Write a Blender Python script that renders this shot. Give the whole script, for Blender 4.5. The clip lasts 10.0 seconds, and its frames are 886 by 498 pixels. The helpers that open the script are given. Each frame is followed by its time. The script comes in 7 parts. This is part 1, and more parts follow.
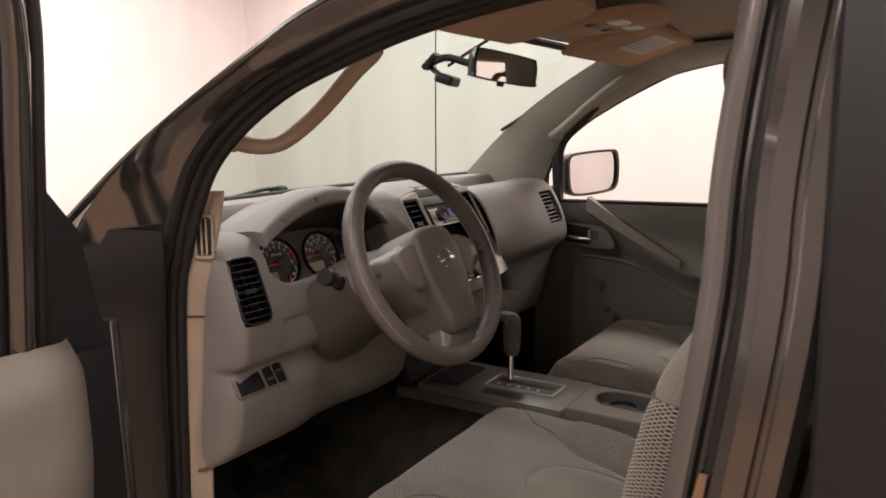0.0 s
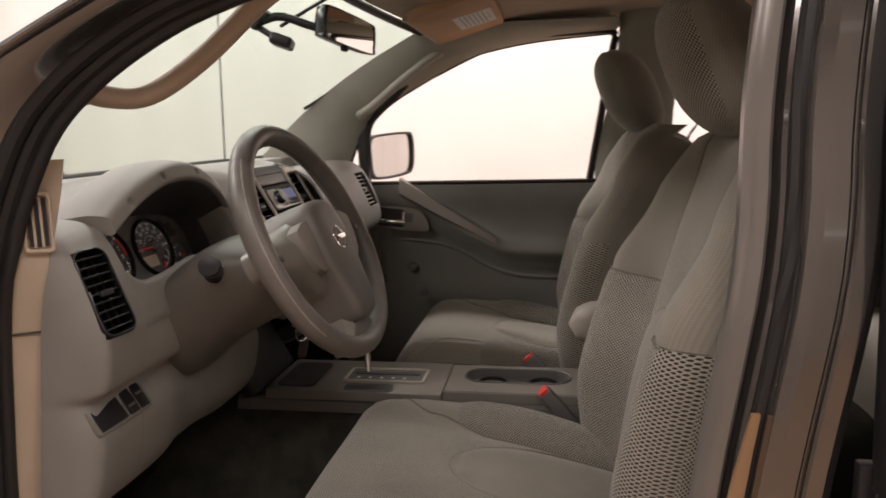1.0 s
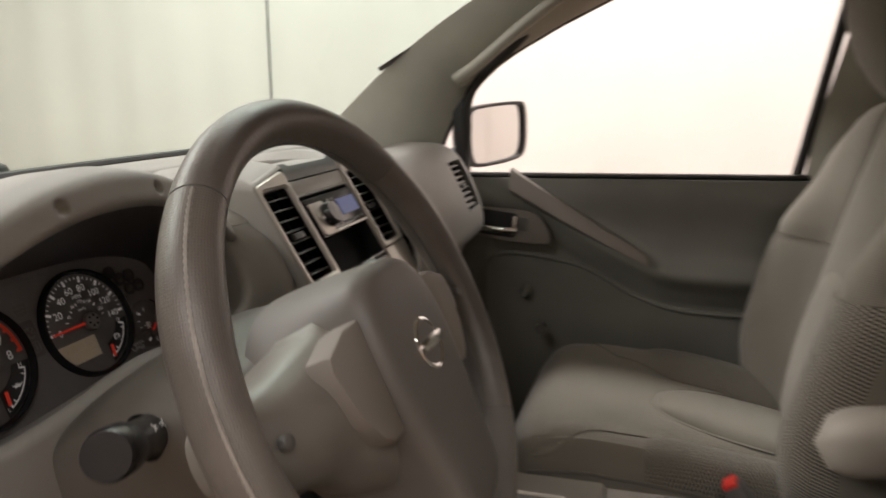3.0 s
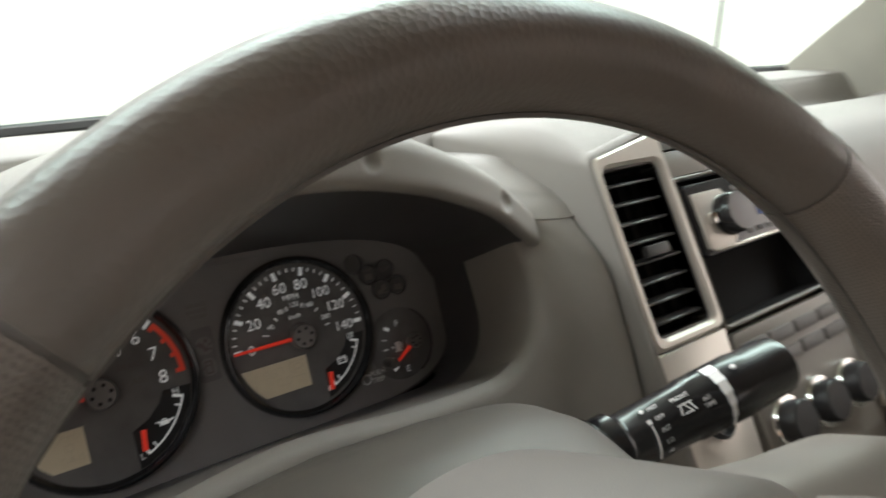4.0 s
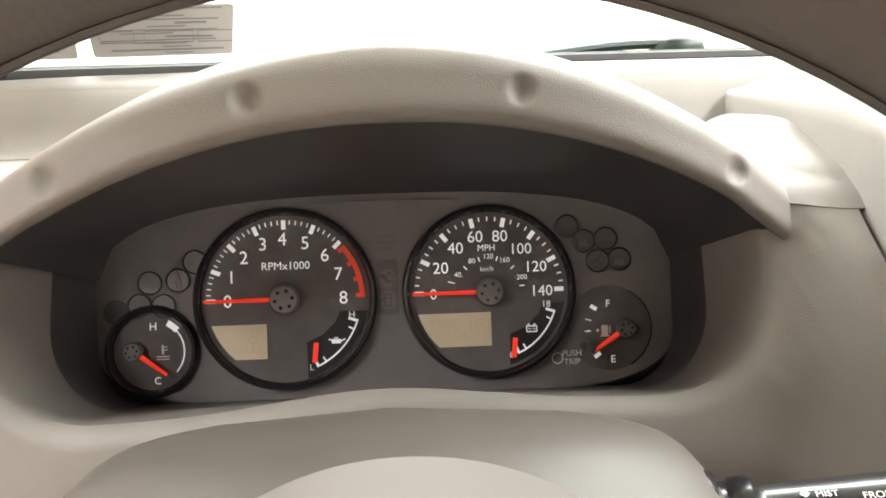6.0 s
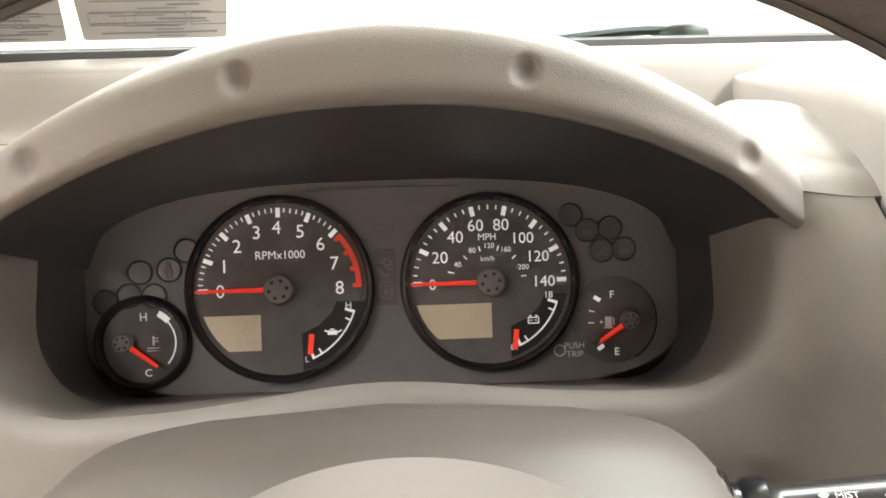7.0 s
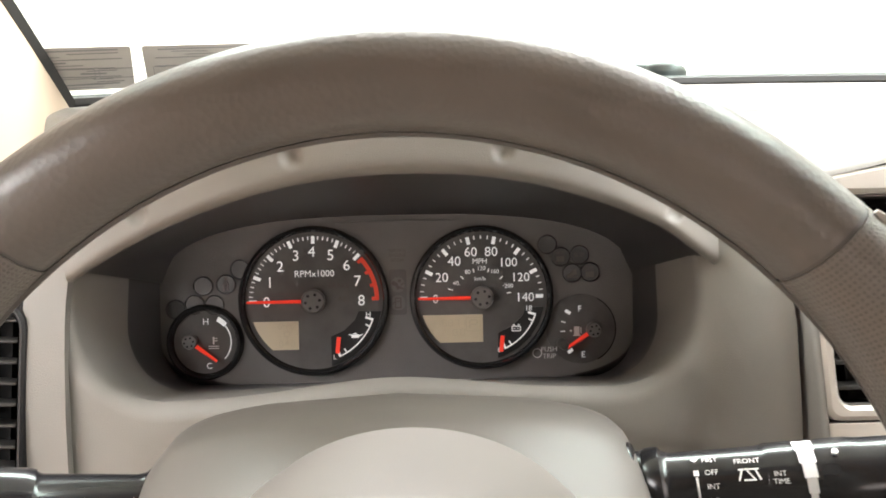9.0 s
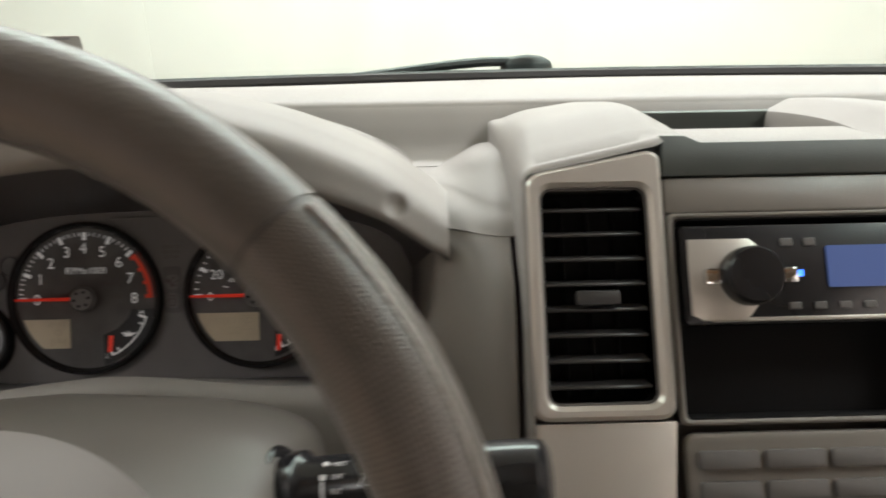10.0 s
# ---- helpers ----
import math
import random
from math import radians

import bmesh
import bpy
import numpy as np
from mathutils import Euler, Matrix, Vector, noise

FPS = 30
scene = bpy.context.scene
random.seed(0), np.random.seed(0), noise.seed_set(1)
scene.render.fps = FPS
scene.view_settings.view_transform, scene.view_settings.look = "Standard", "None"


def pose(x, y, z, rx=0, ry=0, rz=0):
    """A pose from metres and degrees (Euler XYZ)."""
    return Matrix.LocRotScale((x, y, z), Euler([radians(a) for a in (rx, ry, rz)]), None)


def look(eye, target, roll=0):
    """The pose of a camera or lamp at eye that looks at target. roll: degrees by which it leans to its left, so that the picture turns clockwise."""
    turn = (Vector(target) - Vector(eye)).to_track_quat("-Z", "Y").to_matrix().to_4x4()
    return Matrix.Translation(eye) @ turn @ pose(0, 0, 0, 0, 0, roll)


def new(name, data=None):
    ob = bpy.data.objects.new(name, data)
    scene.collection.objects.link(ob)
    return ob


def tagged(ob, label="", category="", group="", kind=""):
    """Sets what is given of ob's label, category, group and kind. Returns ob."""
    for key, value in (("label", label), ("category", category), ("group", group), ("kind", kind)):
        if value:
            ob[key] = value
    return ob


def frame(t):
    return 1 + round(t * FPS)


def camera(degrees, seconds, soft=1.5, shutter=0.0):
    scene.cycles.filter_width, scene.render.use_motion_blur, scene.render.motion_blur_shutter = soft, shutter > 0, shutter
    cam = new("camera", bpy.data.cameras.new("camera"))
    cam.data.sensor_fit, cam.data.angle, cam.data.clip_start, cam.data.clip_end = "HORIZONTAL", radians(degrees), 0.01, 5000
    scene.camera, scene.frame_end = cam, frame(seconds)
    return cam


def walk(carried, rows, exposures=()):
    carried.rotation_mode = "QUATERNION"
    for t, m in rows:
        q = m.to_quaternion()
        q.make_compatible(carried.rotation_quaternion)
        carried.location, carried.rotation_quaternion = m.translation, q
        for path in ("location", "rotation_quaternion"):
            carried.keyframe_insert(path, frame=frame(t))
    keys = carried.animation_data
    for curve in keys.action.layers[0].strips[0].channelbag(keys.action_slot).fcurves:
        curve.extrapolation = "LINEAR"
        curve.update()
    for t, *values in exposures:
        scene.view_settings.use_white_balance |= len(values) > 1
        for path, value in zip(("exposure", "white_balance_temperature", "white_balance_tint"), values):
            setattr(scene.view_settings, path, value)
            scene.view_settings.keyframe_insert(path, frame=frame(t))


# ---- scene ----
cam = camera(64.5, 10.0, soft=1.7, shutter=0.3)
PATH = [
    (0, (-1.449, -0.702, 1.555), (0.199, 0.384, 1.233), -1.5),
    (0.5, (-1.451, -0.546, 1.506), (0.315, 0.334, 1.178), -1.6),
    (0.7, (-1.439, -0.463, 1.503), (0.42, 0.19, 1.165), -1.0),
    (1, (-1.457, -0.349, 1.496), (0.487, -0.025, 1.157), -1.5),
    (1.2, (-1.498, -0.26, 1.501), (0.465, -0.104, 1.156), -1.5),
    (1.5, (-1.555, -0.18, 1.498), (0.415, -0.157, 1.153), -1.2),
    (2, (-1.458, -0.203, 1.5), (0.512, -0.23, 1.153), -1.3),
    (2.2, (-1.368, -0.248, 1.509), (0.601, -0.267, 1.161), -1.4),
    (3.3, (-0.68, -0.108, 1.509), (1.044, 0.78, 1.022), -1.1),
    (3.5, (-0.6, -0.077, 1.49), (0.994, 1.014, 0.974), -1.0),
    (3.7, (-0.545, -0.025, 1.475), (0.945, 1.212, 0.958), -0.5),
    (4, (-0.498, -0.035, 1.501), (0.637, 1.489, 0.878), -0.5),
    (4.2, (-0.447, -0.043, 1.49), (0.398, 1.645, 0.829), -1.2),
    (4.5, (-0.386, -0.071, 1.475), (0.08, 1.759, 0.817), -1.5),
    (5, (-0.358, -0.067, 1.473), (-0.219, 1.818, 0.821), -1.2),
    (6.5, (-0.363, -0.022, 1.466), (-0.294, 1.86, 0.792), -1.3),
    (7, (-0.362, -0.021, 1.464), (-0.286, 1.855, 0.775), -1.1),
    (7.5, (-0.371, -0.026, 1.469), (-0.29, 1.845, 0.767), -0.9),
    (8, (-0.367, -0.028, 1.47), (-0.298, 1.843, 0.768), -1.0),
    (8.5, (-0.363, -0.063, 1.49), (-0.313, 1.809, 0.787), -1.1),
    (9, (-0.358, -0.111, 1.521), (-0.315, 1.757, 0.809), -0.7),
    (9.5, (-0.307, -0.118, 1.53), (-0.302, 1.747, 0.807), -1.4),
    (9.8, (-0.246, -0.116, 1.519), (-0.198, 1.751, 0.805), -0.5),
    (10, (-0.19, -0.104, 1.514), (-0.16, 1.762, 0.794), -0.9),
]
EXPOSURES = [(0.0, 0.02, 6700, 20), (2.2, 0.12, 6650, 12), (3.3, 0.26, 6500, 12), (3.5, 0.42, 6400, 10), (4.0, 1.0, 6000, 5), (4.5, 2.1, 6100, 6), (5.2, 2.22, 6250, 8), (6.5, 2.22, 6350, 10), (8.0, 2.15, 6450, 12), (8.5, 2.05, 6450, 10), (9.0, 2.25, 6200, 9), (9.6, 1.55, 6150, 8), (10.0, 0.8, 6250, 8)]
walk(cam, [(t, look(eye, target, roll)) for t, eye, target, roll in PATH], EXPOSURES)


# ---- light: a photo bay hung with white curtains, lit from above ----
world = bpy.data.worlds.new("world")
world.use_nodes = True
world.node_tree.nodes["Background"].inputs[0].default_value = (1.0, 0.95, 0.92, 1)
world.node_tree.nodes["Background"].inputs[1].default_value = 0.02
scene.world = world


def area(name, x, y, z, sx, sy, watts, target=None, colour=(1.0, 0.955, 0.915)):
    d = bpy.data.lights.new(name, "AREA")
    d.shape, d.size, d.size_y, d.energy, d.color = "RECTANGLE", sx, sy, watts, colour
    ob = new(name, d)
    ob.matrix_world = look((x, y, z), target or (x, y, z - 1))
    return tagged(ob, "rectangular softbox lamp under the bay ceiling", "lamp", kind="structure")


area("ceiling_lamp", -2.9, 0.0, 3.55, 0.8, 5.0, 120)
area("ceiling_lamp", 2.1, 0.0, 3.55, 0.8, 5.0, 170)
area("ceiling_lamp", 0.0, 3.0, 3.55, 4.0, 0.8, 165)
area("ceiling_lamp", 0.0, -3.7, 3.55, 4.0, 0.8, 170)

# ---- materials ----


def material(name, colour, rough=0.6, metal=0.0, spec=0.5, var=0.12, scale=6.0, bump=0.0, bscale=900.0, emit=0.0, rvar=0.0, detail=None):
    m = bpy.data.materials.new(name)
    m.use_nodes = True
    nt = m.node_tree
    b = nt.nodes["Principled BSDF"]
    b.inputs["Roughness"].default_value, b.inputs["Metallic"].default_value = rough, metal
    b.inputs["Specular IOR Level"].default_value = spec
    tc = nt.nodes.new("ShaderNodeTexCoord")
    n = nt.nodes.new("ShaderNodeTexNoise")
    n.inputs["Scale"].default_value, n.inputs["Detail"].default_value = scale, 6
    nt.links.new(tc.outputs["Object"], n.inputs["Vector"])
    ramp = nt.nodes.new("ShaderNodeValToRGB")
    lo, hi = [c * (1 - var) for c in colour], [min(1, c * (1 + var)) for c in colour]
    ramp.color_ramp.elements[0].position, ramp.color_ramp.elements[1].position = 0.3, 0.7
    ramp.color_ramp.elements[0].color, ramp.color_ramp.elements[1].color = (*lo, 1), (*hi, 1)
    nt.links.new(n.outputs["Fac"], ramp.inputs["Fac"])
    nt.links.new(ramp.outputs["Color"], b.inputs["Base Color"])
    if rvar:
        mr = nt.nodes.new("ShaderNodeMapRange")
        mr.inputs["To Min"].default_value, mr.inputs["To Max"].default_value = rough - rvar, rough + rvar
        n3 = nt.nodes.new("ShaderNodeTexNoise")
        n3.inputs["Scale"].default_value, n3.inputs["Detail"].default_value = scale * 4, 8
        nt.links.new(tc.outputs["Object"], n3.inputs["Vector"])
        nt.links.new(n3.outputs["Fac"], mr.inputs["Value"])
        nt.links.new(mr.outputs["Result"], b.inputs["Roughness"])
    if bump:
        v = nt.nodes.new("ShaderNodeTexVoronoi" if detail == "leather" else "ShaderNodeTexNoise")
        v.inputs["Scale"].default_value = bscale
        nt.links.new(tc.outputs["Object"], v.inputs["Vector"])
        bp = nt.nodes.new("ShaderNodeBump")
        bp.inputs["Strength"].default_value, bp.inputs["Distance"].default_value = bump, 0.0006
        nt.links.new(v.outputs[0], bp.inputs["Height"])
        nt.links.new(bp.outputs["Normal"], b.inputs["Normal"])
    if emit:
        b.inputs["Emission Color"].default_value = (*colour, 1)
        b.inputs["Emission Strength"].default_value = emit
    return m


def cloth(name, colour, pattern, pitch, dark=0.45, depth=0.5):
    """Seat cloth. pattern: 'mesh' for a knitted diamond net, 'rib' for fine cords, 'weave' for plain cloth. pitch in metres."""
    m = material(name, colour, rough=0.92, spec=0.2, var=0.1, scale=9)
    nt = m.node_tree
    b = nt.nodes["Principled BSDF"]
    base = b.inputs["Base Color"].links[0].from_socket
    uv = nt.nodes.new("ShaderNodeUVMap")
    mp = nt.nodes.new("ShaderNodeMapping")
    mp.inputs["Scale"].default_value = (1 / pitch, 1 / pitch, 1)
    nt.links.new(uv.outputs[0], mp.inputs["Vector"])
    sep = nt.nodes.new("ShaderNodeSeparateXYZ")
    nt.links.new(mp.outputs[0], sep.inputs[0])

    def mth(op, a, bb=None):
        q = nt.nodes.new("ShaderNodeMath")
        q.operation = op
        for k, val in enumerate((a, bb)):
            if val is None:
                continue
            if isinstance(val, (int, float)):
                q.inputs[k].default_value = val
            else:
                nt.links.new(val, q.inputs[k])
        return q.outputs[0]

    x, y = sep.outputs[0], sep.outputs[1]
    if pattern == "mesh":
        s = mth("SINE", mth("MULTIPLY", mth("ADD", x, y), math.pi))
        t = mth("SINE", mth("MULTIPLY", mth("SUBTRACT", x, y), math.pi))
        h = mth("MULTIPLY", mth("ABSOLUTE", s), mth("ABSOLUTE", t))
        step = nt.nodes.new("ShaderNodeMapRange")
        step.interpolation_type = "SMOOTHSTEP"
        for k, val in ((1, 0.18), (2, 0.62), (3, 1.0), (4, 0.0)):
            step.inputs[k].default_value = val
        nt.links.new(h, step.inputs[0])
        h = step.outputs[0]
    elif pattern == "rib":
        s = mth("ABSOLUTE", mth("SINE", mth("MULTIPLY", x, math.pi)))
        t = mth("ABSOLUTE", mth("SINE", mth("MULTIPLY", mth("ADD", y, mth("MULTIPLY", x, 0.5)), math.pi * 0.7)))
        h = mth("MULTIPLY", s, mth("ADD", 0.6, mth("MULTIPLY", t, 0.4)))
    else:
        s = mth("ABSOLUTE", mth("SINE", mth("MULTIPLY", x, math.pi)))
        t = mth("ABSOLUTE", mth("SINE", mth("MULTIPLY", y, math.pi)))
        h = mth("MULTIPLY", mth("ADD", s, t), 0.5)
    mix = nt.nodes.new("ShaderNodeMix")
    mix.data_type, mix.blend_type = "RGBA", "MULTIPLY"
    mix.inputs["Factor"].default_value = 1.0
    g = mth("ADD", dark, mth("MULTIPLY", h, 1 - dark))
    cmb = nt.nodes.new("ShaderNodeCombineColor")
    for k in range(3):
        nt.links.new(g, cmb.inputs[k])
    nt.links.new(base, mix.inputs["A"])
    nt.links.new(cmb.outputs[0], mix.inputs["B"])
    nt.links.new(mix.outputs["Result"], b.inputs["Base Color"])
    bp = nt.nodes.new("ShaderNodeBump")
    bp.inputs["Strength"].default_value, bp.inputs["Distance"].default_value = depth, 0.001
    nt.links.new(h, bp.inputs["Height"])
    nt.links.new(bp.outputs["Normal"], b.inputs["Normal"])
    b.inputs["Sheen Weight"].default_value = 0.25
    return m


def pane(name, tint, gloss=0.08, rough=0.0):
    m = bpy.data.materials.new(name)
    m.use_nodes = True
    nt = m.node_tree
    nt.nodes.clear()
    out = nt.nodes.new("ShaderNodeOutputMaterial")
    tr, gl, mx = nt.nodes.new("ShaderNodeBsdfTransparent"), nt.nodes.new("ShaderNodeBsdfGlossy"), nt.nodes.new("ShaderNodeMixShader")
    lw, pw, sc = nt.nodes.new("ShaderNodeLayerWeight"), nt.nodes.new("ShaderNodeMath"), nt.nodes.new("ShaderNodeMath")
    pw.operation, sc.operation = "POWER", "MULTIPLY_ADD"
    lw.inputs["Blend"].default_value = 0.5
    pw.inputs[1].default_value, sc.inputs[1].default_value, sc.inputs[2].default_value = 4.0, 0.3, 0.035
    nt.links.new(lw.outputs["Facing"], pw.inputs[0])
    nt.links.new(pw.outputs[0], sc.inputs[0])
    tr.inputs["Color"].default_value, gl.inputs["Roughness"].default_value = (*tint, 1), rough
    nt.links.new(sc.outputs[0], mx.inputs[0])
    nt.links.new(tr.outputs[0], mx.inputs[1])
    nt.links.new(gl.outputs[0], mx.inputs[2])
    nt.links.new(mx.outputs[0], out.inputs[0])
    return m


def glow(name, colour, strength):
    return material(name, colour, rough=0.4, var=0.0, emit=strength)


TAUPE = (0.230, 0.219, 0.200)
PLASTIC = material("grained_taupe_plastic", TAUPE, 0.5, bump=0.32, bscale=1900, rvar=0.06, detail="leather")
SMOOTH = material("smooth_taupe_plastic", (0.17, 0.157, 0.137), 0.34, bump=0.12, bscale=1500, rvar=0.05)
LOWER = material("lower_dash_plastic", (0.192, 0.172, 0.150), 0.6, bump=0.35, bscale=1000, rvar=0.05, detail="leather")
# dash plastic in a darker, greener copy: the door side's shade in its colour
DOORP = material("shaded_door_plastic", (0.165, 0.165, 0.145), 0.6, bump=0.35, bscale=1000, rvar=0.05, detail="leather")
SILVER = material("satin_silver_paint", (0.52, 0.49, 0.44), 0.33, metal=0.5, var=0.05, rvar=0.05)
TRIM = material("beige_pillar_plastic", (0.45, 0.36, 0.268), 0.6, bump=0.2, bscale=900, rvar=0.05)
HEAD = material("headliner_cloth", (0.450, 0.384, 0.312), 0.95, spec=0.1, bump=0.6, bscale=1800, var=0.08)
LEATHER = material("worn_wheel_leather", (0.135, 0.122, 0.108), 0.33, bump=0.3, bscale=850, rvar=0.12, scale=14, var=0.22, detail="leather")
BLACK = material("black_plastic", (0.012, 0.012, 0.013), 0.45, bump=0.15, bscale=1200, rvar=0.08)
GLOSSB = material("smooth_black_plastic", (0.014, 0.014, 0.015), 0.22, rvar=0.05)
RUBBER = material("black_rubber", (0.013, 0.012, 0.011), 0.6, bump=0.2, bscale=400, rvar=0.1)
PAINT = material("dark_grey_metallic_car_paint", (0.165, 0.158, 0.153), 0.12, metal=0.85, var=0.06, rvar=0.03)
PAINT.node_tree.nodes["Principled BSDF"].inputs["Coat Weight"].default_value = 1.0
PAINT.node_tree.nodes["Principled BSDF"].inputs["Coat Roughness"].default_value = 0.03
CHROME = material("chrome", (0.75, 0.74, 0.72), 0.1, metal=1.0, var=0.03)
GREY = material("dark_grey_plastic", (0.10, 0.095, 0.088), 0.5, bump=0.2, bscale=1100, rvar=0.06)
CARPET = material("floor_carpet", (0.036, 0.035, 0.028), 0.98, spec=0.05, bump=1.0, bscale=700, var=0.3, scale=20)
RED = material("red_button", (0.62, 0.03, 0.02), 0.4, var=0.05)
# white dial print with a little added emission; no backlight is on
FIGURE = material("white_figures_faint_glow", (0.8, 0.79, 0.77), 0.6, var=0.0, emit=0.10)
WHITE = material("white_print", (0.75, 0.75, 0.74), 0.6, var=0.03)
PAPER = material("paper", (0.62, 0.61, 0.58), 0.85, var=0.05)
SLIP = material("thin_grey_paper", (0.40, 0.39, 0.37), 0.85, var=0.06)
INK = material("faded_ink", (0.22, 0.22, 0.23), 0.8, var=0.1)
STRIP = material("grey_door_seal_strip", (0.185, 0.172, 0.158), 0.2, metal=0.35, var=0.06, rvar=0.05)
CURTAIN = material("white_curtain_cloth", (0.70, 0.65, 0.625), 0.95, spec=0.1, var=0.03, scale=2.0, bump=0.3, bscale=300)
WALLB = material("brown_wall_paint", (0.29, 0.255, 0.225), 0.7, var=0.2, scale=1.2)
CONCRETE = material("bay_floor_paint", (0.30, 0.20, 0.13), 0.45, var=0.15, scale=3.0, bump=0.2, bscale=60)
CEIL = material("bay_ceiling_paint", (0.7, 0.67, 0.64), 0.9, var=0.04)
FABRIC = cloth("plain_seat_cloth", (0.225, 0.208, 0.172), "weave", 0.0030, 0.70, 0.3)
RIB = cloth("corded_seat_cloth", (0.270, 0.250, 0.206), "mesh", 0.0042, 0.42, 0.5)
NET = cloth("knitted_net_seat_cloth", (0.320, 0.295, 0.245), "mesh", 0.0056, 0.08, 0.9)
PILLARR = material("grey_green_pillar_plastic", (0.35, 0.345, 0.295), 0.6, bump=0.2, bscale=900, rvar=0.05)
# colour of the floor's reflection painted low on the centre pillar
FLOORREFL = material("brown_floor_reflection", (0.27, 0.16, 0.085), 0.4, var=0.1, rvar=0.06)
ARMREST = material("light_taupe_armrest", (0.34, 0.31, 0.265), 0.5, bump=0.3, bscale=1000, rvar=0.05, detail="leather")
DOORTOP = material("taupe_door_top_plastic", (0.27, 0.245, 0.21), 0.36, bump=0.3, bscale=1300, rvar=0.06, detail="leather")
GLASS = pane("clear_side_glass", (0.97, 0.97, 0.96))
SCREEN = pane("green_tinted_windscreen_glass", (0.57, 0.70, 0.65))
MIRROR = material("mirror_glass", (0.85, 0.86, 0.85), 0.02, metal=1.0, var=0.0)

# ---- building helpers ----


def thing(name, label, category, loc=(0, 0, 0), group="", kind=""):
    ob = new(name)
    ob.location = loc
    ob.empty_display_size = 0.05
    return tagged(ob, label, category, group, kind)


def finish(bm, name, mat, angle=38):
    bmesh.ops.recalc_face_normals(bm, faces=bm.faces)
    lim = radians(angle)
    for f in bm.faces:
        f.smooth = True
    for e in bm.edges:
        if len(e.link_faces) == 2 and e.calc_face_angle(0) > lim:
            e.smooth = False
    me = bpy.data.meshes.new(name)
    bm.to_mesh(me)
    bm.free()
    me.materials.append(mat)
    return me


def origin_of(ob):
    """Where the frame of a parent lies: parts are kept in world coordinates."""
    return Vector((0, 0, 0)) if ob.parent else Vector(ob.location)


def part(name, bm, mat, parent=None, label="", angle=38):
    """Links a bmesh, given in world coordinates, as one mesh object under a thing or a part."""
    ob = new(name, finish(bm, name, mat, angle))
    if parent is not None:
        ob.parent = parent
        ob.matrix_parent_inverse = Matrix.Translation(-origin_of(parent))
    if label:
        ob["label"] = label
    return ob


def facing(ob, way):
    """Turns an open sheet's faces to the side that way points to."""
    if sum(p.normal.dot(Vector(way)) * p.area for p in ob.data.polygons) < 0:
        ob.data.flip_normals()
    return ob


I4 = Matrix.Identity(4)


def frame_of(origin, xdir, ydir):
    """A matrix with the given origin, x axis and roughly the given y axis."""
    x = Vector(xdir).normalized()
    z = x.cross(Vector(ydir)).normalized()
    y = z.cross(x)
    m = Matrix((x, y, z)).transposed().to_4x4()
    m.translation = Vector(origin)
    return m


def box(bm, sx, sy, sz, m=I4, bevel=0.0, seg=2):
    r = bmesh.ops.create_cube(bm, size=1.0, matrix=m @ Matrix.Diagonal((sx, sy, sz, 1)))
    if bevel:
        edges = list({e for v in r["verts"] for e in v.link_edges})
        bmesh.ops.bevel(bm, geom=edges, offset=bevel, segments=seg, affect="EDGES", profile=0.6)
    return bm


def ring(bm, pts):
    return [bm.verts.new(p) for p in pts]


def loft(bm, rings, caps=True, closed=True):
    vs = [ring(bm, r) for r in rings]
    n = len(vs[0])
    for a, b in zip(vs, vs[1:]):
        for k in range(n if closed else n - 1):
            bm.faces.new((a[k], a[(k + 1) % n], b[(k + 1) % n], b[k]))
    if caps and closed:
        bm.faces.new(list(reversed(vs[0])))
        bm.faces.new(vs[-1])
    return vs


def turned(bm, prof, m=I4, n=32, caps=True):
    """A lathe body: prof is rows of (radius, height) along the local z axis."""
    return loft(bm, [[m @ Vector((r * math.cos(2 * math.pi * k / n), r * math.sin(2 * math.pi * k / n), h)) for k in range(n)] for r, h in prof], caps)


def cyl(bm, r, h, m=I4, n=28, bevel=0.0, r2=None):
    r2 = r if r2 is None else r2
    if bevel:
        prof = [(r - bevel, 0), (r - bevel * 0.3, bevel * 0.3), (r, bevel), (r2, h - bevel), (r2 - bevel * 0.3, h - bevel * 0.3), (r2 - bevel, h)]
    else:
        prof = [(r, 0), (r2, h)]
    return turned(bm, prof, m, n)


def spline(pts, n):
    """n points on a smooth curve through pts."""
    pts = [Vector(p) for p in pts]
    full = [pts[0] * 2 - pts[1]] + pts + [pts[-1] * 2 - pts[-2]]
    out = []
    for i in range(n):
        u = i / (n - 1) * (len(pts) - 1)
        k = min(int(u), len(pts) - 2)
        t = u - k
        a, b, c, d = full[k:k + 4]
        out.append(0.5 * ((2 * b) + (c - a) * t + (2 * a - 5 * b + 4 * c - d) * t * t + (3 * b - a - 3 * c + d) * t ** 3))
    return out


def tube(bm, pts, r, n=12, caps=True, up=(0, 0, 1), flat=1.0):
    """A bar along pts. r: radius, or a function of 0..1. flat: height over width of its section."""
    pts = [Vector(p) for p in pts]
    rings_ = []
    for i, p in enumerate(pts):
        d = (pts[min(i + 1, len(pts) - 1)] - pts[max(i - 1, 0)]).normalized()
        s = d.cross(Vector(up))
        s = s.normalized() if s.length > 1e-6 else Vector((1, 0, 0))
        w = s.cross(d)
        rr = r(i / (len(pts) - 1)) if callable(r) else r
        rings_.append([p + rr * (math.cos(2 * math.pi * k / n) * s + flat * math.sin(2 * math.pi * k / n) * w) for k in range(n)])
    return loft(bm, rings_, caps)


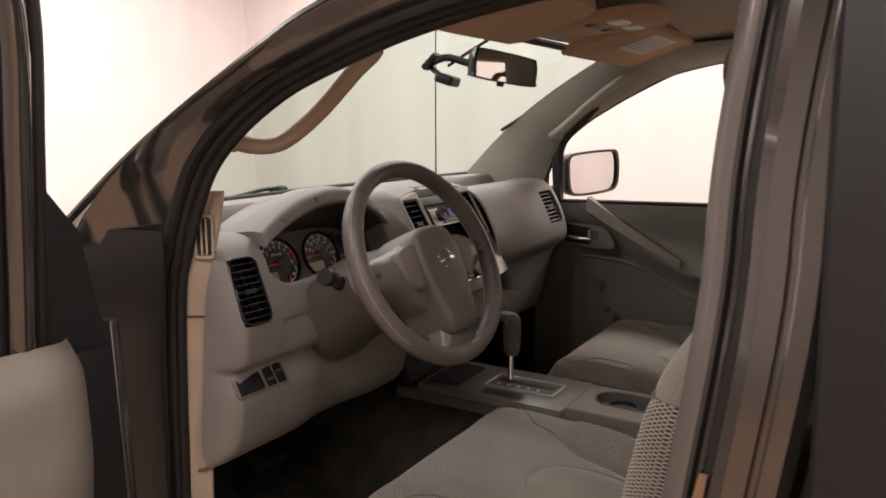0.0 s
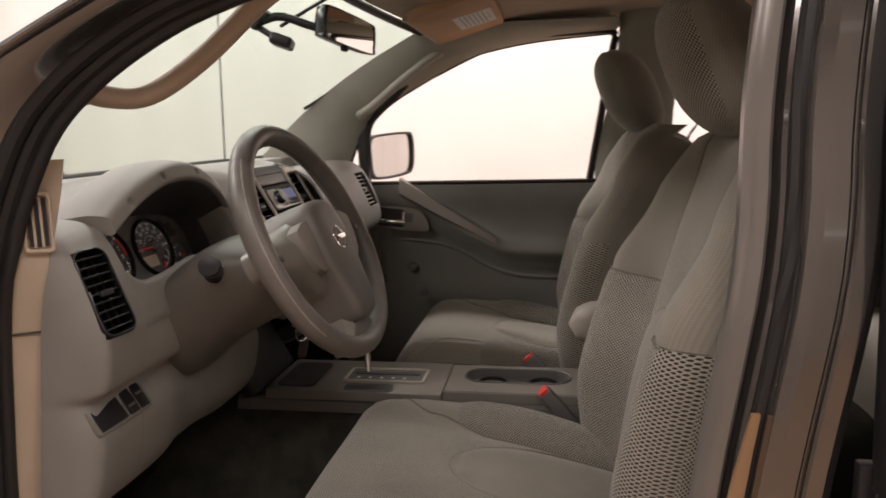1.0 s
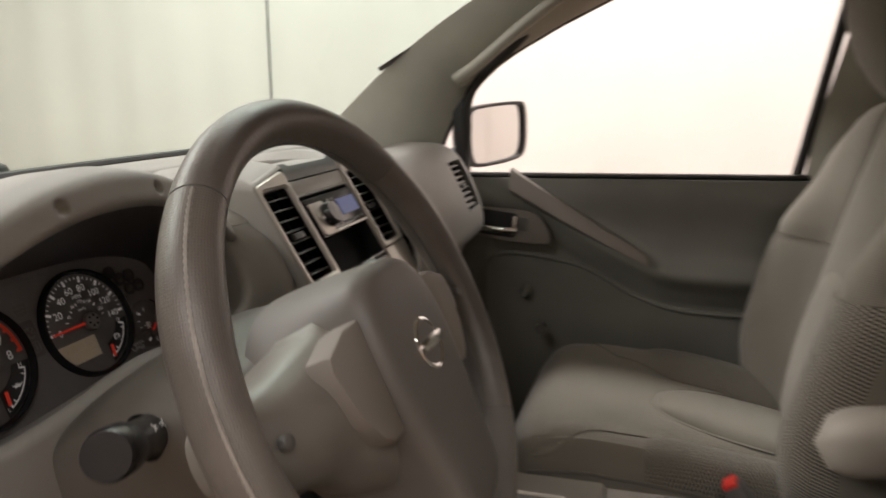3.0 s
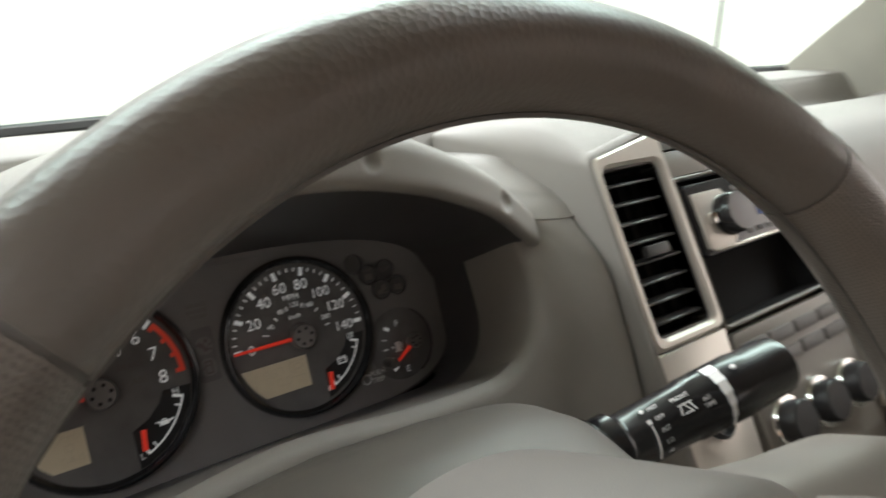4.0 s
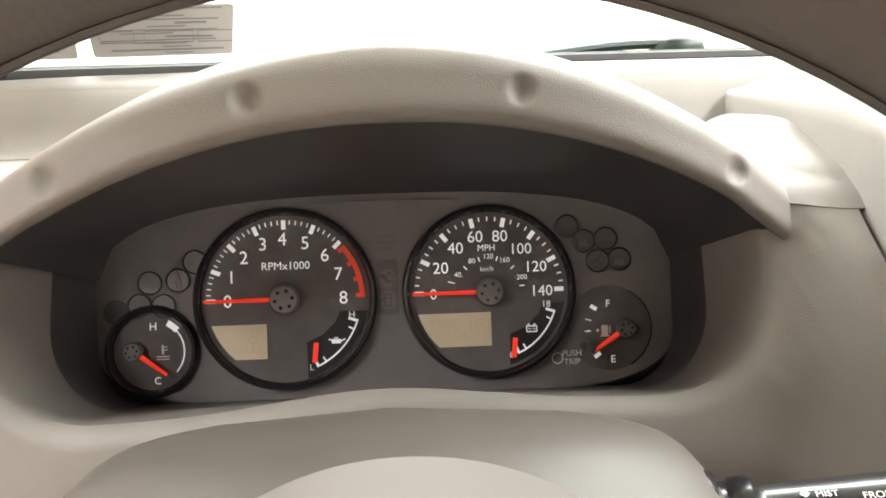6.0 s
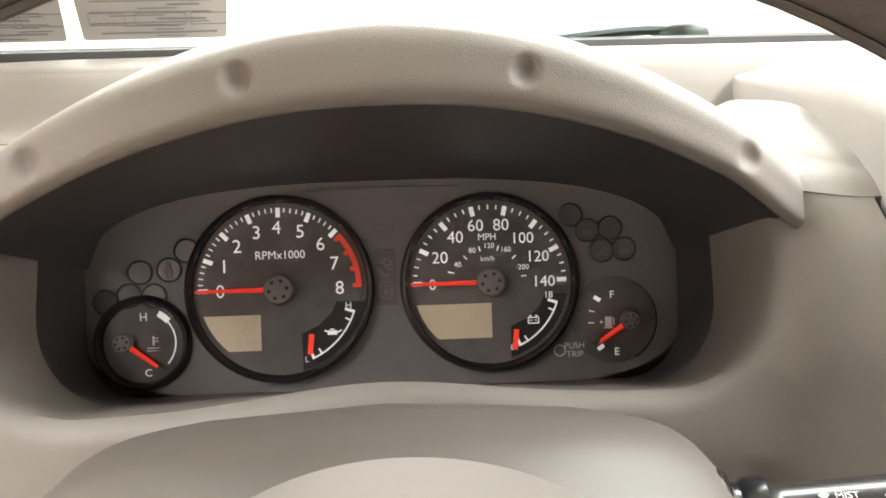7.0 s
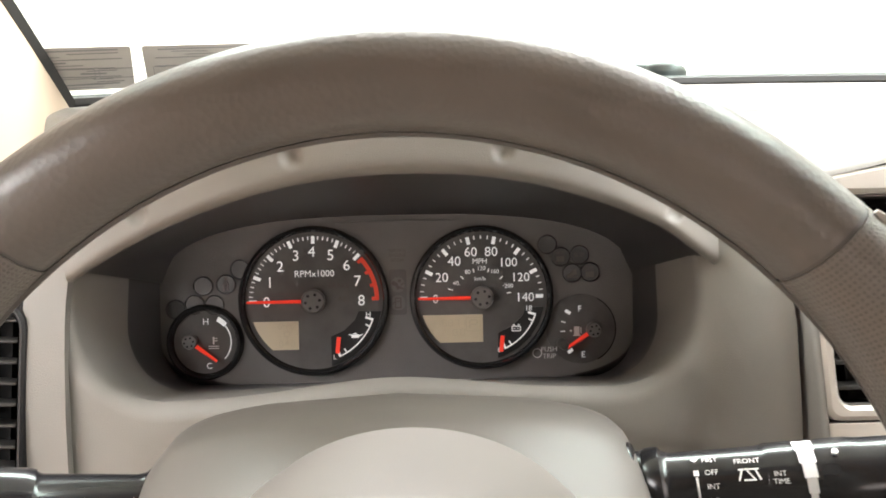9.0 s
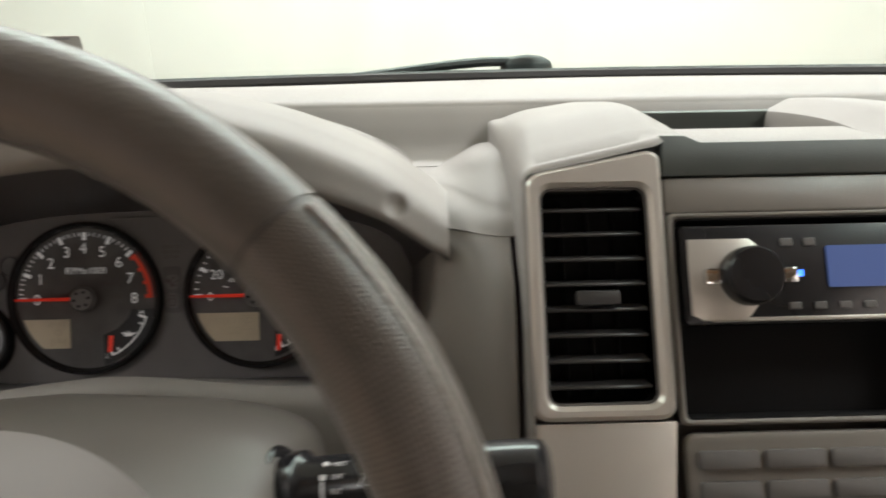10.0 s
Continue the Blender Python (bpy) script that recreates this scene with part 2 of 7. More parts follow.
def rounded(w, h, r, n=5, cx=0.0, cy=0.0):
    """The outline of a rounded rectangle."""
    r = min(r, w / 2 - 1e-5, h / 2 - 1e-5)
    out = []
    for sx, sy, a0 in ((1, 1, 0), (-1, 1, 90), (-1, -1, 180), (1, -1, 270)):
        for k in range(n + 1):
            a = radians(a0 + 90 * k / n)
            out.append((cx + sx * (w / 2 - r) + r * math.cos(a), cy + sy * (h / 2 - r) + r * math.sin(a)))
    return out


def grow(outline, d):
    """The outline set outwards by d."""
    n = len(outline)
    area2 = sum(outline[k][0] * outline[(k + 1) % n][1] - outline[(k + 1) % n][0] * outline[k][1] for k in range(n))
    sgn = 1 if area2 > 0 else -1
    out = []
    for k in range(n):
        a, b = Vector(outline[k - 1]), Vector(outline[(k + 1) % n])
        t = (b - a).normalized() if (b - a).length > 1e-9 else Vector((1, 0))
        out.append((outline[k][0] + sgn * t.y * d, outline[k][1] - sgn * t.x * d))
    return out


def plate(bm, outline, t, m=I4, bevel=0.0):
    """A slab with the outline in local x, y, from z = 0 up to t, with its upper edge eased."""
    f = lambda o, z: [m @ Vector((x, y, z)) for x, y in o]
    if bevel:
        loft(bm, [f(outline, 0), f(outline, t - bevel), f(grow(outline, -bevel * 0.3), t - bevel * 0.3), f(grow(outline, -bevel), t)])
    else:
        loft(bm, [f(outline, 0), f(outline, t)])
    return bm


def collar(bm, inner, outer, t, m=I4, bevel=0.0):
    """A flat ring between two outlines of the same count, t thick."""
    f = lambda o, z: [m @ Vector((x, y, z)) for x, y in o]
    b = bevel
    rows = [f(outer, 0), f(outer, t - b)] + ([f(grow(outer, -b), t)] if b else []) + ([f(grow(inner, b), t)] if b else []) + [f(inner, t - b), f(inner, 0)]
    vs = [ring(bm, r) for r in rows]
    n = len(inner)
    for a, c in zip(vs, vs[1:] + vs[:1]):
        for k in range(n):
            bm.faces.new((a[k], a[(k + 1) % n], c[(k + 1) % n], c[k]))
    return bm


def sheet(bm, fn, nu, nv, thick=0.0, scale=None):
    """A surface fn(u, v), u and v from 0 to 1; thick gives it a back. scale: (metres along u, along v) writes a map for cloth."""
    P = [[Vector(fn(i / nu, j / nv)) for j in range(nv + 1)] for i in range(nu + 1)]
    V = [[bm.verts.new(p) for p in row] for row in P]
    uv = bm.loops.layers.uv.verify() if scale else None
    for i in range(nu):
        for j in range(nv):
            f = bm.faces.new((V[i][j], V[i + 1][j], V[i + 1][j + 1], V[i][j + 1]))
            if uv:
                for l, (a, b) in zip(f.loops, ((i, j), (i + 1, j), (i + 1, j + 1), (i, j + 1))):
                    l[uv].uv = (a / nu * scale[0], b / nv * scale[1])
    if thick:
        B = []
        for i in range(nu + 1):
            row = []
            for j in range(nv + 1):
                du = P[min(i + 1, nu)][j] - P[max(i - 1, 0)][j]
                dv = P[i][min(j + 1, nv)] - P[i][max(j - 1, 0)]
                nrm = du.cross(dv)
                nrm = nrm.normalized() if nrm.length > 1e-12 else Vector((0, 0, 1))
                row.append(bm.verts.new(P[i][j] - nrm * thick))
            B.append(row)
        for i in range(nu):
            for j in range(nv):
                bm.faces.new((B[i][j], B[i][j + 1], B[i + 1][j + 1], B[i + 1][j]))
        for i in range(nu):
            bm.faces.new((V[i][0], B[i][0], B[i + 1][0], V[i + 1][0]))
            bm.faces.new((V[i][nv], V[i + 1][nv], B[i + 1][nv], B[i][nv]))
        for j in range(nv):
            bm.faces.new((V[0][j], V[0][j + 1], B[0][j + 1], B[0][j]))
            bm.faces.new((V[nu][j], B[nu][j], B[nu][j + 1], V[nu][j + 1]))
    return bm


def lerp(a, b, t):
    return a + (b - a) * t


def curve1(rows, x):
    """Smooth interpolation in rows of (x, y)."""
    if x <= rows[0][0]:
        return rows[0][1]
    for (a, p), (b, q) in zip(rows, rows[1:]):
        if x <= b:
            t = (x - a) / (b - a)
            t = t * t * (3 - 2 * t)
            return p + (q - p) * t
    return rows[-1][1]


def lettering(name, text, size, m, mat, parent, align="CENTER", label=""):
    """Raised print: the text lies in the local x, y plane of m."""
    cu = bpy.data.curves.new(name, "FONT")
    cu.body, cu.size, cu.align_x, cu.align_y = text, size, align, "CENTER"
    cu.resolution_u = 3
    tmp = bpy.data.objects.new(name, cu)
    me = bpy.data.meshes.new_from_object(tmp)
    bpy.data.objects.remove(tmp)
    me.transform(m)
    me.materials.clear()
    me.materials.append(mat)
    ob = new(name, me)
    if parent is not None:
        ob.parent = parent
        ob.matrix_parent_inverse = Matrix.Translation(-origin_of(parent))
    if label:
        ob["label"] = label
    return ob


bm_ = bmesh.new

# ---- the bay: floor, ceiling, curtains ----
b = bm_()
box(b, 60, 60, 0.1, pose(0, 0, -0.05))
tagged(part("floor", b, CONCRETE), "grey painted concrete floor of the photo bay", "floor", kind="structure")
b = bm_()
box(b, 9.0, 10.4, 0.1, pose(-0.4, -0.2, 3.75))
tagged(part("ceiling", b, CEIL), "plain white ceiling of the photo bay", "ceiling", kind="structure")


def curtain(p, q, seed):
    """One hanging curtain panel between two points of the plan, with soft uneven folds."""
    p, q = Vector((*p, 0)), Vector((*q, 0))
    rnd = random.Random(seed)
    length = (q - p).length
    d = (q - p).normalized()
    nrm = Vector((-d.y, d.x, 0))
    waves = [(rnd.uniform(2.0, 17.0), rnd.uniform(0, 6.3), rnd.uniform(0.2, 1.0)) for _ in range(6)]

    def fn(u, v):
        s = u * length
        a = sum(w * math.sin(k * s + ph + 0.5 * math.sin(2.2 * v + ph)) for k, ph, w in waves) * 0.007
        edge = 0.02 * math.exp(-((u - 0.5) ** 2) * 2)
        return p + d * s + nrm * (a * (0.5 + 0.5 * v) + edge) + Vector((0, 0, 3.65 - 3.62 * v))
    bb = bm_()
    sheet(bb, fn, round(length * 40), 10, 0.004)
    return tagged(part("curtain", bb, CURTAIN), "white floor-length curtain panel hanging in soft folds", "curtain", group="curtains round the bay", kind="structure")


BAY = [(-4.6, -5.0), (3.3, -5.0), (3.3, 4.6), (-4.6, 4.6)]
for k in range(3):
    a, c = Vector(BAY[k]), Vector(BAY[(k + 1) % 4])
    count = 3 if k % 2 == 0 else 1
    for i in range(count):
        curtain(a.lerp(c, i / count), a.lerp(c, (i + 1) / count) + (c - a).normalized() * 0.04, 10 * k + i)

# plain brown wall on the open side of the bay
b = bm_()
box(b, 0.12, 9.8, 3.7, pose(-4.7, -0.2, 1.85))
tagged(part("wall_west", b, WALLB), "plain dark brown wall on the bay's open side", "wall", kind="structure")

# daylit window in that wall, mirrored by the car paint
WM = frame_of((-4.63, -2.55, 2.45), (0, -1, 0), (0, 0, 1))
b = bm_()
collar(b, rounded(1.3, 1.25, 0.01), rounded(1.42, 1.37, 0.02), 0.05, WM, 0.004)
win = tagged(part("window_1", b, WHITE), "white-framed daylit window in the brown wall", "window", kind="structure")
DAYL = glow("daylit_window_pane", (0.72, 0.86, 1.0), 7.0)
for k in range(2):
    b = bm_()
    plate(b, rounded(0.63, 1.25, 0.005), 0.006, WM @ pose(-0.325 + 0.65 * k, 0, 0.012))
    part("pane", b, DAYL, win)

# ---- the cab shell ----
cab = thing("pickup_cab", "dark brown-grey pickup truck cab, driver's door open", "pickup truck", (0, 0, 0.45))


def screen_low(x):
    return Vector((x, 0.705 - 0.32 * x * x, 1.405 + 0.02 * x * x))


def screen_high(x):
    return Vector((x * 0.865, 0.105 - 0.185 * x * x, 1.795 - 0.055 * x * x))


def screen_at(u, v):
    x = lerp(-0.69, 0.69, u)
    p = screen_low(x).lerp(screen_high(x), v)
    bow = 0.03 * math.sin(math.pi * v)
    return p + Vector((0, 0.6, 0.8)) * bow


# door-opening edge on the pillars, from the sill up and back, as (y, z)
SEAL = [(0.424, 0.62), (0.384, 0.80), (0.366, 0.97), (0.354, 1.113), (0.327, 1.32), (0.264, 1.475), (0.195, 1.552), (0.09, 1.618), (-0.02, 1.657), (-0.145, 1.69), (-0.30, 1.713), (-0.50, 1.725)]
OUTER = [(0.60, 1.36), (0.462, 1.46), (0.31, 1.558), (0.10, 1.667), (-0.03, 1.724), (-0.25, 1.772), (-0.50, 1.79)]


def seal_at(t, s, x=0.72):
    p = spline([(0, y, z) for y, z in SEAL], 61)[min(60, max(0, round(t * 60)))]
    lean = max(0, p.z - 1.33) * 0.16 + 0.02 * min(1, max(0, (1.56 - p.z) / 0.2))
    if s > 0:
        p.z += 0.03 * min(1, max(0, (0.08 - p.y) / 0.2))
    return Vector((s * (x - lean), p.y, p.z))


SEALS = {s: [seal_at(k / 60, s) for k in range(61)] for s in (-1, 1)}

for s in (-1, 1):
    # inner trim of the front pillar, between screen edge and door opening
    b = bm_()
    q = SEALS[s][17:]

    def trim(u, v, s=s, q=q):
        top = q[round(u * (len(q) - 1))]
        if u < 0.66:
            w = screen_at(0.5 + s * (0.494 if s < 0 else 0.462), (u / 0.66) ** 1.15)
        else:
            w = screen_high(s * 0.655) + Vector((0, -(u - 0.66) * 1.55, 0.012))
        p = Vector(w).lerp(top, v)
        return p + Vector((-s * 0.020, -0.014, 0)) * math.sin(math.pi * v)
    sheet(b, trim, 34, 8, 0.006)
    part("pillar_trim", b, TRIM if s < 0 else PILLARR, cab, "plastic front pillar trim")
    # rubber door seal
    b = bm_()
    tube(b, [p + Vector((s * 0.006, 0, 0)) for p in SEALS[s]], 0.0095, 10)
    part("door_seal", b, RUBBER, cab, "black rubber door seal")
    b = bm_()
    tube(b, [p + Vector((s * 0.016, 0.010, 0.006)) for p in SEALS[s]], 0.0095, 8)
    part("seal_channel", b, RUBBER, cab)
    b = bm_()
    tube(b, [p + Vector((s * 0.028, 0.022, 0.012)) for p in SEALS[s]], 0.011, 8)
    part("door_seal", b, RUBBER, cab, "black rubber door seal")
    # painted pillar outside the seal
    b = bm_()
    out = spline([(0, y, z) for y, z in OUTER], 40)
    inn = SEALS[s][24:]

    def skin(u, v, s=s, out=out, inn=inn):
        o = out[round(u * 39)]
        i = inn[round(u * (len(inn) - 1))] + Vector((s * 0.03, 0.02, 0.012))
        oo = Vector((s * (0.79 - max(0, o.z - 1.4) * 0.22), o.y, o.z))
        p = i.lerp(oo, v)
        ridge = 0.012 * math.exp(-((v - 0.62) / 0.1) ** 2)
        return p + Vector((s * (0.018 * math.sin(math.pi * v) + ridge), 0, ridge))
    sheet(b, skin, 39, 14, 0.004)
    part("front_pillar", b, PAINT, cab, "dark glossy painted front pillar")
    # drip moulding along the pillar's edge
    b = bm_()
    tube(b, [Vector((s * (0.787 - max(0, o.z - 1.4) * 0.22), o.y, o.z + 0.004)) for o in out], 0.009, 8)
    part("drip_moulding", b, GLOSSB, cab)
    # hinge pillar below the screen
    b = bm_()

    def hinge(u, v, s=s):
        z = lerp(0.50, 1.41, v)
        i = curve1([(0.5, 0.44), (0.62, 0.40), (0.8, 0.345), (1.113, 0.33), (1.41, 0.285)], z)
        return (s * lerp(0.748, 0.80, u), lerp(i + 0.02, 0.66, u), z)
    sheet(b, hinge, 8, 20, 0.004)
    part("hinge_pillar", b, BLACK, cab, "dark painted hinge pillar")
    # roof rail
    b = bm_()
    up = 0.05 if s > 0 else 0.0
    tube(b, [(s * 0.722, -0.24, 1.764 + up), (s * 0.722, -0.3, 1.768 + up), (s * 0.722, -0.7, 1.785 + up), (s * 0.722, -1.6, 1.775)], 0.035, 10)
    part("roof_rail", b, PAINT, cab)
    # sill
    b = bm_()
    box(b, 0.16, 1.35, 0.14, pose(s * 0.74, -0.22, 0.56), 0.02)
    part("door_sill", b, PAINT, cab)
    b = bm_()
    box(b, 0.13, 1.0, 0.012, pose(s * 0.70, -0.1, 0.637), 0.004)
    part("scuff_plate", b, GREY, cab)
    # front wing
    b = bm_()

    def wing(u, v, s=s):
        y = lerp(0.62, 2.1, u)
        a = v * math.pi / 2
        return (s * (0.62 + 0.23 * math.sin(a)), y, lerp(1.32, 1.08, u) - 0.55 * (1 - math.cos(a)))
    sheet(b, wing, 12, 10, 0.004)
    part("front_wing", b, PAINT, cab, "dark painted front wing")

# centre pillar on the driver's side, with its grooves
b = bm_()
PLAN = [(-0.650, -0.560), (-0.690, -0.545), (-0.703, -0.556), (-0.704, -0.560), (-0.700, -0.562), (-0.706, -0.565), (-0.7125, -0.567), (-0.7150, -0.571), (-0.713, -0.576), (-0.695, -0.578), (-0.695, -0.586), (-0.731, -0.583), (-0.742, -0.586), (-0.747, -0.598), (-0.747, -0.618), (-0.744, -0.621), (-0.739, -0.6215), (-0.739, -0.6255), (-0.744, -0.626), (-0.746, -0.629), (-0.744, -0.645), (-0.735, -0.656), (-0.70, -0.664), (-0.64, -0.650)]


def pillar_at(x, y, z):
    """A point of the centre pillar's plan, carried to the height z."""
    return Vector((x + max(0, z - 1.33) * 0.13 - 0.0156, y + curve1([(0.55, 0.075), (1.0, 0.045), (1.45, 0.0), (1.85, -0.032)], z), z))


def pillar_ring(z, plan):
    return [pillar_at(x, y, z) for x, y in plan]


LEVELS = [0.55 + 0.04 * k for k in range(32)]
loft(b, [pillar_ring(z, PLAN) for z in LEVELS])
part("centre_pillar", b, PAINT, cab, "dark glossy grooved centre door pillar", angle=20)
b = bm_()
loft(b, [pillar_ring(z, [(-0.678, -0.540), (-0.688, -0.5325), (-0.699, -0.5335), (-0.706, -0.540), (-0.7105, -0.550), (-0.711, -0.556), (-0.706, -0.560), (-0.69, -0.556)]) for z in LEVELS])
part("door_seal", b, STRIP, cab, "grey door seal strip", angle=30)
b = bm_()
tube(b, [pillar_at(-0.712, -0.583, z) for z in LEVELS], 0.010, 8)
part("door_seal", b, RUBBER, cab, "black rubber door seal")
# rear door's jamb beyond the pillar
b = bm_()
box(b, 0.05, 0.62, 1.45, pose(-0.776, -0.958, 1.19, 0, 4, 0), 0.02)
part("rear_door_skin", b, BLACK, cab)
b = bm_()
box(b, 0.016, 0.03, 0.09, pose(-0.762, -0.652, 1.12), 0.004)
box(b, 0.03, 0.012, 0.05, pose(-0.770, -0.652, 1.12), 0.003)
part("door_striker", b, BLACK, cab, "black door striker")
b = bm_()
m_ = frame_of(pillar_at(-0.7478, -0.608, 1.065), (0, -1, -0.35), (0, -0.35, 1))
plate(b, rounded(0.018, 0.034, 0.001, 1), 0.0008, m_)
lab = part("pillar_label", b, PAPER, cab, "small white paper label on the pillar")
for k in range(4):
    b = bm_()
    box(b, 0.012, 0.0018, 0.0004, m_ @ pose(0, 0.010 - 0.0058 * k, 0.001))
    part("print_bar", b, INK, lab)
# brown sheet between the seals: the floor's reflection in the pillar, painted on
b = bm_()
sheet(b, lambda u, v: pillar_at(-0.7190, lerp(-0.5790, -0.5450, u * min(1, 1.6 - 1.35 * v)), lerp(0.6, 1.20, v)), 4, 14, 0.006)
part("pillar_floor_reflection", b, FLOORREFL, cab, "brown sheet painted as the floor's reflection on the pillar")

# roof skin and headliner
b = bm_()


def roof(u, v, lift=0.0):
    x = lerp(-0.70, 0.70, u)
    f = screen_high(x / 0.9).y - 0.005
    y = lerp(f, -1.62, v)
    ease = math.exp(-((y - f) / 0.25) ** 2)
    return (x, y, 1.822 - 0.032 * abs(x / 0.7) ** 3 - 0.032 * ease - 0.03 * max(0, -y - 1.1) + lift)


sheet(b, lambda u, v: roof(u, v, 0.035), 24, 20, 0.004)
part("roof_panel", b, PAINT, cab)
b = bm_()
sheet(b, lambda u, v: roof(u, v), 24, 24, 0.012)
tagged(part("headliner", b, HEAD), "tan cloth headliner under the cab roof", "headliner", kind="structure")

# cab floor, tunnel, firewall, rear wall
b = bm_()


def cabfloor(u, v):
    x, y = lerp(-0.68, 0.68, u), lerp(0.80, -1.5, v)
    z = 0.635 + 0.262 * math.exp(-(x / 0.15) ** 6) + 0.55 * max(0, y - 0.42) + 0.006 * math.sin(9 * x + 4 * y)
    return (x, y, z)


sheet(b, cabfloor, 40, 40, 0.02)
tagged(part("cab_floor", b, CARPET), "dark grey carpeted cab floor with a centre tunnel", "floor", kind="structure")
b = bm_()
box(b, 1.44, 0.03, 0.70, pose(0, 0.82, 0.98))
part("firewall", b, BLACK, cab)
b = bm_()
box(b, 1.40, 0.04, 0.80, pose(0, -1.56, 0.98), 0.01)
part("rear_wall", b, DOORP, cab)
b = bm_()
collar(b, rounded(1.02, 0.34, 0.06), rounded(1.40, 0.46, 0.02), 0.03, frame_of((0, -1.56, 1.59), (1, 0, 0), (0, 0, 1)))
part("rear_window_frame", b, SMOOTH, cab)
for s in (-1, 1):
    b = bm_()
    box(b, 0.012, 0.46 if s < 0 else 0.58, 0.84, pose(s * 0.712, 0.63 if s < 0 else 0.57, 0.945 if s < 0 else 0.92), 0.003)
    part("kick_panel", b, BLACK, cab)
# screen, its black border and the cowl
b = bm_()
sheet(b, lambda u, v: screen_at(u, v), 30, 14)
ws = tagged(part("windscreen", b, SCREEN), "green-tinted windscreen glass", "windscreen", kind="structure")
ws.visible_shadow = False
b = bm_()
tube(b, [screen_at(k / 40, 0.012) + Vector((0, -0.006, 0.001)) for k in range(41)], 0.0075, 8)
part("screen_border", b, RUBBER, ws, "black rubber screen border")
for e in (0.004, 0.996):
    b = bm_()
    tube(b, [screen_at(e, k / 30) + Vector((0, -0.004, -0.003)) for k in range(31)], 0.008, 6)
    part("screen_border", b, RUBBER, ws, "black rubber screen border")
b = bm_()
tube(b, [screen_at(k / 40, 0.985) + Vector((0, -0.004, -0.006)) for k in range(41)], 0.010, 6)
part("screen_border", b, RUBBER, ws, "black rubber screen border")
b = bm_()
sheet(b, lambda u, v: Vector(screen_low(lerp(-0.7, 0.7, u))) + Vector((0, lerp(0.0, 0.16, v), -0.012 - 0.015 * v)), 24, 3, 0.01)
part("cowl", b, BLACK, cab, "black plastic cowl")
b = bm_()
sheet(b, lambda u, v: (lerp(-0.64, 0.64, u), lerp(0.80 - 0.5 * (u - 0.5) ** 2, 2.1, v), 1.352 - 0.20 * v ** 0.8 - 0.05 * abs(2 * u - 1) ** 3), 20, 14, 0.004)
part("bonnet", b, PAINT, cab, "dark painted bonnet")
b = bm_()
box(b, 1.5, 0.3, 0.5, pose(0, 2.05, 0.80), 0.08)
part("front_end", b, PAINT, cab)
b = bm_()
box(b, 1.56, 1.9, 0.5, pose(0, -2.55, 0.95), 0.04)
part("pickup_bed", b, PAINT, cab)
for sx in (-1, 1):
    for y in (1.45, -2.4):
        b = bm_()
        turned(b, [(0.2, -0.12), (0.34, -0.12), (0.365, -0.09), (0.37, 0), (0.365, 0.09), (0.34, 0.12), (0.2, 0.12)], pose(sx * 0.72, y, 0.37, 0, 90, 0), 40)
        part("wheel", b, RUBBER, cab, "black rubber tyre")
b = bm_()
box(b, 1.5, 4.4, 0.2, pose(0, -0.3, 0.46), 0.03)
part("underbody", b, BLACK, cab)

# wipers and aerial
wiper = thing("windscreen_wiper", "black windscreen wiper resting at the screen's base", "wiper", (-0.10, 0.70, 1.40))
b = bm_()
turned(b, [(0.012, -0.02), (0.024, -0.018), (0.027, 0.0), (0.025, 0.012), (0.017, 0.022), (0.006, 0.026)], pose(-0.075, 0.742, 1.414, -18, 0, 0) @ Matrix.Diagonal((1.15, 0.75, 0.55, 1)), 24)
part("pivot_cap", b, BLACK, wiper)
b = bm_()
tube(b, spline([(-0.085, 0.740, 1.422), (-0.15, 0.732, 1.421), (-0.30, 0.70, 1.409), (-0.50, 0.645, 1.404)], 16), 0.0055, 8)
part("arm", b, BLACK, wiper)
b = bm_()
tube(b, spline([(-0.14, 0.722, 1.411), (-0.36, 0.685, 1.407), (-0.56, 0.62, 1.408)], 16), 0.004, 6)
part("blade", b, RUBBER, wiper)
aer = thing("radio_aerial", "thin black whip aerial on the front wing", "aerial", (0.61, 0.68, 1.34))
b = bm_()
tube(b, [(0.61, 0.68, 1.30), (0.612, 0.67, 1.7), (0.614, 0.655, 2.15)], lambda t: 0.0028 - 0.001 * t, 6)
part("mast", b, BLACK, aer)
b = bm_()
turned(b, [(0.02, 0), (0.018, 0.012), (0.006, 0.03)], pose(0.61, 0.68, 1.32), 16)
part("base", b, BLACK, aer)

# ---- dashboard ----


def steps_(x, a, c):
    t = min(1, max(0, (x - a) / (c - a)))
    return t * t * (3 - 2 * t)


dash = thing("dashboard", "grained taupe plastic dashboard with round-cornered vents", "dashboard", (0, 0.45, 1.0))
CX = -0.381


def skin_loft(x0, x1, n, prof, name, mat, label="", thick=0.006, warp=None, hole=None):
    """A skin along x whose section prof(x) is a list of (y, z)."""
    rows = []
    for i in range(n + 1):
        x = lerp(x0, x1, i / n)
        rows.append([Vector((warp(x, p.z) if warp else x, p.y, p.z)) for p in spline([(0, y, z) for y, z in prof(x)], 60)])
    bb = bm_()
    sheet(bb, lambda u, v: rows[round(u * n)][round(v * 59)], n, 59, thick)
    if hole:
        bmesh.ops.delete(bb, geom=[f for f in bb.faces if hole(f.calc_center_median())], context="FACES")
    return part(name, bb, mat, dash, label)


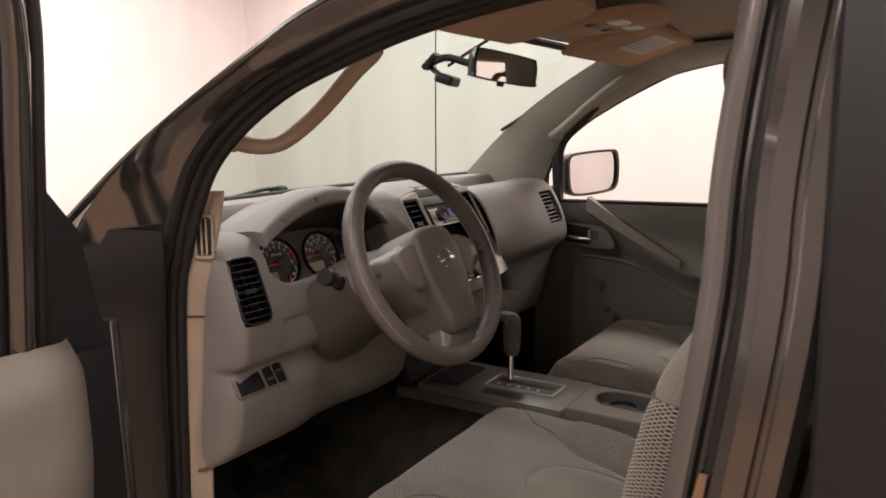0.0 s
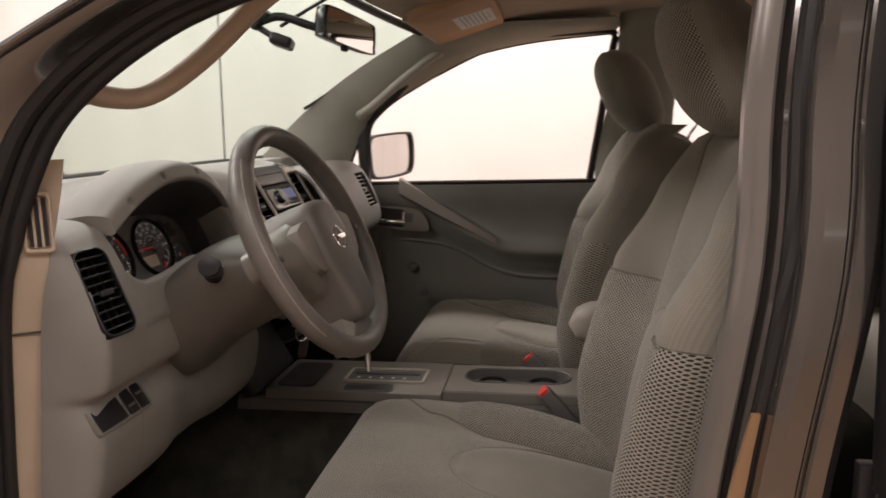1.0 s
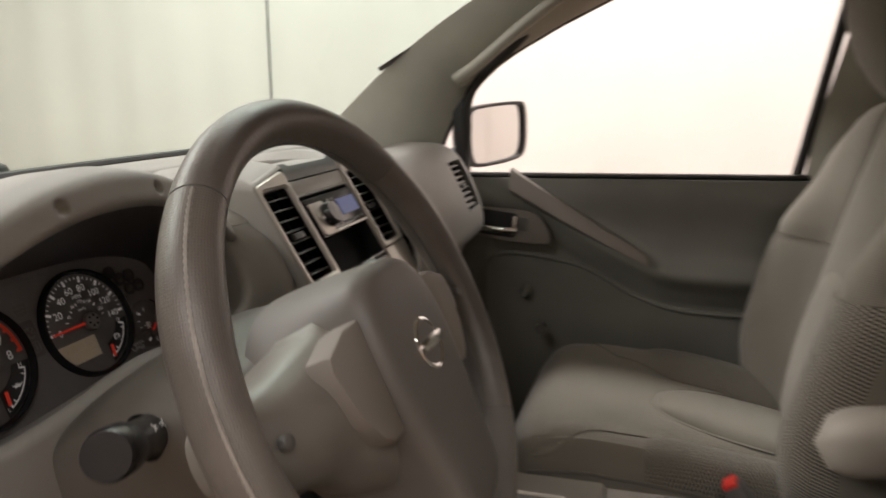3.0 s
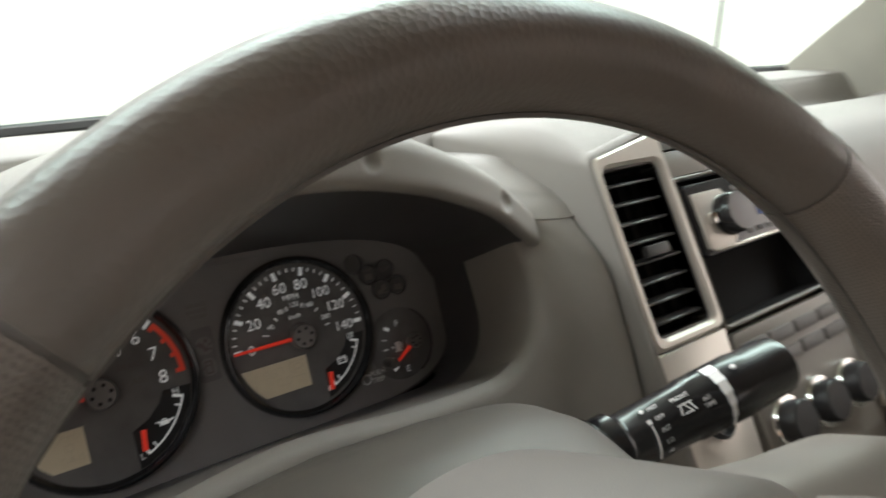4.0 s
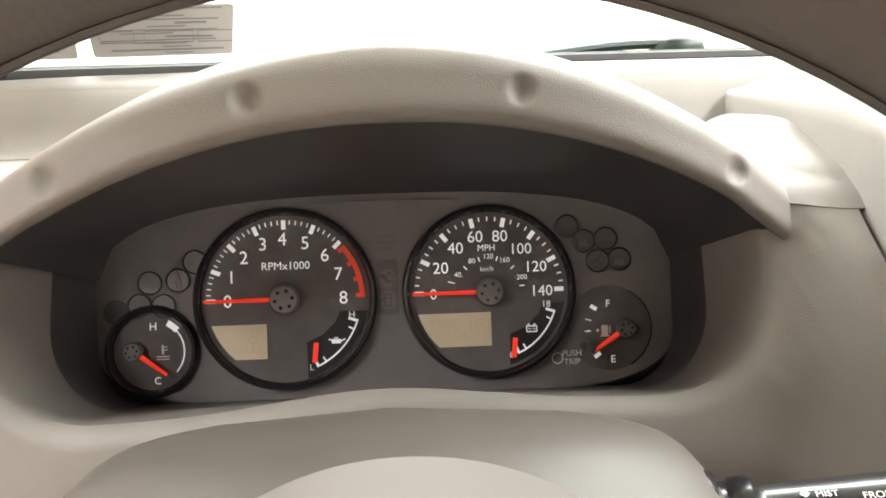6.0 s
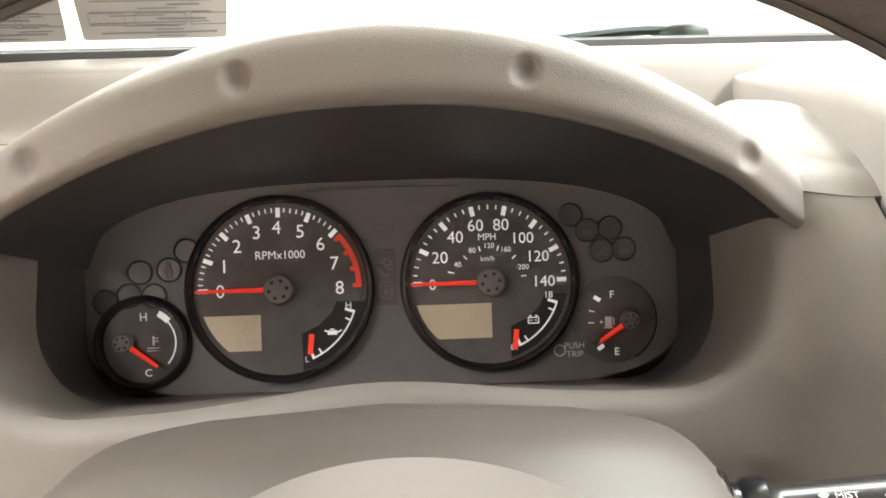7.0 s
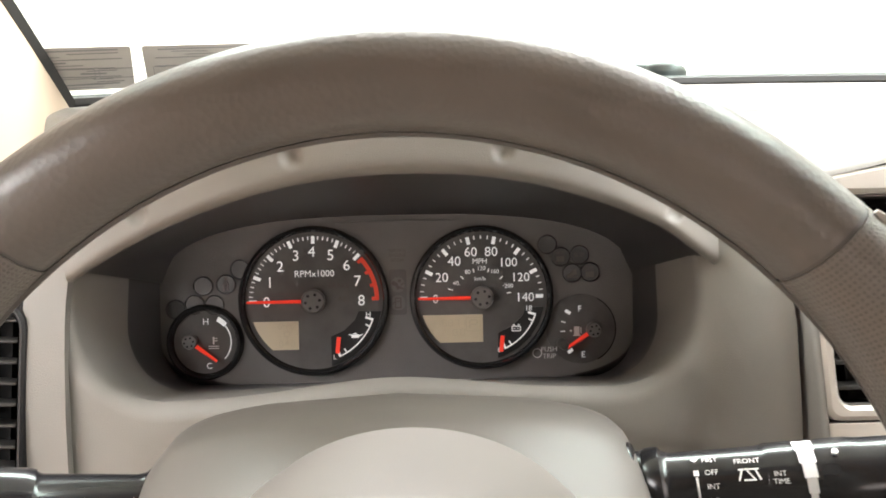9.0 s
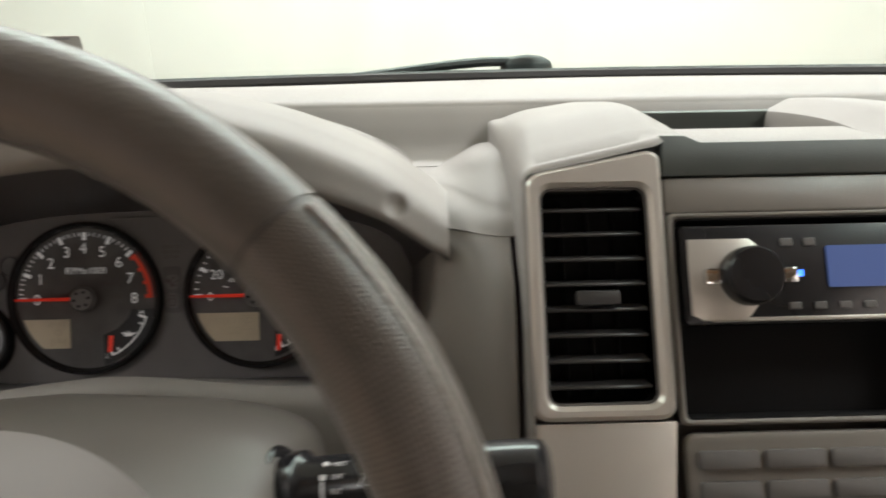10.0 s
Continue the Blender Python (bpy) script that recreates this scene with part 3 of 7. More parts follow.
def deck(x):
    back = screen_low(x).y + 0.01
    return [(back, 1.392), (back - 0.02, 1.402), (min(0.60, back - 0.035), 1.411), (min(0.54, back - 0.05), 1.4145), (0.482, 1.4155), (0.472, 1.4125), (0.464, 1.402), (0.454, 1.384), (0.440, 1.377), (0.412, 1.376)]


skin_loft(-0.68, 0.68, 40, deck, "upper_deck", PLASTIC)


def side_y(z):
    """Front edge of the beige cheek at the dash's end."""
    return float(np.interp(z, [0.80, 1.10, 1.25, 1.47], [0.372, 0.352, 0.336, 0.300]))


def left_face(x):
    e = max(0.0, (-x - 0.660) / 0.032)
    d = 0.0
    pts = [(0.43 + d, 1.374), (0.36 + d, 1.378), (0.304 + d, 1.370), (0.278 + d, 1.347), (0.256 + d, 1.30), (0.238 + d, 1.245), (0.2355 + d, 1.215), (0.241 + d, 1.174), (0.250 + d, 1.161), (0.268 + d, 1.151), (0.272 + d, 1.137), (0.257 + d, 1.103), (0.258 + d, 1.07), (0.277 + d, 1.005), (0.33 + d, 0.965), (0.42, 0.955)]
    k = min(1, e * e)
    return [(max(y, lerp(y, side_y(z) - 0.030, k)), z) for y, z in pts]


def end_line(x, z):
    """The end panel's outer edge leans out towards the floor."""
    edge = float(np.interp(z, [0.95, 1.015, 1.10, 1.30, 1.42], [-0.692, -0.690, -0.684, -0.676, -0.664]))
    return -0.572 + (x + 0.572) / 0.12 * (-0.572 - edge)


lm = frame_of((-0.627, 0.2475, 1.293), (1, -0.08, 0.0), (0.08, 0.37, 0.92))


def vent_hole(c):
    q = lm.inverted() @ c
    return abs(q.x) < 0.029 and abs(q.y) < 0.059


skin_loft(-0.692, -0.572, 48, left_face, "driver_end_panel", PLASTIC, warp=end_line, hole=vent_hole)


def under_face(x):
    k = math.exp(-((x + 0.37) / 0.085) ** 4)
    z0 = 1.240
    return [(0.264, z0), (0.250, 1.228), (0.244, 1.208), (0.244, 1.174), (0.250, 1.161), (0.268, 1.151), (0.272 + 0.01 * k, 1.137), (0.257 + 0.02 * k, 1.103), (0.258 + 0.015 * k, 1.07), (0.277 + 0.015 * k, 1.005), (0.33 + 0.015 * k, 0.965), (0.44, 0.955)]


skin_loft(-0.5715, -0.166, 24, under_face, "knee_panel", PLASTIC, "taupe lower dash panel")
b = bm_()
tube(b, [(end_line(x, 1.1445), max(0.2705, lerp(0.2705, side_y(1.1445) - 0.030, min(1, max(0.0, (-x - 0.660) / 0.032) ** 2))) - 0.0012, 1.1445) for x in [-0.690 + 0.006 * k for k in range(39)]], 0.0015, 6)
part("panel_joint", b, BLACK, dash)


def right_face(x):
    e = max(0.0, (x - 0.605) / 0.05)
    d = 0.06 * e * e
    return [(0.43 + d, 1.376), (0.36 + d, 1.398), (0.29 + d, 1.401), (0.258 + d, 1.390), (0.234 + d, 1.366), (0.212 + d, 1.325), (0.196 + d, 1.285), (0.189 + d, 1.250), (0.192 + d, 1.228), (0.208 + d, 1.21)]


rm = frame_of((0.548, 0.2125, 1.326), (1, 0.03, 0), (0.0, 0.44, 0.90))


def side_hole(c):
    q = rm.inverted() @ c
    return abs(q.x) < 0.046 and abs(q.y) < 0.053 and abs(q.z) < 0.03


skin_loft(0.165, 0.682, 104, right_face, "passenger_airbag_panel", PLASTIC, "taupe passenger airbag cover", hole=side_hole)


def glove(x):
    e = max(0.0, (x - 0.605) / 0.05)
    d = 0.06 * e * e
    return [(0.214 + d, 1.207), (0.235 + d, 1.18), (0.255 + d, 1.12), (0.275 + d, 1.05), (0.31 + d, 0.985), (0.40 + d, 0.965)]


skin_loft(0.165, 0.682, 26, glove, "glove_box", LOWER, "taupe glove box lid")
b = bm_()
box(b, 0.05, 0.012, 0.03, pose(0.235, 0.244, 1.165, 8, 0, 0), 0.006)
part("glove_box_latch", b, GREY, dash)
# seam across the airbag cover
b = bm_()
tube(b, [(x, 0.2080 + 0.06 * max(0.0, (x - 0.63) / 0.05) ** 2, 1.321) for x in [0.185 + 0.012 * k for k in range(27)]], 0.0022, 6)
part("cover_seam", b, BLACK, dash)
# flush speaker grilles at the deck's ends
for s in (-1, 1):
    gm = pose(s * 0.575, 0.503, 1.4135, 2, 0, s * -17)
    b = bm_()
    plate(b, rounded(0.16, 0.034, 0.012), 0.003, gm, 0.001)
    sp = part("speaker_grille", b, PLASTIC, dash, "flush ribbed speaker grille")
    for k in range(22):
        b = bm_()
        box(b, 0.0020, 0.025, 0.0012, gm @ pose(-0.066 + 0.0063 * k, 0, 0.0033, 0, 0, -28))
        part("grille_bar", b, GREY, sp)

# face round the instruments: from a rectangle in to the cove, then down to the instruments
CL = frame_of((CX, 0.366, 1.30), (1, 0, 0), (0, math.sin(radians(20)), math.cos(radians(20))))  # plane of the instruments


def sup(a, bb, th, e=3.2):
    c, s = math.cos(th), math.sin(th)
    return (a * math.copysign(abs(c) ** (2 / e), c), bb * math.copysign(abs(s) ** (2 / e), s))


NTH = 200


def ushape(a0, a1, zb, zt, r, s):
    """A U with rounded corners: s runs from the left top, down, across and up to the right top."""
    m = min(s, 1 - s) * 2
    a = a0 if s < 0.5 else a1
    sg = -1 if s < 0.5 else 1
    if m < 0.3:
        return sg * a, lerp(zt, zb + r, m / 0.3)
    if m < 0.7:
        q = (m - 0.3) / 0.4 * math.pi / 2
        return sg * (a - r + r * math.cos(q)), zb + r - r * math.sin(q)
    return sg * lerp(a - r, 0.0, (m - 0.7) / 0.3), zb


FZ = [1.20, 1.234, 1.26, 1.30, 1.345, 1.366, 1.376, 1.381, 1.384]


def face_y(x, z):
    """The dash face round the cove: a little deeper towards the driver's door."""
    lft = float(np.interp(z, FZ, [0.240, 0.2365, 0.2425, 0.255, 0.2765, 0.297, 0.333, 0.37, 0.42]))
    rgt = float(np.interp(z, FZ, [0.246, 0.2465, 0.2490, 0.2600, 0.2870, 0.3045, 0.3335, 0.37, 0.42]))
    side = float(np.interp(z, [1.20, 1.26, 1.30, 1.333, 1.349, 1.362, 1.376, 1.384], [0.205, 0.220, 0.237, 0.253, 0.265, 0.284, 0.303, 0.317]))
    return lerp(lerp(lft, rgt, steps_(x, -0.58, -0.22)), side, steps_(x, -0.188, -0.146))


def surround(s, k):
    """Ring k of the cove: on the dash face, over a rounded edge, then in to the instruments."""
    def edge(grow_, dy):
        x, z = ushape(0.1910 + grow_, 0.1905 + grow_, 1.2855 - grow_, 1.381, 0.056 + grow_, s)
        z += 0.010 * math.exp(-(x / 0.07) ** 2)
        return Vector((CX + x, face_y(CX + x, z) + dy, z))
    if k < 2:
        t = 0.5 * k
        x, z = ushape(lerp(0.1960, 0.1935, t), lerp(0.2375, 0.2110, t), lerp(1.226, 1.270, t), 1.381, lerp(0.006, 0.050, t), s)
        return Vector((CX + x, face_y(CX + x, z) - (0.0015 if s > 0.5 else 0.0), z))
    if k < 6:
        return edge(*((0.0085, -0.0018), (0.0045, -0.0016), (0.0012, 0.0012), (0.0, 0.0060))[k - 2])
    x, z = ushape(0.176, 0.176, -0.061, 0.058, 0.034, s)
    return edge(0.0, 0.0060).lerp(CL @ Vector((x, z, 0)), (0.3, 0.56, 1.0)[k - 6])


b = bm_()
loft(b, [[surround(i / NTH, k) for i in range(NTH + 1)] for k in (0, 0.3, 0.6, 0.9, 1.2, 1.5, 1.8, 2, 3, 4, 5, 6, 7)], caps=False, closed=False)
facing(part("instrument_surround", b, PLASTIC, dash, "taupe cove round the instruments"), (0, -1, 0))


def filler(x):
    """Rounded shoulder over the face, rising from the brow's end to the stack's hood."""
    flat = [(0.44, 1.376), (0.42, 1.3795), (0.40, 1.381), (0.385, 1.382), (0.370, 1.3815), (0.358, 1.3790), (face_y(x, 1.3745) - 0.0006, 1.3745), (face_y(x, 1.368) - 0.0004, 1.368)]
    full = [(0.44, 1.392), (0.395, 1.3975), (0.369, 1.398), (0.347, 1.3915), (0.320, 1.3840), (0.3095, 1.3790), (face_y(x, 1.3745) - 0.0006, 1.3745), (face_y(x, 1.368) - 0.0004, 1.368)]
    k = steps_(x, -0.188, -0.146)
    return [(lerp(a, c, k), lerp(d, e, k)) for (a, d), (c, e) in zip(flat, full)]


skin_loft(-0.205, -0.1365, 24, filler, "filler_panel", PLASTIC, thick=0.0012)

# brow over the instruments, and the dark lining of the cove
UNDERB = material("satin_black_brow_lining", (0.058, 0.056, 0.057), 0.34, spec=0.6, rvar=0.0, var=0.06, scale=5)
b = bm_()
loft(b, [[surround(i / NTH, k) for i in range(NTH + 1)] for k in (7, 8)], caps=False, closed=False)
part("cove_lining", b, UNDERB, dash, "black lining of the cove")
b = bm_()
plate(b, [sup(0.196, 0.072, 2 * math.pi * i / 48, 5) for i in range(48)], 0.004, CL @ pose(0, 0.001, -0.030))
part("cove_back", b, UNDERB, dash)
b = bm_()


BX = CX + 0.008  # middle of the brow


def brow(dx):
    zc, yc = 1.438 - 1.75 * dx * dx - 0.005 * steps_(dx, 0.150, 0.193), 0.267 + 0.25 * dx * dx + 0.05 * dx
    h = 0.0175 - 0.02 * abs(dx)
    return zc, yc, h


DENTS = [(dx, brow(dx)) for dx in (-0.147, -0.0585, 0.0585, 0.162)]
rows = []
for i in range(261):
    dx = lerp(-0.193, 0.193, i / 260)
    zc, yc, h = brow(dx)
    end = 1.0 - 0.35 * abs(dx / 0.193) ** 6
    front = [(yc + 0.014, zc - h + 0.001), (yc + 0.004, zc - h), (yc - 0.0015, zc - h * 0.62), (yc + 0.001, zc), (yc + 0.0055, zc + h * 0.62), (yc + 0.015, zc + h * 0.92), (yc + 0.04, zc + h * 1.05)]
    sec = [(p.y, p.z) for p in spline([(0, y, z) for y, z in front], 46)]
    sec += [(yc + 0.092, lerp(1.372, zc + h * 0.95, end * 0.95)), (yc + 0.13, lerp(1.376, zc, 0.7)), (yc + 0.17, max(1.372, zc - h + 0.008)), (yc + 0.17, max(1.368, zc - h + 0.004)), (yc + 0.12, zc - h + 0.004), (yc + 0.06, zc - h + 0.003)]
    row = []
    for y, z in sec:
        push = 0.0
        for ddx, (dz, dy, _) in DENTS:
            r2 = ((dx - ddx) ** 2 + (z - dz - 0.001) ** 2) / 0.0072 ** 2
            if r2 < 1 and y < dy + 0.03:
                push = 0.0042 * (1 - r2) ** 1.3
        row.append(Vector((BX + dx, y + push * 0.95, z - push * 0.25)))
    rows.append(row)
loft(b, rows)
part("instrument_brow", b, PLASTIC, dash, "arched taupe brow with round dents", angle=50)
b = bm_()


def under(u, v):
    dx = lerp(-0.188, 0.188, u)
    zc, yc, h = brow(dx)
    a = Vector((BX + dx, yc + 0.010, zc - h + 0.0035))
    x = dx * 0.945
    zt = 0.060 * (1 - min(1, abs(x) / 0.178) ** 3.0) ** (1 / 3.0)
    c = CL @ Vector((x, zt + 0.0045, -0.010))
    return a.lerp(c, v)


sheet(b, under, 40, 8, 0.003)
part("brow_underside", b, UNDERB, dash, "black underside of the brow")


SLATD = material("matt_black_slat_plastic", (0.010, 0.010, 0.010), 0.75, spec=0.15)
SLATM = material("dark_vent_slat_plastic", (0.035, 0.034, 0.032), 0.4, rvar=0.06)


def vent(name, m, w, h, r, slats, parent, frame_mat, tilt=0.0, frame_w=0.004, deep=0.022, slat_mat=SLATM):
    """An air vent in the local x, y plane of m: frame, dark well, slats, guide tab."""
    inn = rounded(w, h, r)
    bb = bm_()
    collar(bb, inn, rounded(w + 2 * frame_w, h + 2 * frame_w, r + frame_w), deep * 0.6 + 0.001, m @ pose(0, 0, -deep * 0.6), 0.0015)
    v = part(name, bb, frame_mat, parent, "air vent with horizontal slats")
    bb = bm_()
    plate(bb, inn, 0.002, m @ pose(0, 0, -deep))
    loft(bb, [[m @ Vector((x, y, -deep)) for x, y in inn], [m @ Vector((x, y, 0.0005)) for x, y in inn]], caps=False)
    part("well", bb, SLATD, v)
    for k in range(slats):
        y = lerp(h / 2, -h / 2, (k + 0.7) / (slats + 0.4))
        bb = bm_()
        box(bb, w - 0.003, 0.0022, deep * 0.62, m @ pose(0, y, -deep * 0.36, tilt + 14, 0, 0), 0.0008, 1)
        part("slat", bb, slat_mat, v)
    for k in range(3):
        bb = bm_()
        box(bb, 0.0018, h - 0.006, deep * 0.36, m @ pose(lerp(-w / 4, w / 4, k / 2), 0, -deep * 0.77))
        part("vane", bb, SLATD, v)
    bb = bm_()
    box(bb, w * 0.42, 0.0085, 0.006, m @ pose(0, -0.002, 0.0005), 0.0025)
    part("guide_tab", bb, SLATM, v)
    return v


vent("air_vent", lm, 0.056, 0.116, 0.014, 9, dash, BLACK, -14.0, 0.004, 0.024, SLATM)
b = bm_()
box(b, 0.020, 0.013, 0.006, frame_of((-0.622, 0.2345, 1.214), (1, 0, 0), (0, 0.2, 1)), 0.003)
part("vent_wheel", b, BLACK, dash)
vent("air_vent", rm, 0.088, 0.104, 0.010, 8, dash, PLASTIC, 12.0, 0.005, 0.018, PLASTIC)

# switch panel below the driver's vent
sm = frame_of((-0.6035, 0.2625, 1.1195), (1, -0.04, 0), (0.07, 0.56, 0.83))
b = bm_()
plate(b, rounded(0.118, 0.046, 0.006), 0.006, sm @ pose(-0.004, 0, -0.001), 0.002)
sw = part("switch_panel", b, SMOOTH, dash, "taupe switch panel with dark blanks")
for dx, w in ((-0.030, 0.054), (0.014, 0.021), (0.038, 0.019)):
    b = bm_()
    plate(b, rounded(w, 0.038, 0.003), 0.003, sm @ pose(dx, 0, 0.0042), 0.001)
    s_ = part("switch", b, BLACK, sw, "black rocker switch")
    if dx > 0:
        b = bm_()
        box(b, w * 0.7, 0.004, 0.002, sm @ pose(dx, 0.004 if dx > 0.02 else -0.006, 0.0077), 0.0006, 1)
        part("legend_bar", b, GREY, s_)

# beige end cap with a defroster grille, beside the dash on the driver's side
b = bm_()


def endcap(u, v):
    z = lerp(0.80, 1.47, v)
    x = float(np.interp(z, [0.80, 1.33, 1.43, 1.47], [-0.700, -0.697, -0.679, -0.676]))
    return (x + 0.021 * u, side_y(z) - 0.034 * u, z)


sheet(b, endcap, 8, 30, 0.008)
cap = part("dash_end_trim", b, TRIM, cab, "beige plastic trim beside the dash")
b = bm_()
tube(b, [Vector(endcap(k / 8, 0.675)) + Vector((-0.003, -0.002, 0)) for k in range(9)], 0.0014, 6)
part("trim_joint", b, BLACK, cap)
gm = frame_of(Vector(endcap(0.5, 0.885)) + Vector((-0.0055, -0.0035, 0)), (0.52, -0.85, 0), (0.18, -0.16, 1))
b = bm_()
collar(b, rounded(0.026, 0.066, 0.004), rounded(0.034, 0.076, 0.006), 0.003, gm, 0.001)
g_ = part("defroster_grille", b, TRIM, cap)
for k in range(3):
    b = bm_()
    box(b, 0.0042, 0.060, 0.002, gm @ pose(-0.0085 + 0.0085 * k, 0, 0.0002))
    part("grille_slot", b, BLACK, g_)
for k in range(2):
    b = bm_()
    box(b, 0.003, 0.062, 0.003, gm @ pose(-0.0042 + 0.0085 * k, 0, 0.0008))
    part("grille_rib", b, TRIM, g_)

# ---- centre stack ----
SX = 0.021
ST = frame_of((SX, 0.283, 1.400), (1, 0, 0), (0, 0.496, 0.868))  # stack face, y up along it, z towards the seats
stack = thing("centre_stack", "taupe and silver dash centre with vents, radio and heater controls", "dash centre", (SX, 0.30, 1.1))
b = bm_()
o_ = [(-0.155, 0.012), (-0.076, 0.022), (0.076, 0.022), (0.155, 0.012), (0.157, -0.12), (0.150, -0.24), (0.125, -0.32), (-0.125, -0.32), (-0.150, -0.24), (-0.157, -0.12)]
plate(b, o_, 0.03, ST @ pose(0, 0, -0.058), 0.002)
part("stack_body", b, LOWER, stack)


def hood_edge(k):
    """Front edge of a hood from the flank's foot over the corner to the header, in the stack's plane; and its share of the top."""
    if k <= 14:
        return -0.1605, lerp(-0.30, 0.003, k / 14), 0.0
    if k <= 24:
        a = radians(lerp(180, 100, (k - 14) / 10))
        return -0.1485 + 0.012 * math.cos(a), 0.003 + 0.012 * math.sin(a), steps_(k, 13, 25)
    if k <= 40:
        t = (k - 24) / 16
        return lerp(-0.1506, -0.0785, t), lerp(0.0148, 0.0302, t), 1.0
    t = (k - 40) / 8
    return lerp(-0.0785, -0.0560, t), lerp(0.0302, 0.0260, steps_(t, 0.35, 1.0)), 1.0


def hood_point(k, w):
    """Hood surface: w below 0 rolls in at the front edge, then runs back to the deck."""
    x, y, top = hood_edge(k)
    nx, ny = (-1.0, 0.0) if top == 0 else (-math.cos(top * 1.3), math.sin(top * 1.3))
    if w <= 0:
        a = -w * math.pi / 2
        r = lerp(0.003, 0.0062, top) * (1 - 0.9 * steps_(k, 39, 42))
        return ST @ Vector((x - nx * r * (1 - math.cos(a)), y - ny * r * (1 - math.cos(a)), 0.0045 * math.sin(a) * (1 - 0.9 * steps_(k, 39, 42))))
    p = ST @ Vector((x, y, 0))
    flare = 0.004 * w
    q = Vector((p.x - flare * max(0, -nx), lerp(p.y, 0.456, w), p.z))
    crest = float(np.interp(-(x - flare), [0.056, 0.0785, 0.10, 0.138, 0.152, 0.165, 0.185], [1.421, 1.433, 1.433, 1.4275, 1.423, 1.416, 1.406]))
    z = lerp(p.z, crest, steps_(w, -0.12, 0.34)) - 0.022 * max(0, w - 0.34) ** 1.4
    return Vector((q.x, q.y, lerp(q.z, z, top)))


WS = [-1, -0.8, -0.6, -0.4, -0.2, 0] + [0.04 * k for k in range(1, 26)]
for s in (-1, 1):
    b = bm_()
    rows = []
    for w in WS:
        line = [hood_point(k, w) for k in range(49)]
        e = line[-1]
        line += [Vector((e.x + 0.001, e.y, e.z - d)) for d in (0.003, 0.012, 0.034)]
        rows.append([Vector((SX + (v.x - SX) * -s, v.y, v.z)) for v in line])
    loft(b, rows, caps=False, closed=False)
    bmesh.ops.recalc_face_normals(b, faces=b.faces[:])
    part("stack_hood", b, PLASTIC, stack, "taupe rounded hood over a centre vent")
    # silver trim with the vent in it
    cxv = s * 0.119
    inn = rounded(0.062, 0.122, 0.007, 5, cxv, -0.061)
    b = bm_()
    out = []
    for x, y in inn:
        ux, uy = (x - cxv) / 0.031, (y + 0.061) / 0.061
        ox = cxv + ux * 0.039
        oy = -0.061 + uy * 0.069
        if uy > 0.3:
            oy += lerp(0.0, 0.0140, 0.5 - 0.5 * s * ux) * min(1, (uy - 0.3) / 0.5)
        out.append((ox, oy))
    collar(b, inn, out, 0.008, ST @ pose(0, 0, -0.002), 0.0025)
    tr = part("vent_trim", b, SILVER, stack, "satin silver vent surround")
    b = bm_()
    plate(b, [(cxv - 0.039, -0.131), (cxv + 0.039, -0.131), (cxv + 0.036, -0.235), (cxv - 0.030, -0.245)] if s > 0 else [(cxv - 0.039, -0.131), (cxv + 0.039, -0.131), (cxv + 0.030, -0.245), (cxv - 0.036, -0.235)], 0.006, ST @ pose(0, 0, -0.002), 0.002)
    part("trim_leg", b, SILVER, stack, "satin silver trim leg")
    vent("air_vent", ST @ pose(cxv, -0.061, 0.0), 0.060, 0.120, 0.006, 8, stack, GREY, 0.0, 0.001)
# middle: header, radio, pocket, controls
b = bm_()
plate(b, [(-0.0785, 0.0055), (0.0785, 0.0055), (0.0785, 0.0300), (0.0640, 0.0300), (0.0550, 0.0257), (-0.0550, 0.0257), (-0.0640, 0.0300), (-0.0785, 0.0300)], 0.010, ST @ pose(0, 0, -0.007), 0.0015)
part("header_band", b, material("dark_green_grey_plastic", (0.045, 0.052, 0.045), 0.4, bump=0.2, bscale=1100, rvar=0.06), stack, "dark green-grey header band")
b = bm_()
plate(b, rounded(0.156, 0.0205, 0.002, 2, 0, -0.0053), 0.008, ST @ pose(0, 0, -0.007), 0.001)
part("header_lip", b, SMOOTH, stack)
b = bm_()
box(b, 0.116, 0.050, 0.006, pose(SX, 0.3195, 1.4188, -2, 0, 0), 0.002)
part("header_top", b, PLASTIC, stack, "taupe strip on top of the header")
b = bm_()
plate(b, rounded(0.114, 0.100, 0.006), 0.003, pose(SX, 0.394, 1.386), 0.001)
part("deck_tray", b, LOWER, stack, "shallow tray in the dash top")
b = bm_()
box(b, 0.200, 0.008, 0.046, pose(SX + 0.018, 0.4535, 1.3895), 0.003)
part("tray_wall", b, bpy.data.materials["dark_green_grey_plastic"], stack, "dark rear wall of the tray")
b = bm_()
collar(b, rounded(0.148, 0.112, 0.003, 3, 0, -0.075), rounded(0.156, 0.118, 0.004, 3, 0, -0.075), 0.008, ST @ pose(0, 0, -0.005), 0.002)
part("radio_surround", b, SMOOTH, stack)
b = bm_()
plate(b, rounded(0.149, 0.113, 0.003, 3, 0, -0.075), 0.002, ST @ pose(0, 0, -0.027))
collar(b, rounded(0.146, 0.110, 0.003, 3, 0, -0.075), rounded(0.1485, 0.1125, 0.003, 3, 0, -0.075), 0.026, ST @ pose(0, 0, -0.025))
part("pocket_back", b, SLATD, stack, "black storage pocket")

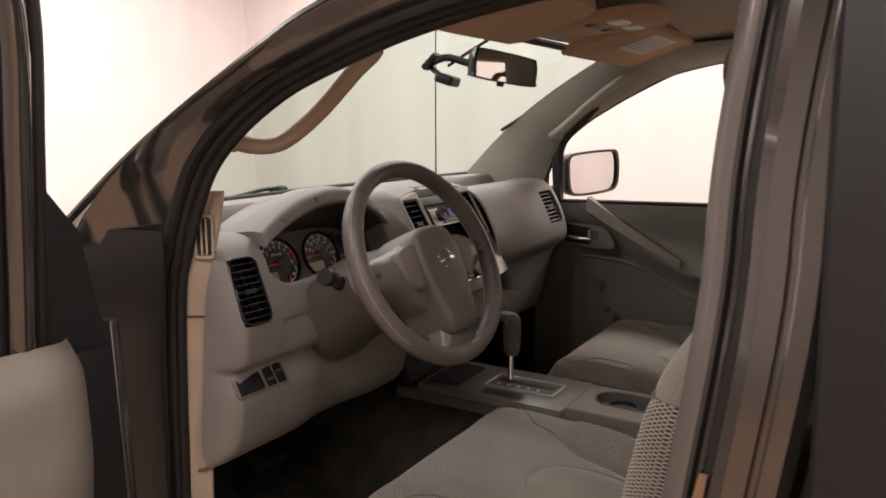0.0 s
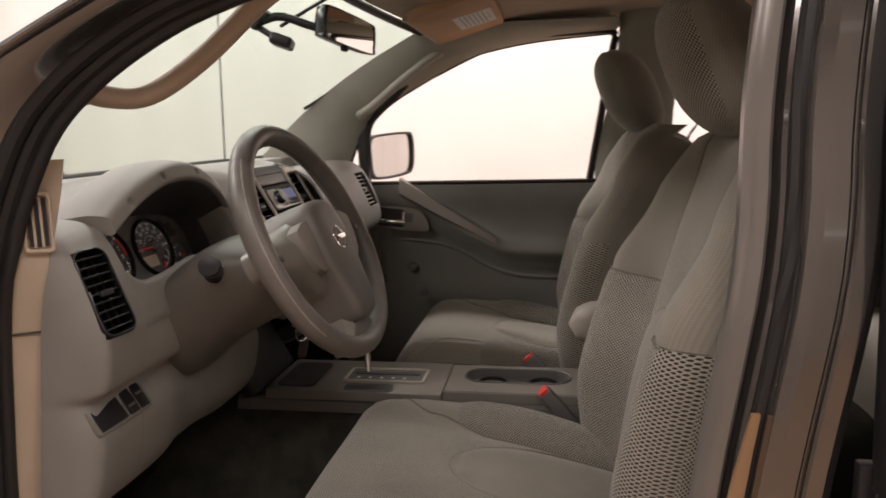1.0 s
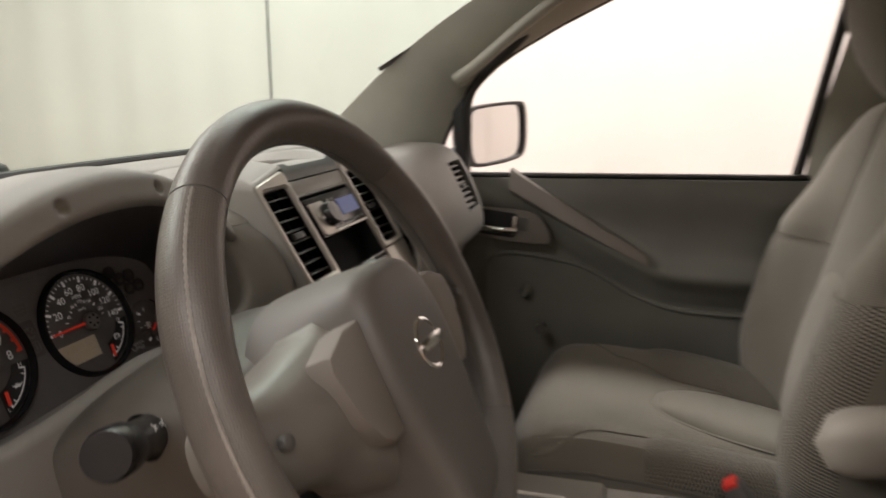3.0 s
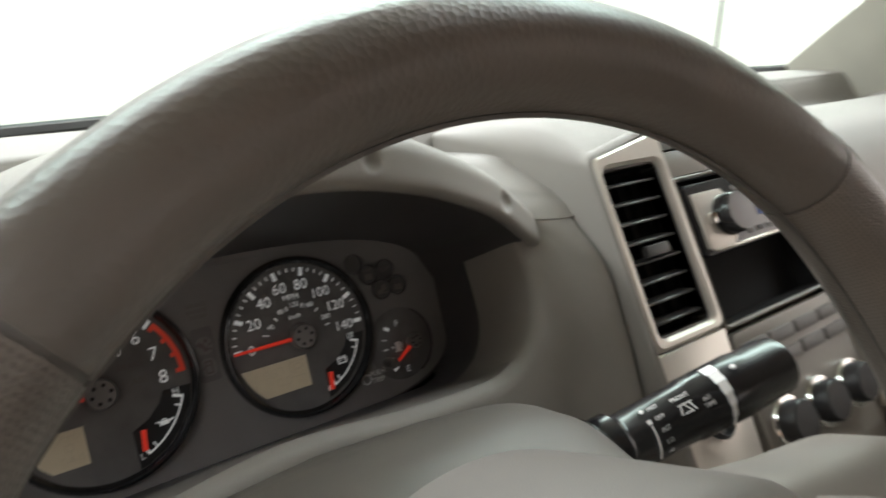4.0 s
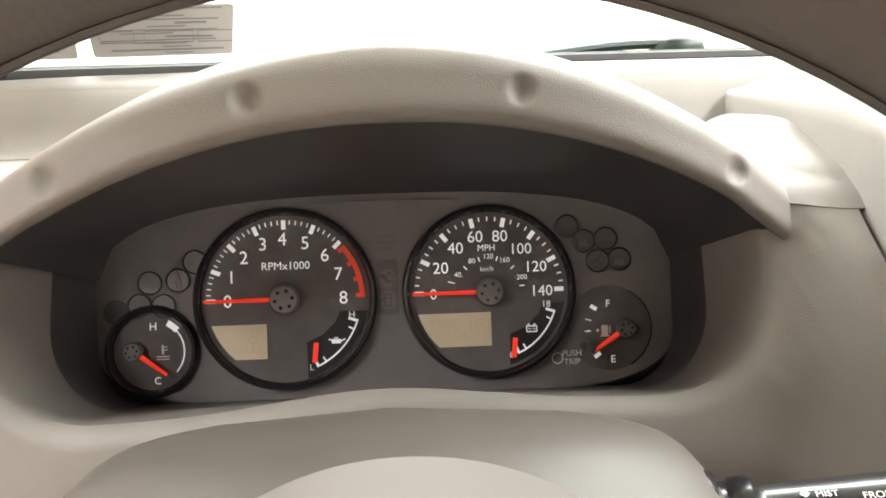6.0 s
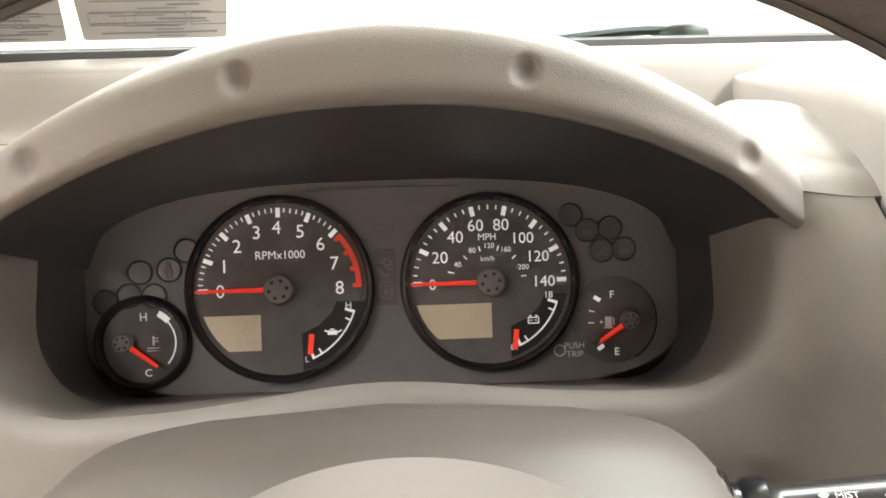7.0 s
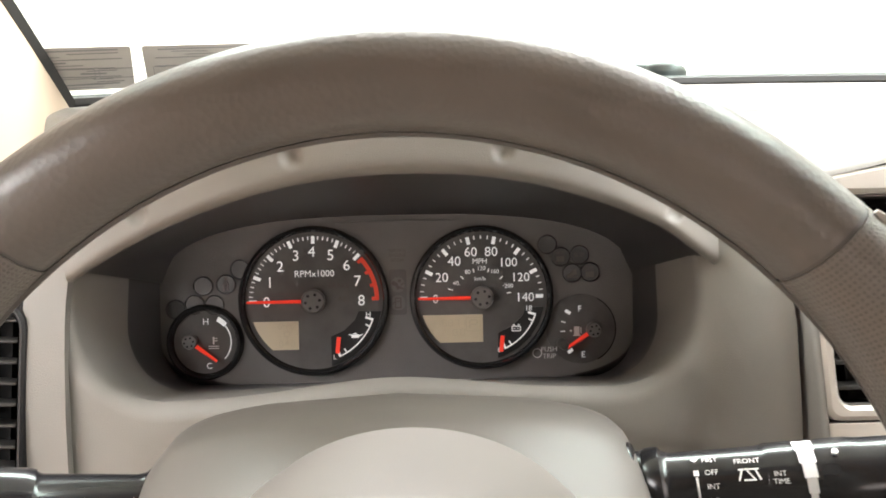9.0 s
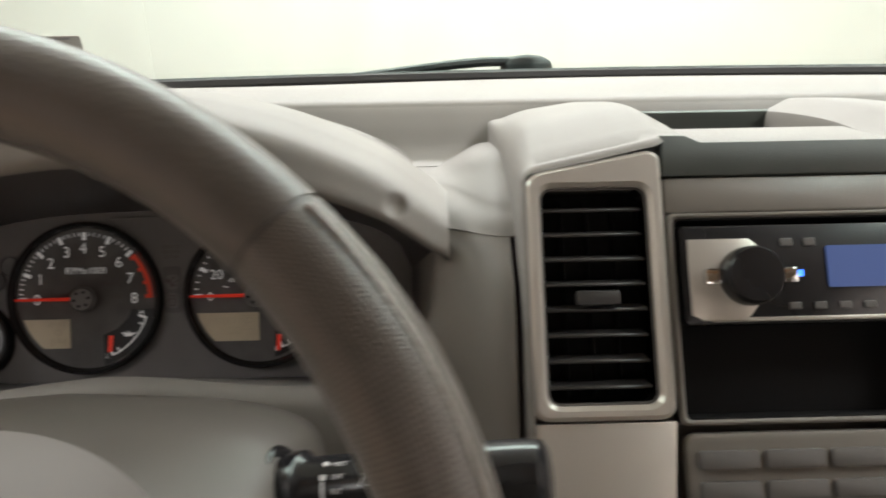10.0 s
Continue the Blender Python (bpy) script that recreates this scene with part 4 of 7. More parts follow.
radio = thing("car_radio", "black and silver aftermarket car radio with one knob", "car radio", ST @ Vector((0, -0.045, 0)))
RM = ST @ pose(0.0015, -0.052, 0.0) @ Matrix.Diagonal((1.0, 1.17, 1.0, 1.0))
b = bm_()
plate(b, rounded(0.146, 0.048, 0.003), 0.008, RM @ pose(0, 0, -0.003), 0.0015)
part("face", b, GLOSSB, radio)
b = bm_()
plate(b, [(-0.070, -0.019), (-0.064, -0.022), (-0.040, -0.022), (-0.032, -0.014), (-0.030, 0.013), (-0.036, 0.017), (-0.070, 0.017)], 0.0025, RM @ pose(0, 0, 0.005), 0.0008)
part("silver_panel", b, SILVER, radio, "silver panel round the knob")
b = bm_()
box(b, 0.13, 0.0022, 0.002, RM @ pose(0.006, -0.0215, 0.0055), 0.0006, 1)
part("silver_strip", b, SILVER, radio)
KN = ST @ pose(-0.0365, -0.0535, 0.0055)
b = bm_()
turned(b, [(0.0162, 0), (0.0165, 0.004), (0.0157, 0.013), (0.0145, 0.0147), (0.0005, 0.0154)], KN, 36)
kn = part("knob", b, GLOSSB, radio, "round black knob")
for a in (-0.0205, 0.0205):
    b = bm_()
    box(b, 0.010, 0.009, 0.008, KN @ pose(a, 0, 0.004), 0.002)
    part("knob_wing", b, CHROME, kn)
b = bm_()
plate(b, rounded(0.056, 0.020, 0.001, 2), 0.001, RM @ pose(0.036, 0.003, 0.0052))
part("display", b, glow("dim_blue_display", (0.045, 0.075, 0.20), 0.3), radio, "dim blue display")
for k in range(6):
    b = bm_()
    box(b, 0.007, 0.0035, 0.0014, RM @ pose(-0.012 + 0.014 * k, -0.0155, 0.0055), 0.0005, 1)
    part("button", b, GREY, radio)
for k in range(2):
    b = bm_()
    box(b, 0.007, 0.004, 0.0014, RM @ pose(-0.014 + 0.013 * k, 0.015, 0.0055), 0.0005, 1)
    part("button", b, GREY, radio)
b = bm_()
box(b, 0.003, 0.003, 0.001, RM @ pose(-0.0075, 0.0, 0.0055))
part("lamp_dot", b, glow("blue_lamp_dot", (0.05, 0.2, 1.0), 1.5), radio)

heater = thing("heater_panel", "taupe heater control panel with chrome-ringed knobs", "heater controls", ST @ Vector((0, -0.2, 0)))
b = bm_()
plate(b, rounded(0.152, 0.118, 0.006, 3, 0, -0.197), 0.007, ST @ pose(0, 0, -0.004), 0.002)
part("panel", b, SMOOTH, heater)
for r in range(2):
    for k in range(4):
        b = bm_()
        plate(b, rounded(0.033, 0.010, 0.002, 2), 0.004, ST @ pose(-0.054 + 0.036 * k, -0.152 - 0.016 * r, 0.002), 0.001)
        part("push_button", b, GREY, heater)
for k in range(3):
    KM = ST @ pose(-0.048 + 0.048 * k, -0.212, 0.003)
    b = bm_()
    turned(b, [(0.0205, 0), (0.0205, 0.003), (0.0195, 0.005), (0.017, 0.0055)], KM, 36)
    q_ = part("dial", b, CHROME, heater, "chrome-ringed rotary knob")
    b = bm_()
    turned(b, [(0.016, 0.002), (0.016, 0.014), (0.0145, 0.016), (0.0005, 0.0165)], KM, 32)
    part("grip", b, BLACK, q_)
# round socket and knob on the silver legs
b = bm_()
turned(b, [(0.013, 0), (0.0135, 0.004), (0.011, 0.006), (0.0095, 0.002), (0.0005, 0.0)], ST @ pose(-0.122, -0.185, 0.004), 28)
part("power_socket", b, BLACK, stack, "black round socket")

# ---- instruments ----
cluster = thing("instrument_cluster", "dark instrument cluster with white figures, switched off", "instrument cluster", (CX, 0.366, 1.25))
DIALF = material("matt_dial_face", (0.120, 0.114, 0.110), 0.75, bump=0.3, bscale=1500, var=0.15, scale=60)
PLATEB = material("cluster_plate", (0.155, 0.147, 0.142), 0.42, bump=0.6, bscale=1300, var=0.1, scale=30)
RIMB = material("gloss_black_dial_rim", (0.02, 0.02, 0.021), 0.25, var=0.05)
DISPLAY = material("unlit_tan_display", (0.62, 0.54, 0.39), 0.35, var=0.06, scale=40)
REDL = material("unlit_red_sign", (0.115, 0.092, 0.090), 0.6, var=0.05)
YELL = material("unlit_amber_sign", (0.115, 0.103, 0.088), 0.6, var=0.05)
NEEDLE = material("red_needle_faint_glow", (0.72, 0.05, 0.025), 0.45, var=0.03)
# added glow brightens the needles, though the cluster is switched off
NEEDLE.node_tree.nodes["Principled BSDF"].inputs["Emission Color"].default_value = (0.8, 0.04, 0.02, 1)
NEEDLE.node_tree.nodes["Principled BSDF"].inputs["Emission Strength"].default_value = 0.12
# red dial print, likewise lifted by a slight emission
REDP = material("red_print_faint_glow", (0.72, 0.07, 0.035), 0.6, var=0.03, emit=0.05)
DARKINK = material("faint_display_segment", (0.57, 0.495, 0.357), 0.6, var=0.02)
LENS = material("dark_lamp_lens", (0.045, 0.044, 0.043), 0.3, var=0.05)

b = bm_()
plate(b, [sup(0.180, 0.0655, 2 * math.pi * i / 64, 4.2) for i in range(64)], 0.006, CL @ pose(0, 0.001, -0.008))
part("back_plate", b, PLATEB, cluster, "grained black back plate")
# raised crown line between the dials
b = bm_()
tube(b, [CL @ Vector((x, 0.0585 - 0.35 * x * x, 0.0)) for x in [-0.045 + 0.009 * k for k in range(11)]], 0.0007, 6)
part("crown_line", b, PLATEB, cluster)


def pol(r, deg):
    return (r * math.cos(radians(deg)), r * math.sin(radians(deg)))


def dial(name, x, y, r, label):
    """A round dial with its black rim; x and y in the cluster's plane."""
    m = CL @ pose(x, y, 0)
    bb = bm_()
    turned(bb, [(r - 0.0035, -0.004), (r - 0.003, 0.0035), (r - 0.0015, 0.0055), (r, 0.0048), (r + 0.0012, 0.002), (r + 0.0016, -0.003)], m, 64, caps=False)
    d = part(name, bb, RIMB, cluster, label)
    bb = bm_()
    turned(bb, [(r - 0.002, -0.004), (r - 0.002, -0.0012), (0.0002, -0.0012)], m, 64)
    part("dial_face", bb, DIALF, d)
    return d, m


def tick(parent, m, r0, r1, deg, w, mat=None, z=-0.0006):
    a, c = pol(r0, deg), pol(r1, deg)
    d = Vector((c[0] - a[0], c[1] - a[1], 0)).normalized()
    n = Vector((-d.y, d.x, 0)) * w / 2
    bb = bm_()
    q = [Vector((*a, z)) - n, Vector((*c, z)) - n, Vector((*c, z)) + n, Vector((*a, z)) + n]
    top = [p + Vector((0, 0, 0.0003)) for p in q]
    loft(bb, [[m @ p for p in q], [m @ p for p in top]])
    return part("tick", bb, mat or FIGURE, parent)


def arc_band(parent, m, r0, r1, a0, a1, mat, name="arc", z=-0.0006, n=20, cx=0.0, cy=0.0):
    bb = bm_()
    V = []
    for i in range(n + 1):
        t = lerp(a0, a1, i / n)
        p, q = pol(r0, t), pol(r1, t)
        V.append([m @ Vector((cx + p[0], cy + p[1], z)), m @ Vector((cx + q[0], cy + q[1], z)), m @ Vector((cx + q[0], cy + q[1], z + 0.0003)), m @ Vector((cx + p[0], cy + p[1], z + 0.0003))])
    loft(bb, V)
    return part(name, bb, mat, parent)


def needle(parent, m, length, deg, hub, w=0.0028):
    bb = bm_()
    d = Vector((*pol(1, deg), 0))
    n = Vector((-d.y, d.x, 0))
    sec = lambda p, k: [p - n * k, p + Vector((0, 0, 0.0011)), p + n * k, p - Vector((0, 0, 0.0003))]
    z = Vector((0, 0, 0.0042))
    loft(bb, [[m @ q for q in sec(d * hub * 0.6 + z, w / 2)], [m @ q for q in sec(d * length + z, w * 0.32)]])
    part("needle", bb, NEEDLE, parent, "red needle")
    bb = bm_()
    turned(bb, [(hub, 0.0018), (hub * 1.02, 0.005), (hub * 0.9, 0.0066), (0.0002, 0.007)], m, 32)
    h = part("hub", bb, PLATEB, parent, "grey needle hub")
    for k in range(6):
        bb = bm_()
        p = pol(hub * 0.6, 60 * k + 10)
        cyl(bb, hub * 0.13, 0.0012, m @ pose(p[0], p[1], 0.0062), 8)
        part("hub_dot", bb, RIMB, h)


def words(parent, m, text, x, y, size, mat=None, rot=0.0):
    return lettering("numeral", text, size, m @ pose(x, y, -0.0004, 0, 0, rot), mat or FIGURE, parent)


# rev counter
tacho, tm = dial("rev_counter", -0.0625, 0.0, 0.0545, "round rev counter, needle at zero")
for k in range(41):
    deg = 180 - 180 * k / 40
    if k % 5 == 0 and k <= 32:
        tick(tacho, tm, 0.0425, 0.0482, deg, 0.0026)
    elif k % 5 and k < 31 and k % 5 in (1, 2, 3, 4):
        if k % 5 in (1, 4) or True:
            tick(tacho, tm, 0.0455, 0.0482, deg, 0.0007)
for k in range(9):
    p = pol(0.0362, 180 - 22.5 * k)
    words(tacho, tm, str(k), p[0] + (0.001 if k < 4 else -0.001), p[1] + (-0.0008 if k in (0, 8) else 0), 0.0112)
words(tacho, tm, "RPMx1000", 0.0005, 0.0200, 0.0068)
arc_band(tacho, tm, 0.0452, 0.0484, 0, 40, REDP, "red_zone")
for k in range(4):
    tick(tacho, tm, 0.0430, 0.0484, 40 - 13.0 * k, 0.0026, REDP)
needle(tacho, tm, 0.0485, 180, 0.0088)
# speedometer
speedo, sm_ = dial("speedometer", 0.0625, 0.0, 0.0525, "round speedometer, needle at zero")
for k in range(29):
    deg = 180 - 180 * k / 28
    if k % 4 == 0:
        tick(speedo, sm_, 0.0405, 0.0462, deg, 0.0027)
    else:
        tick(speedo, sm_, 0.0435, 0.0462, deg, 0.0008)
for k in range(8):
    p = pol(0.0345 if k < 5 else 0.0325, 180 - 180 * k / 7)
    words(speedo, sm_, str(20 * k), p[0] + (0.0015 if k in (1, 2) else 0), p[1] - (0.001 if k in (0, 7) else 0), (0.0100 if k < 5 else 0.0094) if k else 0.0092)
words(speedo, sm_, "MPH", -0.001, 0.0268, 0.0056)
words(speedo, sm_, "km/h", -0.001, 0.0138, 0.0042)
for k, t in enumerate(("40.", "80", "120", "160", "·200")):
    p = pol(0.0215, 180 - (30, 62, 90, 118, 158)[k])
    words(speedo, sm_, t, p[0], p[1], 0.0044)
for d in (165, 134, 106, 75, 44, 8):
    tick(speedo, sm_, 0.0192 if d < 160 else 0.022, 0.0222 if d < 160 else 0.026, d, 0.0007)
needle(speedo, sm_, 0.0475, 180, 0.0085)


def display(parent, m, x0, x1, y0, y1, r):
    """A display cut by the dial's circle of radius r."""
    pts = [(x1, y1), (x0, y1)]
    for k in range(7):
        y = lerp(y1, y0, k / 6)
        pts.append((-math.sqrt(max(1e-6, r * r - y * y)), y))
    pts = [p for i, p in enumerate(pts) if i != 1]
    pts.append((x1, y0))
    bb = bm_()
    plate(bb, pts, 0.0008, m @ pose(0, 0, -0.0010))
    return part("display", bb, DISPLAY, parent, "unlit tan display")


d1 = display(tacho, tm, -0.046, -0.0120, -0.0362, -0.0150, 0.0478)
d2 = display(speedo, sm_, -0.046, 0.0005, -0.0335, -0.0128, 0.0462)


def seg_bar(parent, m, x, y, w, h, mat=DARKINK, rot=0.0, z=0.0):
    bb = bm_()
    box(bb, w, h, 0.0003, m @ pose(x, y, z, 0, 0, rot))
    return part("segment", bb, mat, parent)


SEGS = {"0": "abcdef", "1": "bc", "8": "abcdefg", "7": "abc", "P": "abefg", ".": ""}


def digit(parent, m, ch, x, y, w, h):
    t = w * 0.16
    where = {"a": (0, h / 2, w, t), "g": (0, 0, w, t), "d": (0, -h / 2, w, t), "b": (w / 2, h / 4, t, h / 2), "c": (w / 2, -h / 4, t, h / 2), "f": (-w / 2, h / 4, t, h / 2), "e": (-w / 2, -h / 4, t, h / 2)}
    for s in SEGS[ch]:
        dx, dy, sw_, sh = where[s]
        seg_bar(parent, m, x + dx, y + dy, sw_ * 0.86, sh * 0.86)


for i, ch in enumerate("118871"):
    digit(d2, sm_, ch, -0.0375 + 0.0046 * i, -0.0188, 0.0030, 0.0046)
digit(d2, sm_, "0", -0.0205, -0.0258, 0.0030, 0.0046)
seg_bar(d2, sm_, -0.0178, -0.0280, 0.0006, 0.0006)
digit(d2, sm_, "0", -0.0148, -0.0258, 0.0030, 0.0046)
digit(d2, sm_, "P", -0.0066, -0.0200, 0.0056, 0.0064)
for x, y, w, h in ((-0.0066, -0.0150, 0.0105, 0.0005), (-0.0066, -0.0250, 0.0105, 0.0005), (-0.0119, -0.02, 0.0005, 0.010), (-0.0013, -0.02, 0.0005, 0.010)):
    seg_bar(d2, sm_, x, y, w, h)
seg_bar(d2, sm_, -0.0375, -0.0250, 0.0022, 0.0026)
# drive-line pictogram
for x, y, r in ((-0.0252, -0.0180, -30), (-0.0158, -0.0180, -30), (-0.0250, -0.0318, 0), (-0.0160, -0.0318, 0)):
    b = bm_()
    collar(b, rounded(0.0017, 0.0044, 0.0006, 2), rounded(0.0026, 0.0053, 0.0010, 2), 0.0003, tm @ pose(x, y, 0, 0, 0, r))
    part("segment", b, DARKINK, d1)
for x, y, w, h, r in ((-0.0205, -0.0180, 0.0066, 0.0006, 0), (-0.0205, -0.0208, 0.0006, 0.0050, 0), (-0.0205, -0.0285, 0.0006, 0.0060, 0), (-0.0205, -0.0318, 0.0060, 0.0006, 0), (-0.0225, -0.0244, 0.0006, 0.0036, 0), (-0.0185, -0.0244, 0.0006, 0.0036, 0), (-0.0205, -0.0227, 0.0040, 0.0006, 0), (-0.0205, -0.0261, 0.0040, 0.0006, 0), (-0.0205, -0.0305, 0.0020, 0.0020, 0)):
    seg_bar(d1, tm, x, y, w, h, rot=r)


# small gauges in the big dials' lower right
def side_gauge(parent, m, r, hi, lo, top, low, nx, ny):
    """A quarter gauge let into a dial: r is its arc's radius, top and low the places of its letters, nx and ny of its needle."""
    bb = bm_()
    rr = r + 0.0045
    pts = [pol(rr, -10), pol(rr, -25), pol(rr, -40), pol(rr, -55), pol(rr, -70), pol(rr, -76), (0.0120, -0.027), (0.0220, -0.0225), (0.0300, -0.0150), (0.0330, -0.0085)]
    plate(bb, pts, 0.0006, m @ pose(0, 0, -0.0012))
    g = part("side_gauge", bb, BLACK, parent, "small black gauge window")
    arc_band(g, m, r - 0.0010, r, -19, -66, FIGURE, "arc")
    for a, w, d in ((-19, 0.0017, 0.0062), (-26, 0.0010, 0.0040), (-59, 0.0010, 0.0040), (-66, 0.0017, 0.0062)):
        tick(g, m, r - d, r, a, w)
    words(g, m, hi, *top, 0.0056)
    words(g, m, lo, *low, 0.0050)
    bb = bm_()
    box(bb, 0.0030, 0.0120, 0.0008, m @ pose(nx, ny, 0.0002, 0, 0, -6))
    part("needle", bb, NEEDLE, g, "short red needle")
    return g


g1 = side_gauge(tacho, tm, 0.0462, "H", "L", (0.0400, -0.0112), (0.0145, -0.0425), 0.0172, -0.0335)
g2 = side_gauge(speedo, sm_, 0.0428, "18", "8", (0.0350, -0.0092), (0.0125, -0.0400), 0.0145, -0.0352)


def pictogram(parent, m, rows, mat, name="pictogram"):
    """A flat sign from a few bars: (x, y, w, h, turn)."""
    bb = bm_()
    for x, y, w, h, r in rows:
        box(bb, w, h, 0.0004, m @ pose(x, y, 0, 0, 0, r))
    return part(name, bb, mat, parent)


OILCAN = ((0, 0, 0.0056, 0.0026, 0), (0.0040, 0.0006, 0.0034, 0.0009, 25), (-0.0036, 0.0010, 0.0022, 0.0008, -20), (0, 0.0020, 0.0026, 0.0006, 0))
pictogram(g1, tm @ pose(0.0300, -0.0270, -0.0002), OILCAN, FIGURE)
BATTERY = ((0, 0.0016, 0.0062, 0.0006, 0), (0, -0.0018, 0.0062, 0.0006, 0), (-0.0031, 0, 0.0006, 0.0036, 0), (0.0031, 0, 0.0006, 0.0036, 0), (-0.0018, 0.0026, 0.0014, 0.0008, 0), (0.0018, 0.0026, 0.0014, 0.0008, 0), (-0.0014, 0, 0.0014, 0.0004, 0), (0.0014, 0, 0.0014, 0.0004, 0))
pictogram(g2, sm_ @ pose(0.0255, -0.0240, -0.0002), BATTERY, FIGURE)

lettering("lamp_sign", "BRAKE", 0.0052, tm @ pose(0.0185, 0.0108, -0.0002), REDL, tacho)
lettering("lamp_sign", "ABS", 0.0054, tm @ pose(0.0222, 0.0010, -0.0002), YELL, tacho)


# temperature and fuel
temp, em = dial("temperature_gauge", -0.1435, -0.0290, 0.0268, "round temperature gauge, needle at cold")
arc_band(temp, em, 0.0185, 0.0193, -42, 48, FIGURE)
arc_band(temp, em, 0.0175, 0.0212, 40, 62, FIGURE, "arc")
words(temp, em, "H", 0.0005, 0.0150, 0.0068)
words(temp, em, "C", 0.0025, -0.0180, 0.0062)
pictogram(temp, em @ pose(0.0060, -0.001, -0.0003), ((0, 0.002, 0.0011, 0.0056, 0), (0.0016, 0.0036, 0.0024, 0.0006, 0), (0.0016, 0.0018, 0.0024, 0.0006, 0), (0, -0.0022, 0.0076, 0.0007, 0), (0, -0.0038, 0.0076, 0.0006, 0)), WHITE)
needle(temp, em @ pose(-0.0100, 0.0010, 0), 0.0245, -37, 0.0055, 0.0032)
fm = CL @ pose(0.1370, -0.0255, 0)
b = bm_()
turned(b, [(0.0262, -0.0040), (0.0262, -0.0016), (0.0256, -0.0012), (0.0002, -0.0012)], fm, 56)
fuel = part("fuel_gauge", b, DIALF, cluster, "round fuel gauge, needle near empty")
arc_band(fuel, fm, 0.0254, 0.0262, -62, 62, RIMB, "edge_line", 0.0)
words(fuel, fm, "F", -0.0010, 0.0150, 0.0064)
words(fuel, fm, "E", 0.0012, -0.0195, 0.0064)
tick(fuel, fm @ pose(-0.0100, 0.0130, 0), -0.0022, 0.0022, 148, 0.0024)
tick(fuel, fm @ pose(-0.0135, 0.0055, 0), -0.0018, 0.0018, 165, 0.0007)
tick(fuel, fm @ pose(-0.0140, -0.0015, 0), -0.0018, 0.0018, 180, 0.0007)
tick(fuel, fm @ pose(-0.0085, -0.0165, 0), -0.0022, 0.0022, 215, 0.0024)
pictogram(fuel, fm @ pose(-0.0035, -0.0012, -0.0003), ((0, 0, 0.0040, 0.0062, 0), (0, -0.0036, 0.0056, 0.0008, 0), (0.0032, 0.0002, 0.0007, 0.0046, 0), (-0.0044, 0, 0.0016, 0.0016, 45)), WHITE)
needle(fuel, fm @ pose(0.0085, -0.0002, 0), 0.0235, 213, 0.0056, 0.0034)
# trip knob and print
b = bm_()
turned(b, [(0.0038, 0), (0.0038, 0.010), (0.0032, 0.0115), (0.0002, 0.012)], CL @ pose(0.1215, -0.0355, 0.001), 24)
part("trip_knob", b, GREY, cluster, "small grey trip reset knob")
lettering("print", "PUSH\nTRIP", 0.0052, CL @ pose(0.1125, -0.0430, -0.0008), WHITE, cluster)
b = bm_()
collar(b, [pol(0.0030, 18 * k) for k in range(20)], [pol(0.0036, 18 * k) for k in range(20)], 0.0004, CL @ pose(0.1035, -0.0430, -0.0009))
part("print_ring", b, WHITE, cluster)

# warning lamps
LAMPS = {"seat_belt_lamp": (-0.1275, 0.0135), "blank_lamp": (-0.1170, 0.0245), "blank_lamp.a": (-0.1445, 0.0125), "blank_lamp.b": (-0.1510, -0.0010), "blank_lamp.c": (-0.1365, -0.0015), "tyre_lamp": (-0.1650, -0.0045),
         "charge_lamp": (0.1125, 0.0385), "stability_lamp": (0.1225, 0.0290), "slip_lamp": (0.1365, 0.0300), "drive_lamp": (0.1310, 0.0165), "overdrive_lamp": (0.1445, 0.0170)}
lamps = {}
for nm, (x, y) in LAMPS.items():
    b = bm_()
    m_ = CL @ pose(x, y, -0.001)
    turned(b, [(0.0074, -0.002), (0.0074, 0.0006), (0.0066, 0.0010), (0.0063, 0.0002), (0.0002, 0.0)], m_, 28)
    lamps[nm] = (part(nm.split(".")[0], b, LENS, cluster, "round dark warning lamp"), m_ @ pose(0, 0, 0.0005))
belt_sign = ((0, 0.0036, 0.0020, 0.0020, 45), (0, 0.0036, 0.0018, 0.0018, 0), (0, 0.0010, 0.0028, 0.0034, 0), (-0.0015, -0.0004, 0.0011, 0.0040, -18), (0.0015, -0.0004, 0.0011, 0.0040, 18), (-0.0012, -0.0030, 0.0014, 0.0032, -14), (0.0012, -0.0030, 0.0014, 0.0032, 14), (0, -0.0020, 0.0034, 0.0014, 0))
p_, m_ = lamps["seat_belt_lamp"]
pictogram(p_, m_, belt_sign, REDL, "lamp_sign")
p_, m_ = lamps["stability_lamp"]
lettering("lamp_sign", "VDC", 0.0036, m_ @ pose(-0.0004, 0.0028, 0.0003), YELL, p_)
b = bm_()
box(b, 0.0058, 0.0042, 0.0004, m_ @ pose(-0.0004, -0.0016, 0))
part("lamp_sign", b, YELL, p_)
p_, m_ = lamps["slip_lamp"]
lettering("lamp_sign", "SLIP", 0.0048, m_ @ pose(-0.0004, 0, 0.0003), YELL, p_)
p_, m_ = lamps["overdrive_lamp"]
lettering("lamp_sign", "O/D", 0.0040, m_ @ pose(-0.0004, 0.0028, 0.0003), YELL, p_)
b = bm_()
box(b, 0.0062, 0.0044, 0.0004, m_ @ pose(-0.0004, -0.0016, 0))
part("lamp_sign", b, YELL, p_)
p_, m_ = lamps["drive_lamp"]
pictogram(p_, m_, ((0, -0.0030, 0.0086, 0.0008, 0), (-0.0004, -0.0008, 0.0074, 0.0026, 22), (0.0012, 0.0018, 0.0034, 0.0020, 22), (-0.0028, -0.0028, 0.0022, 0.0016, 0)), YELL, "lamp_sign")
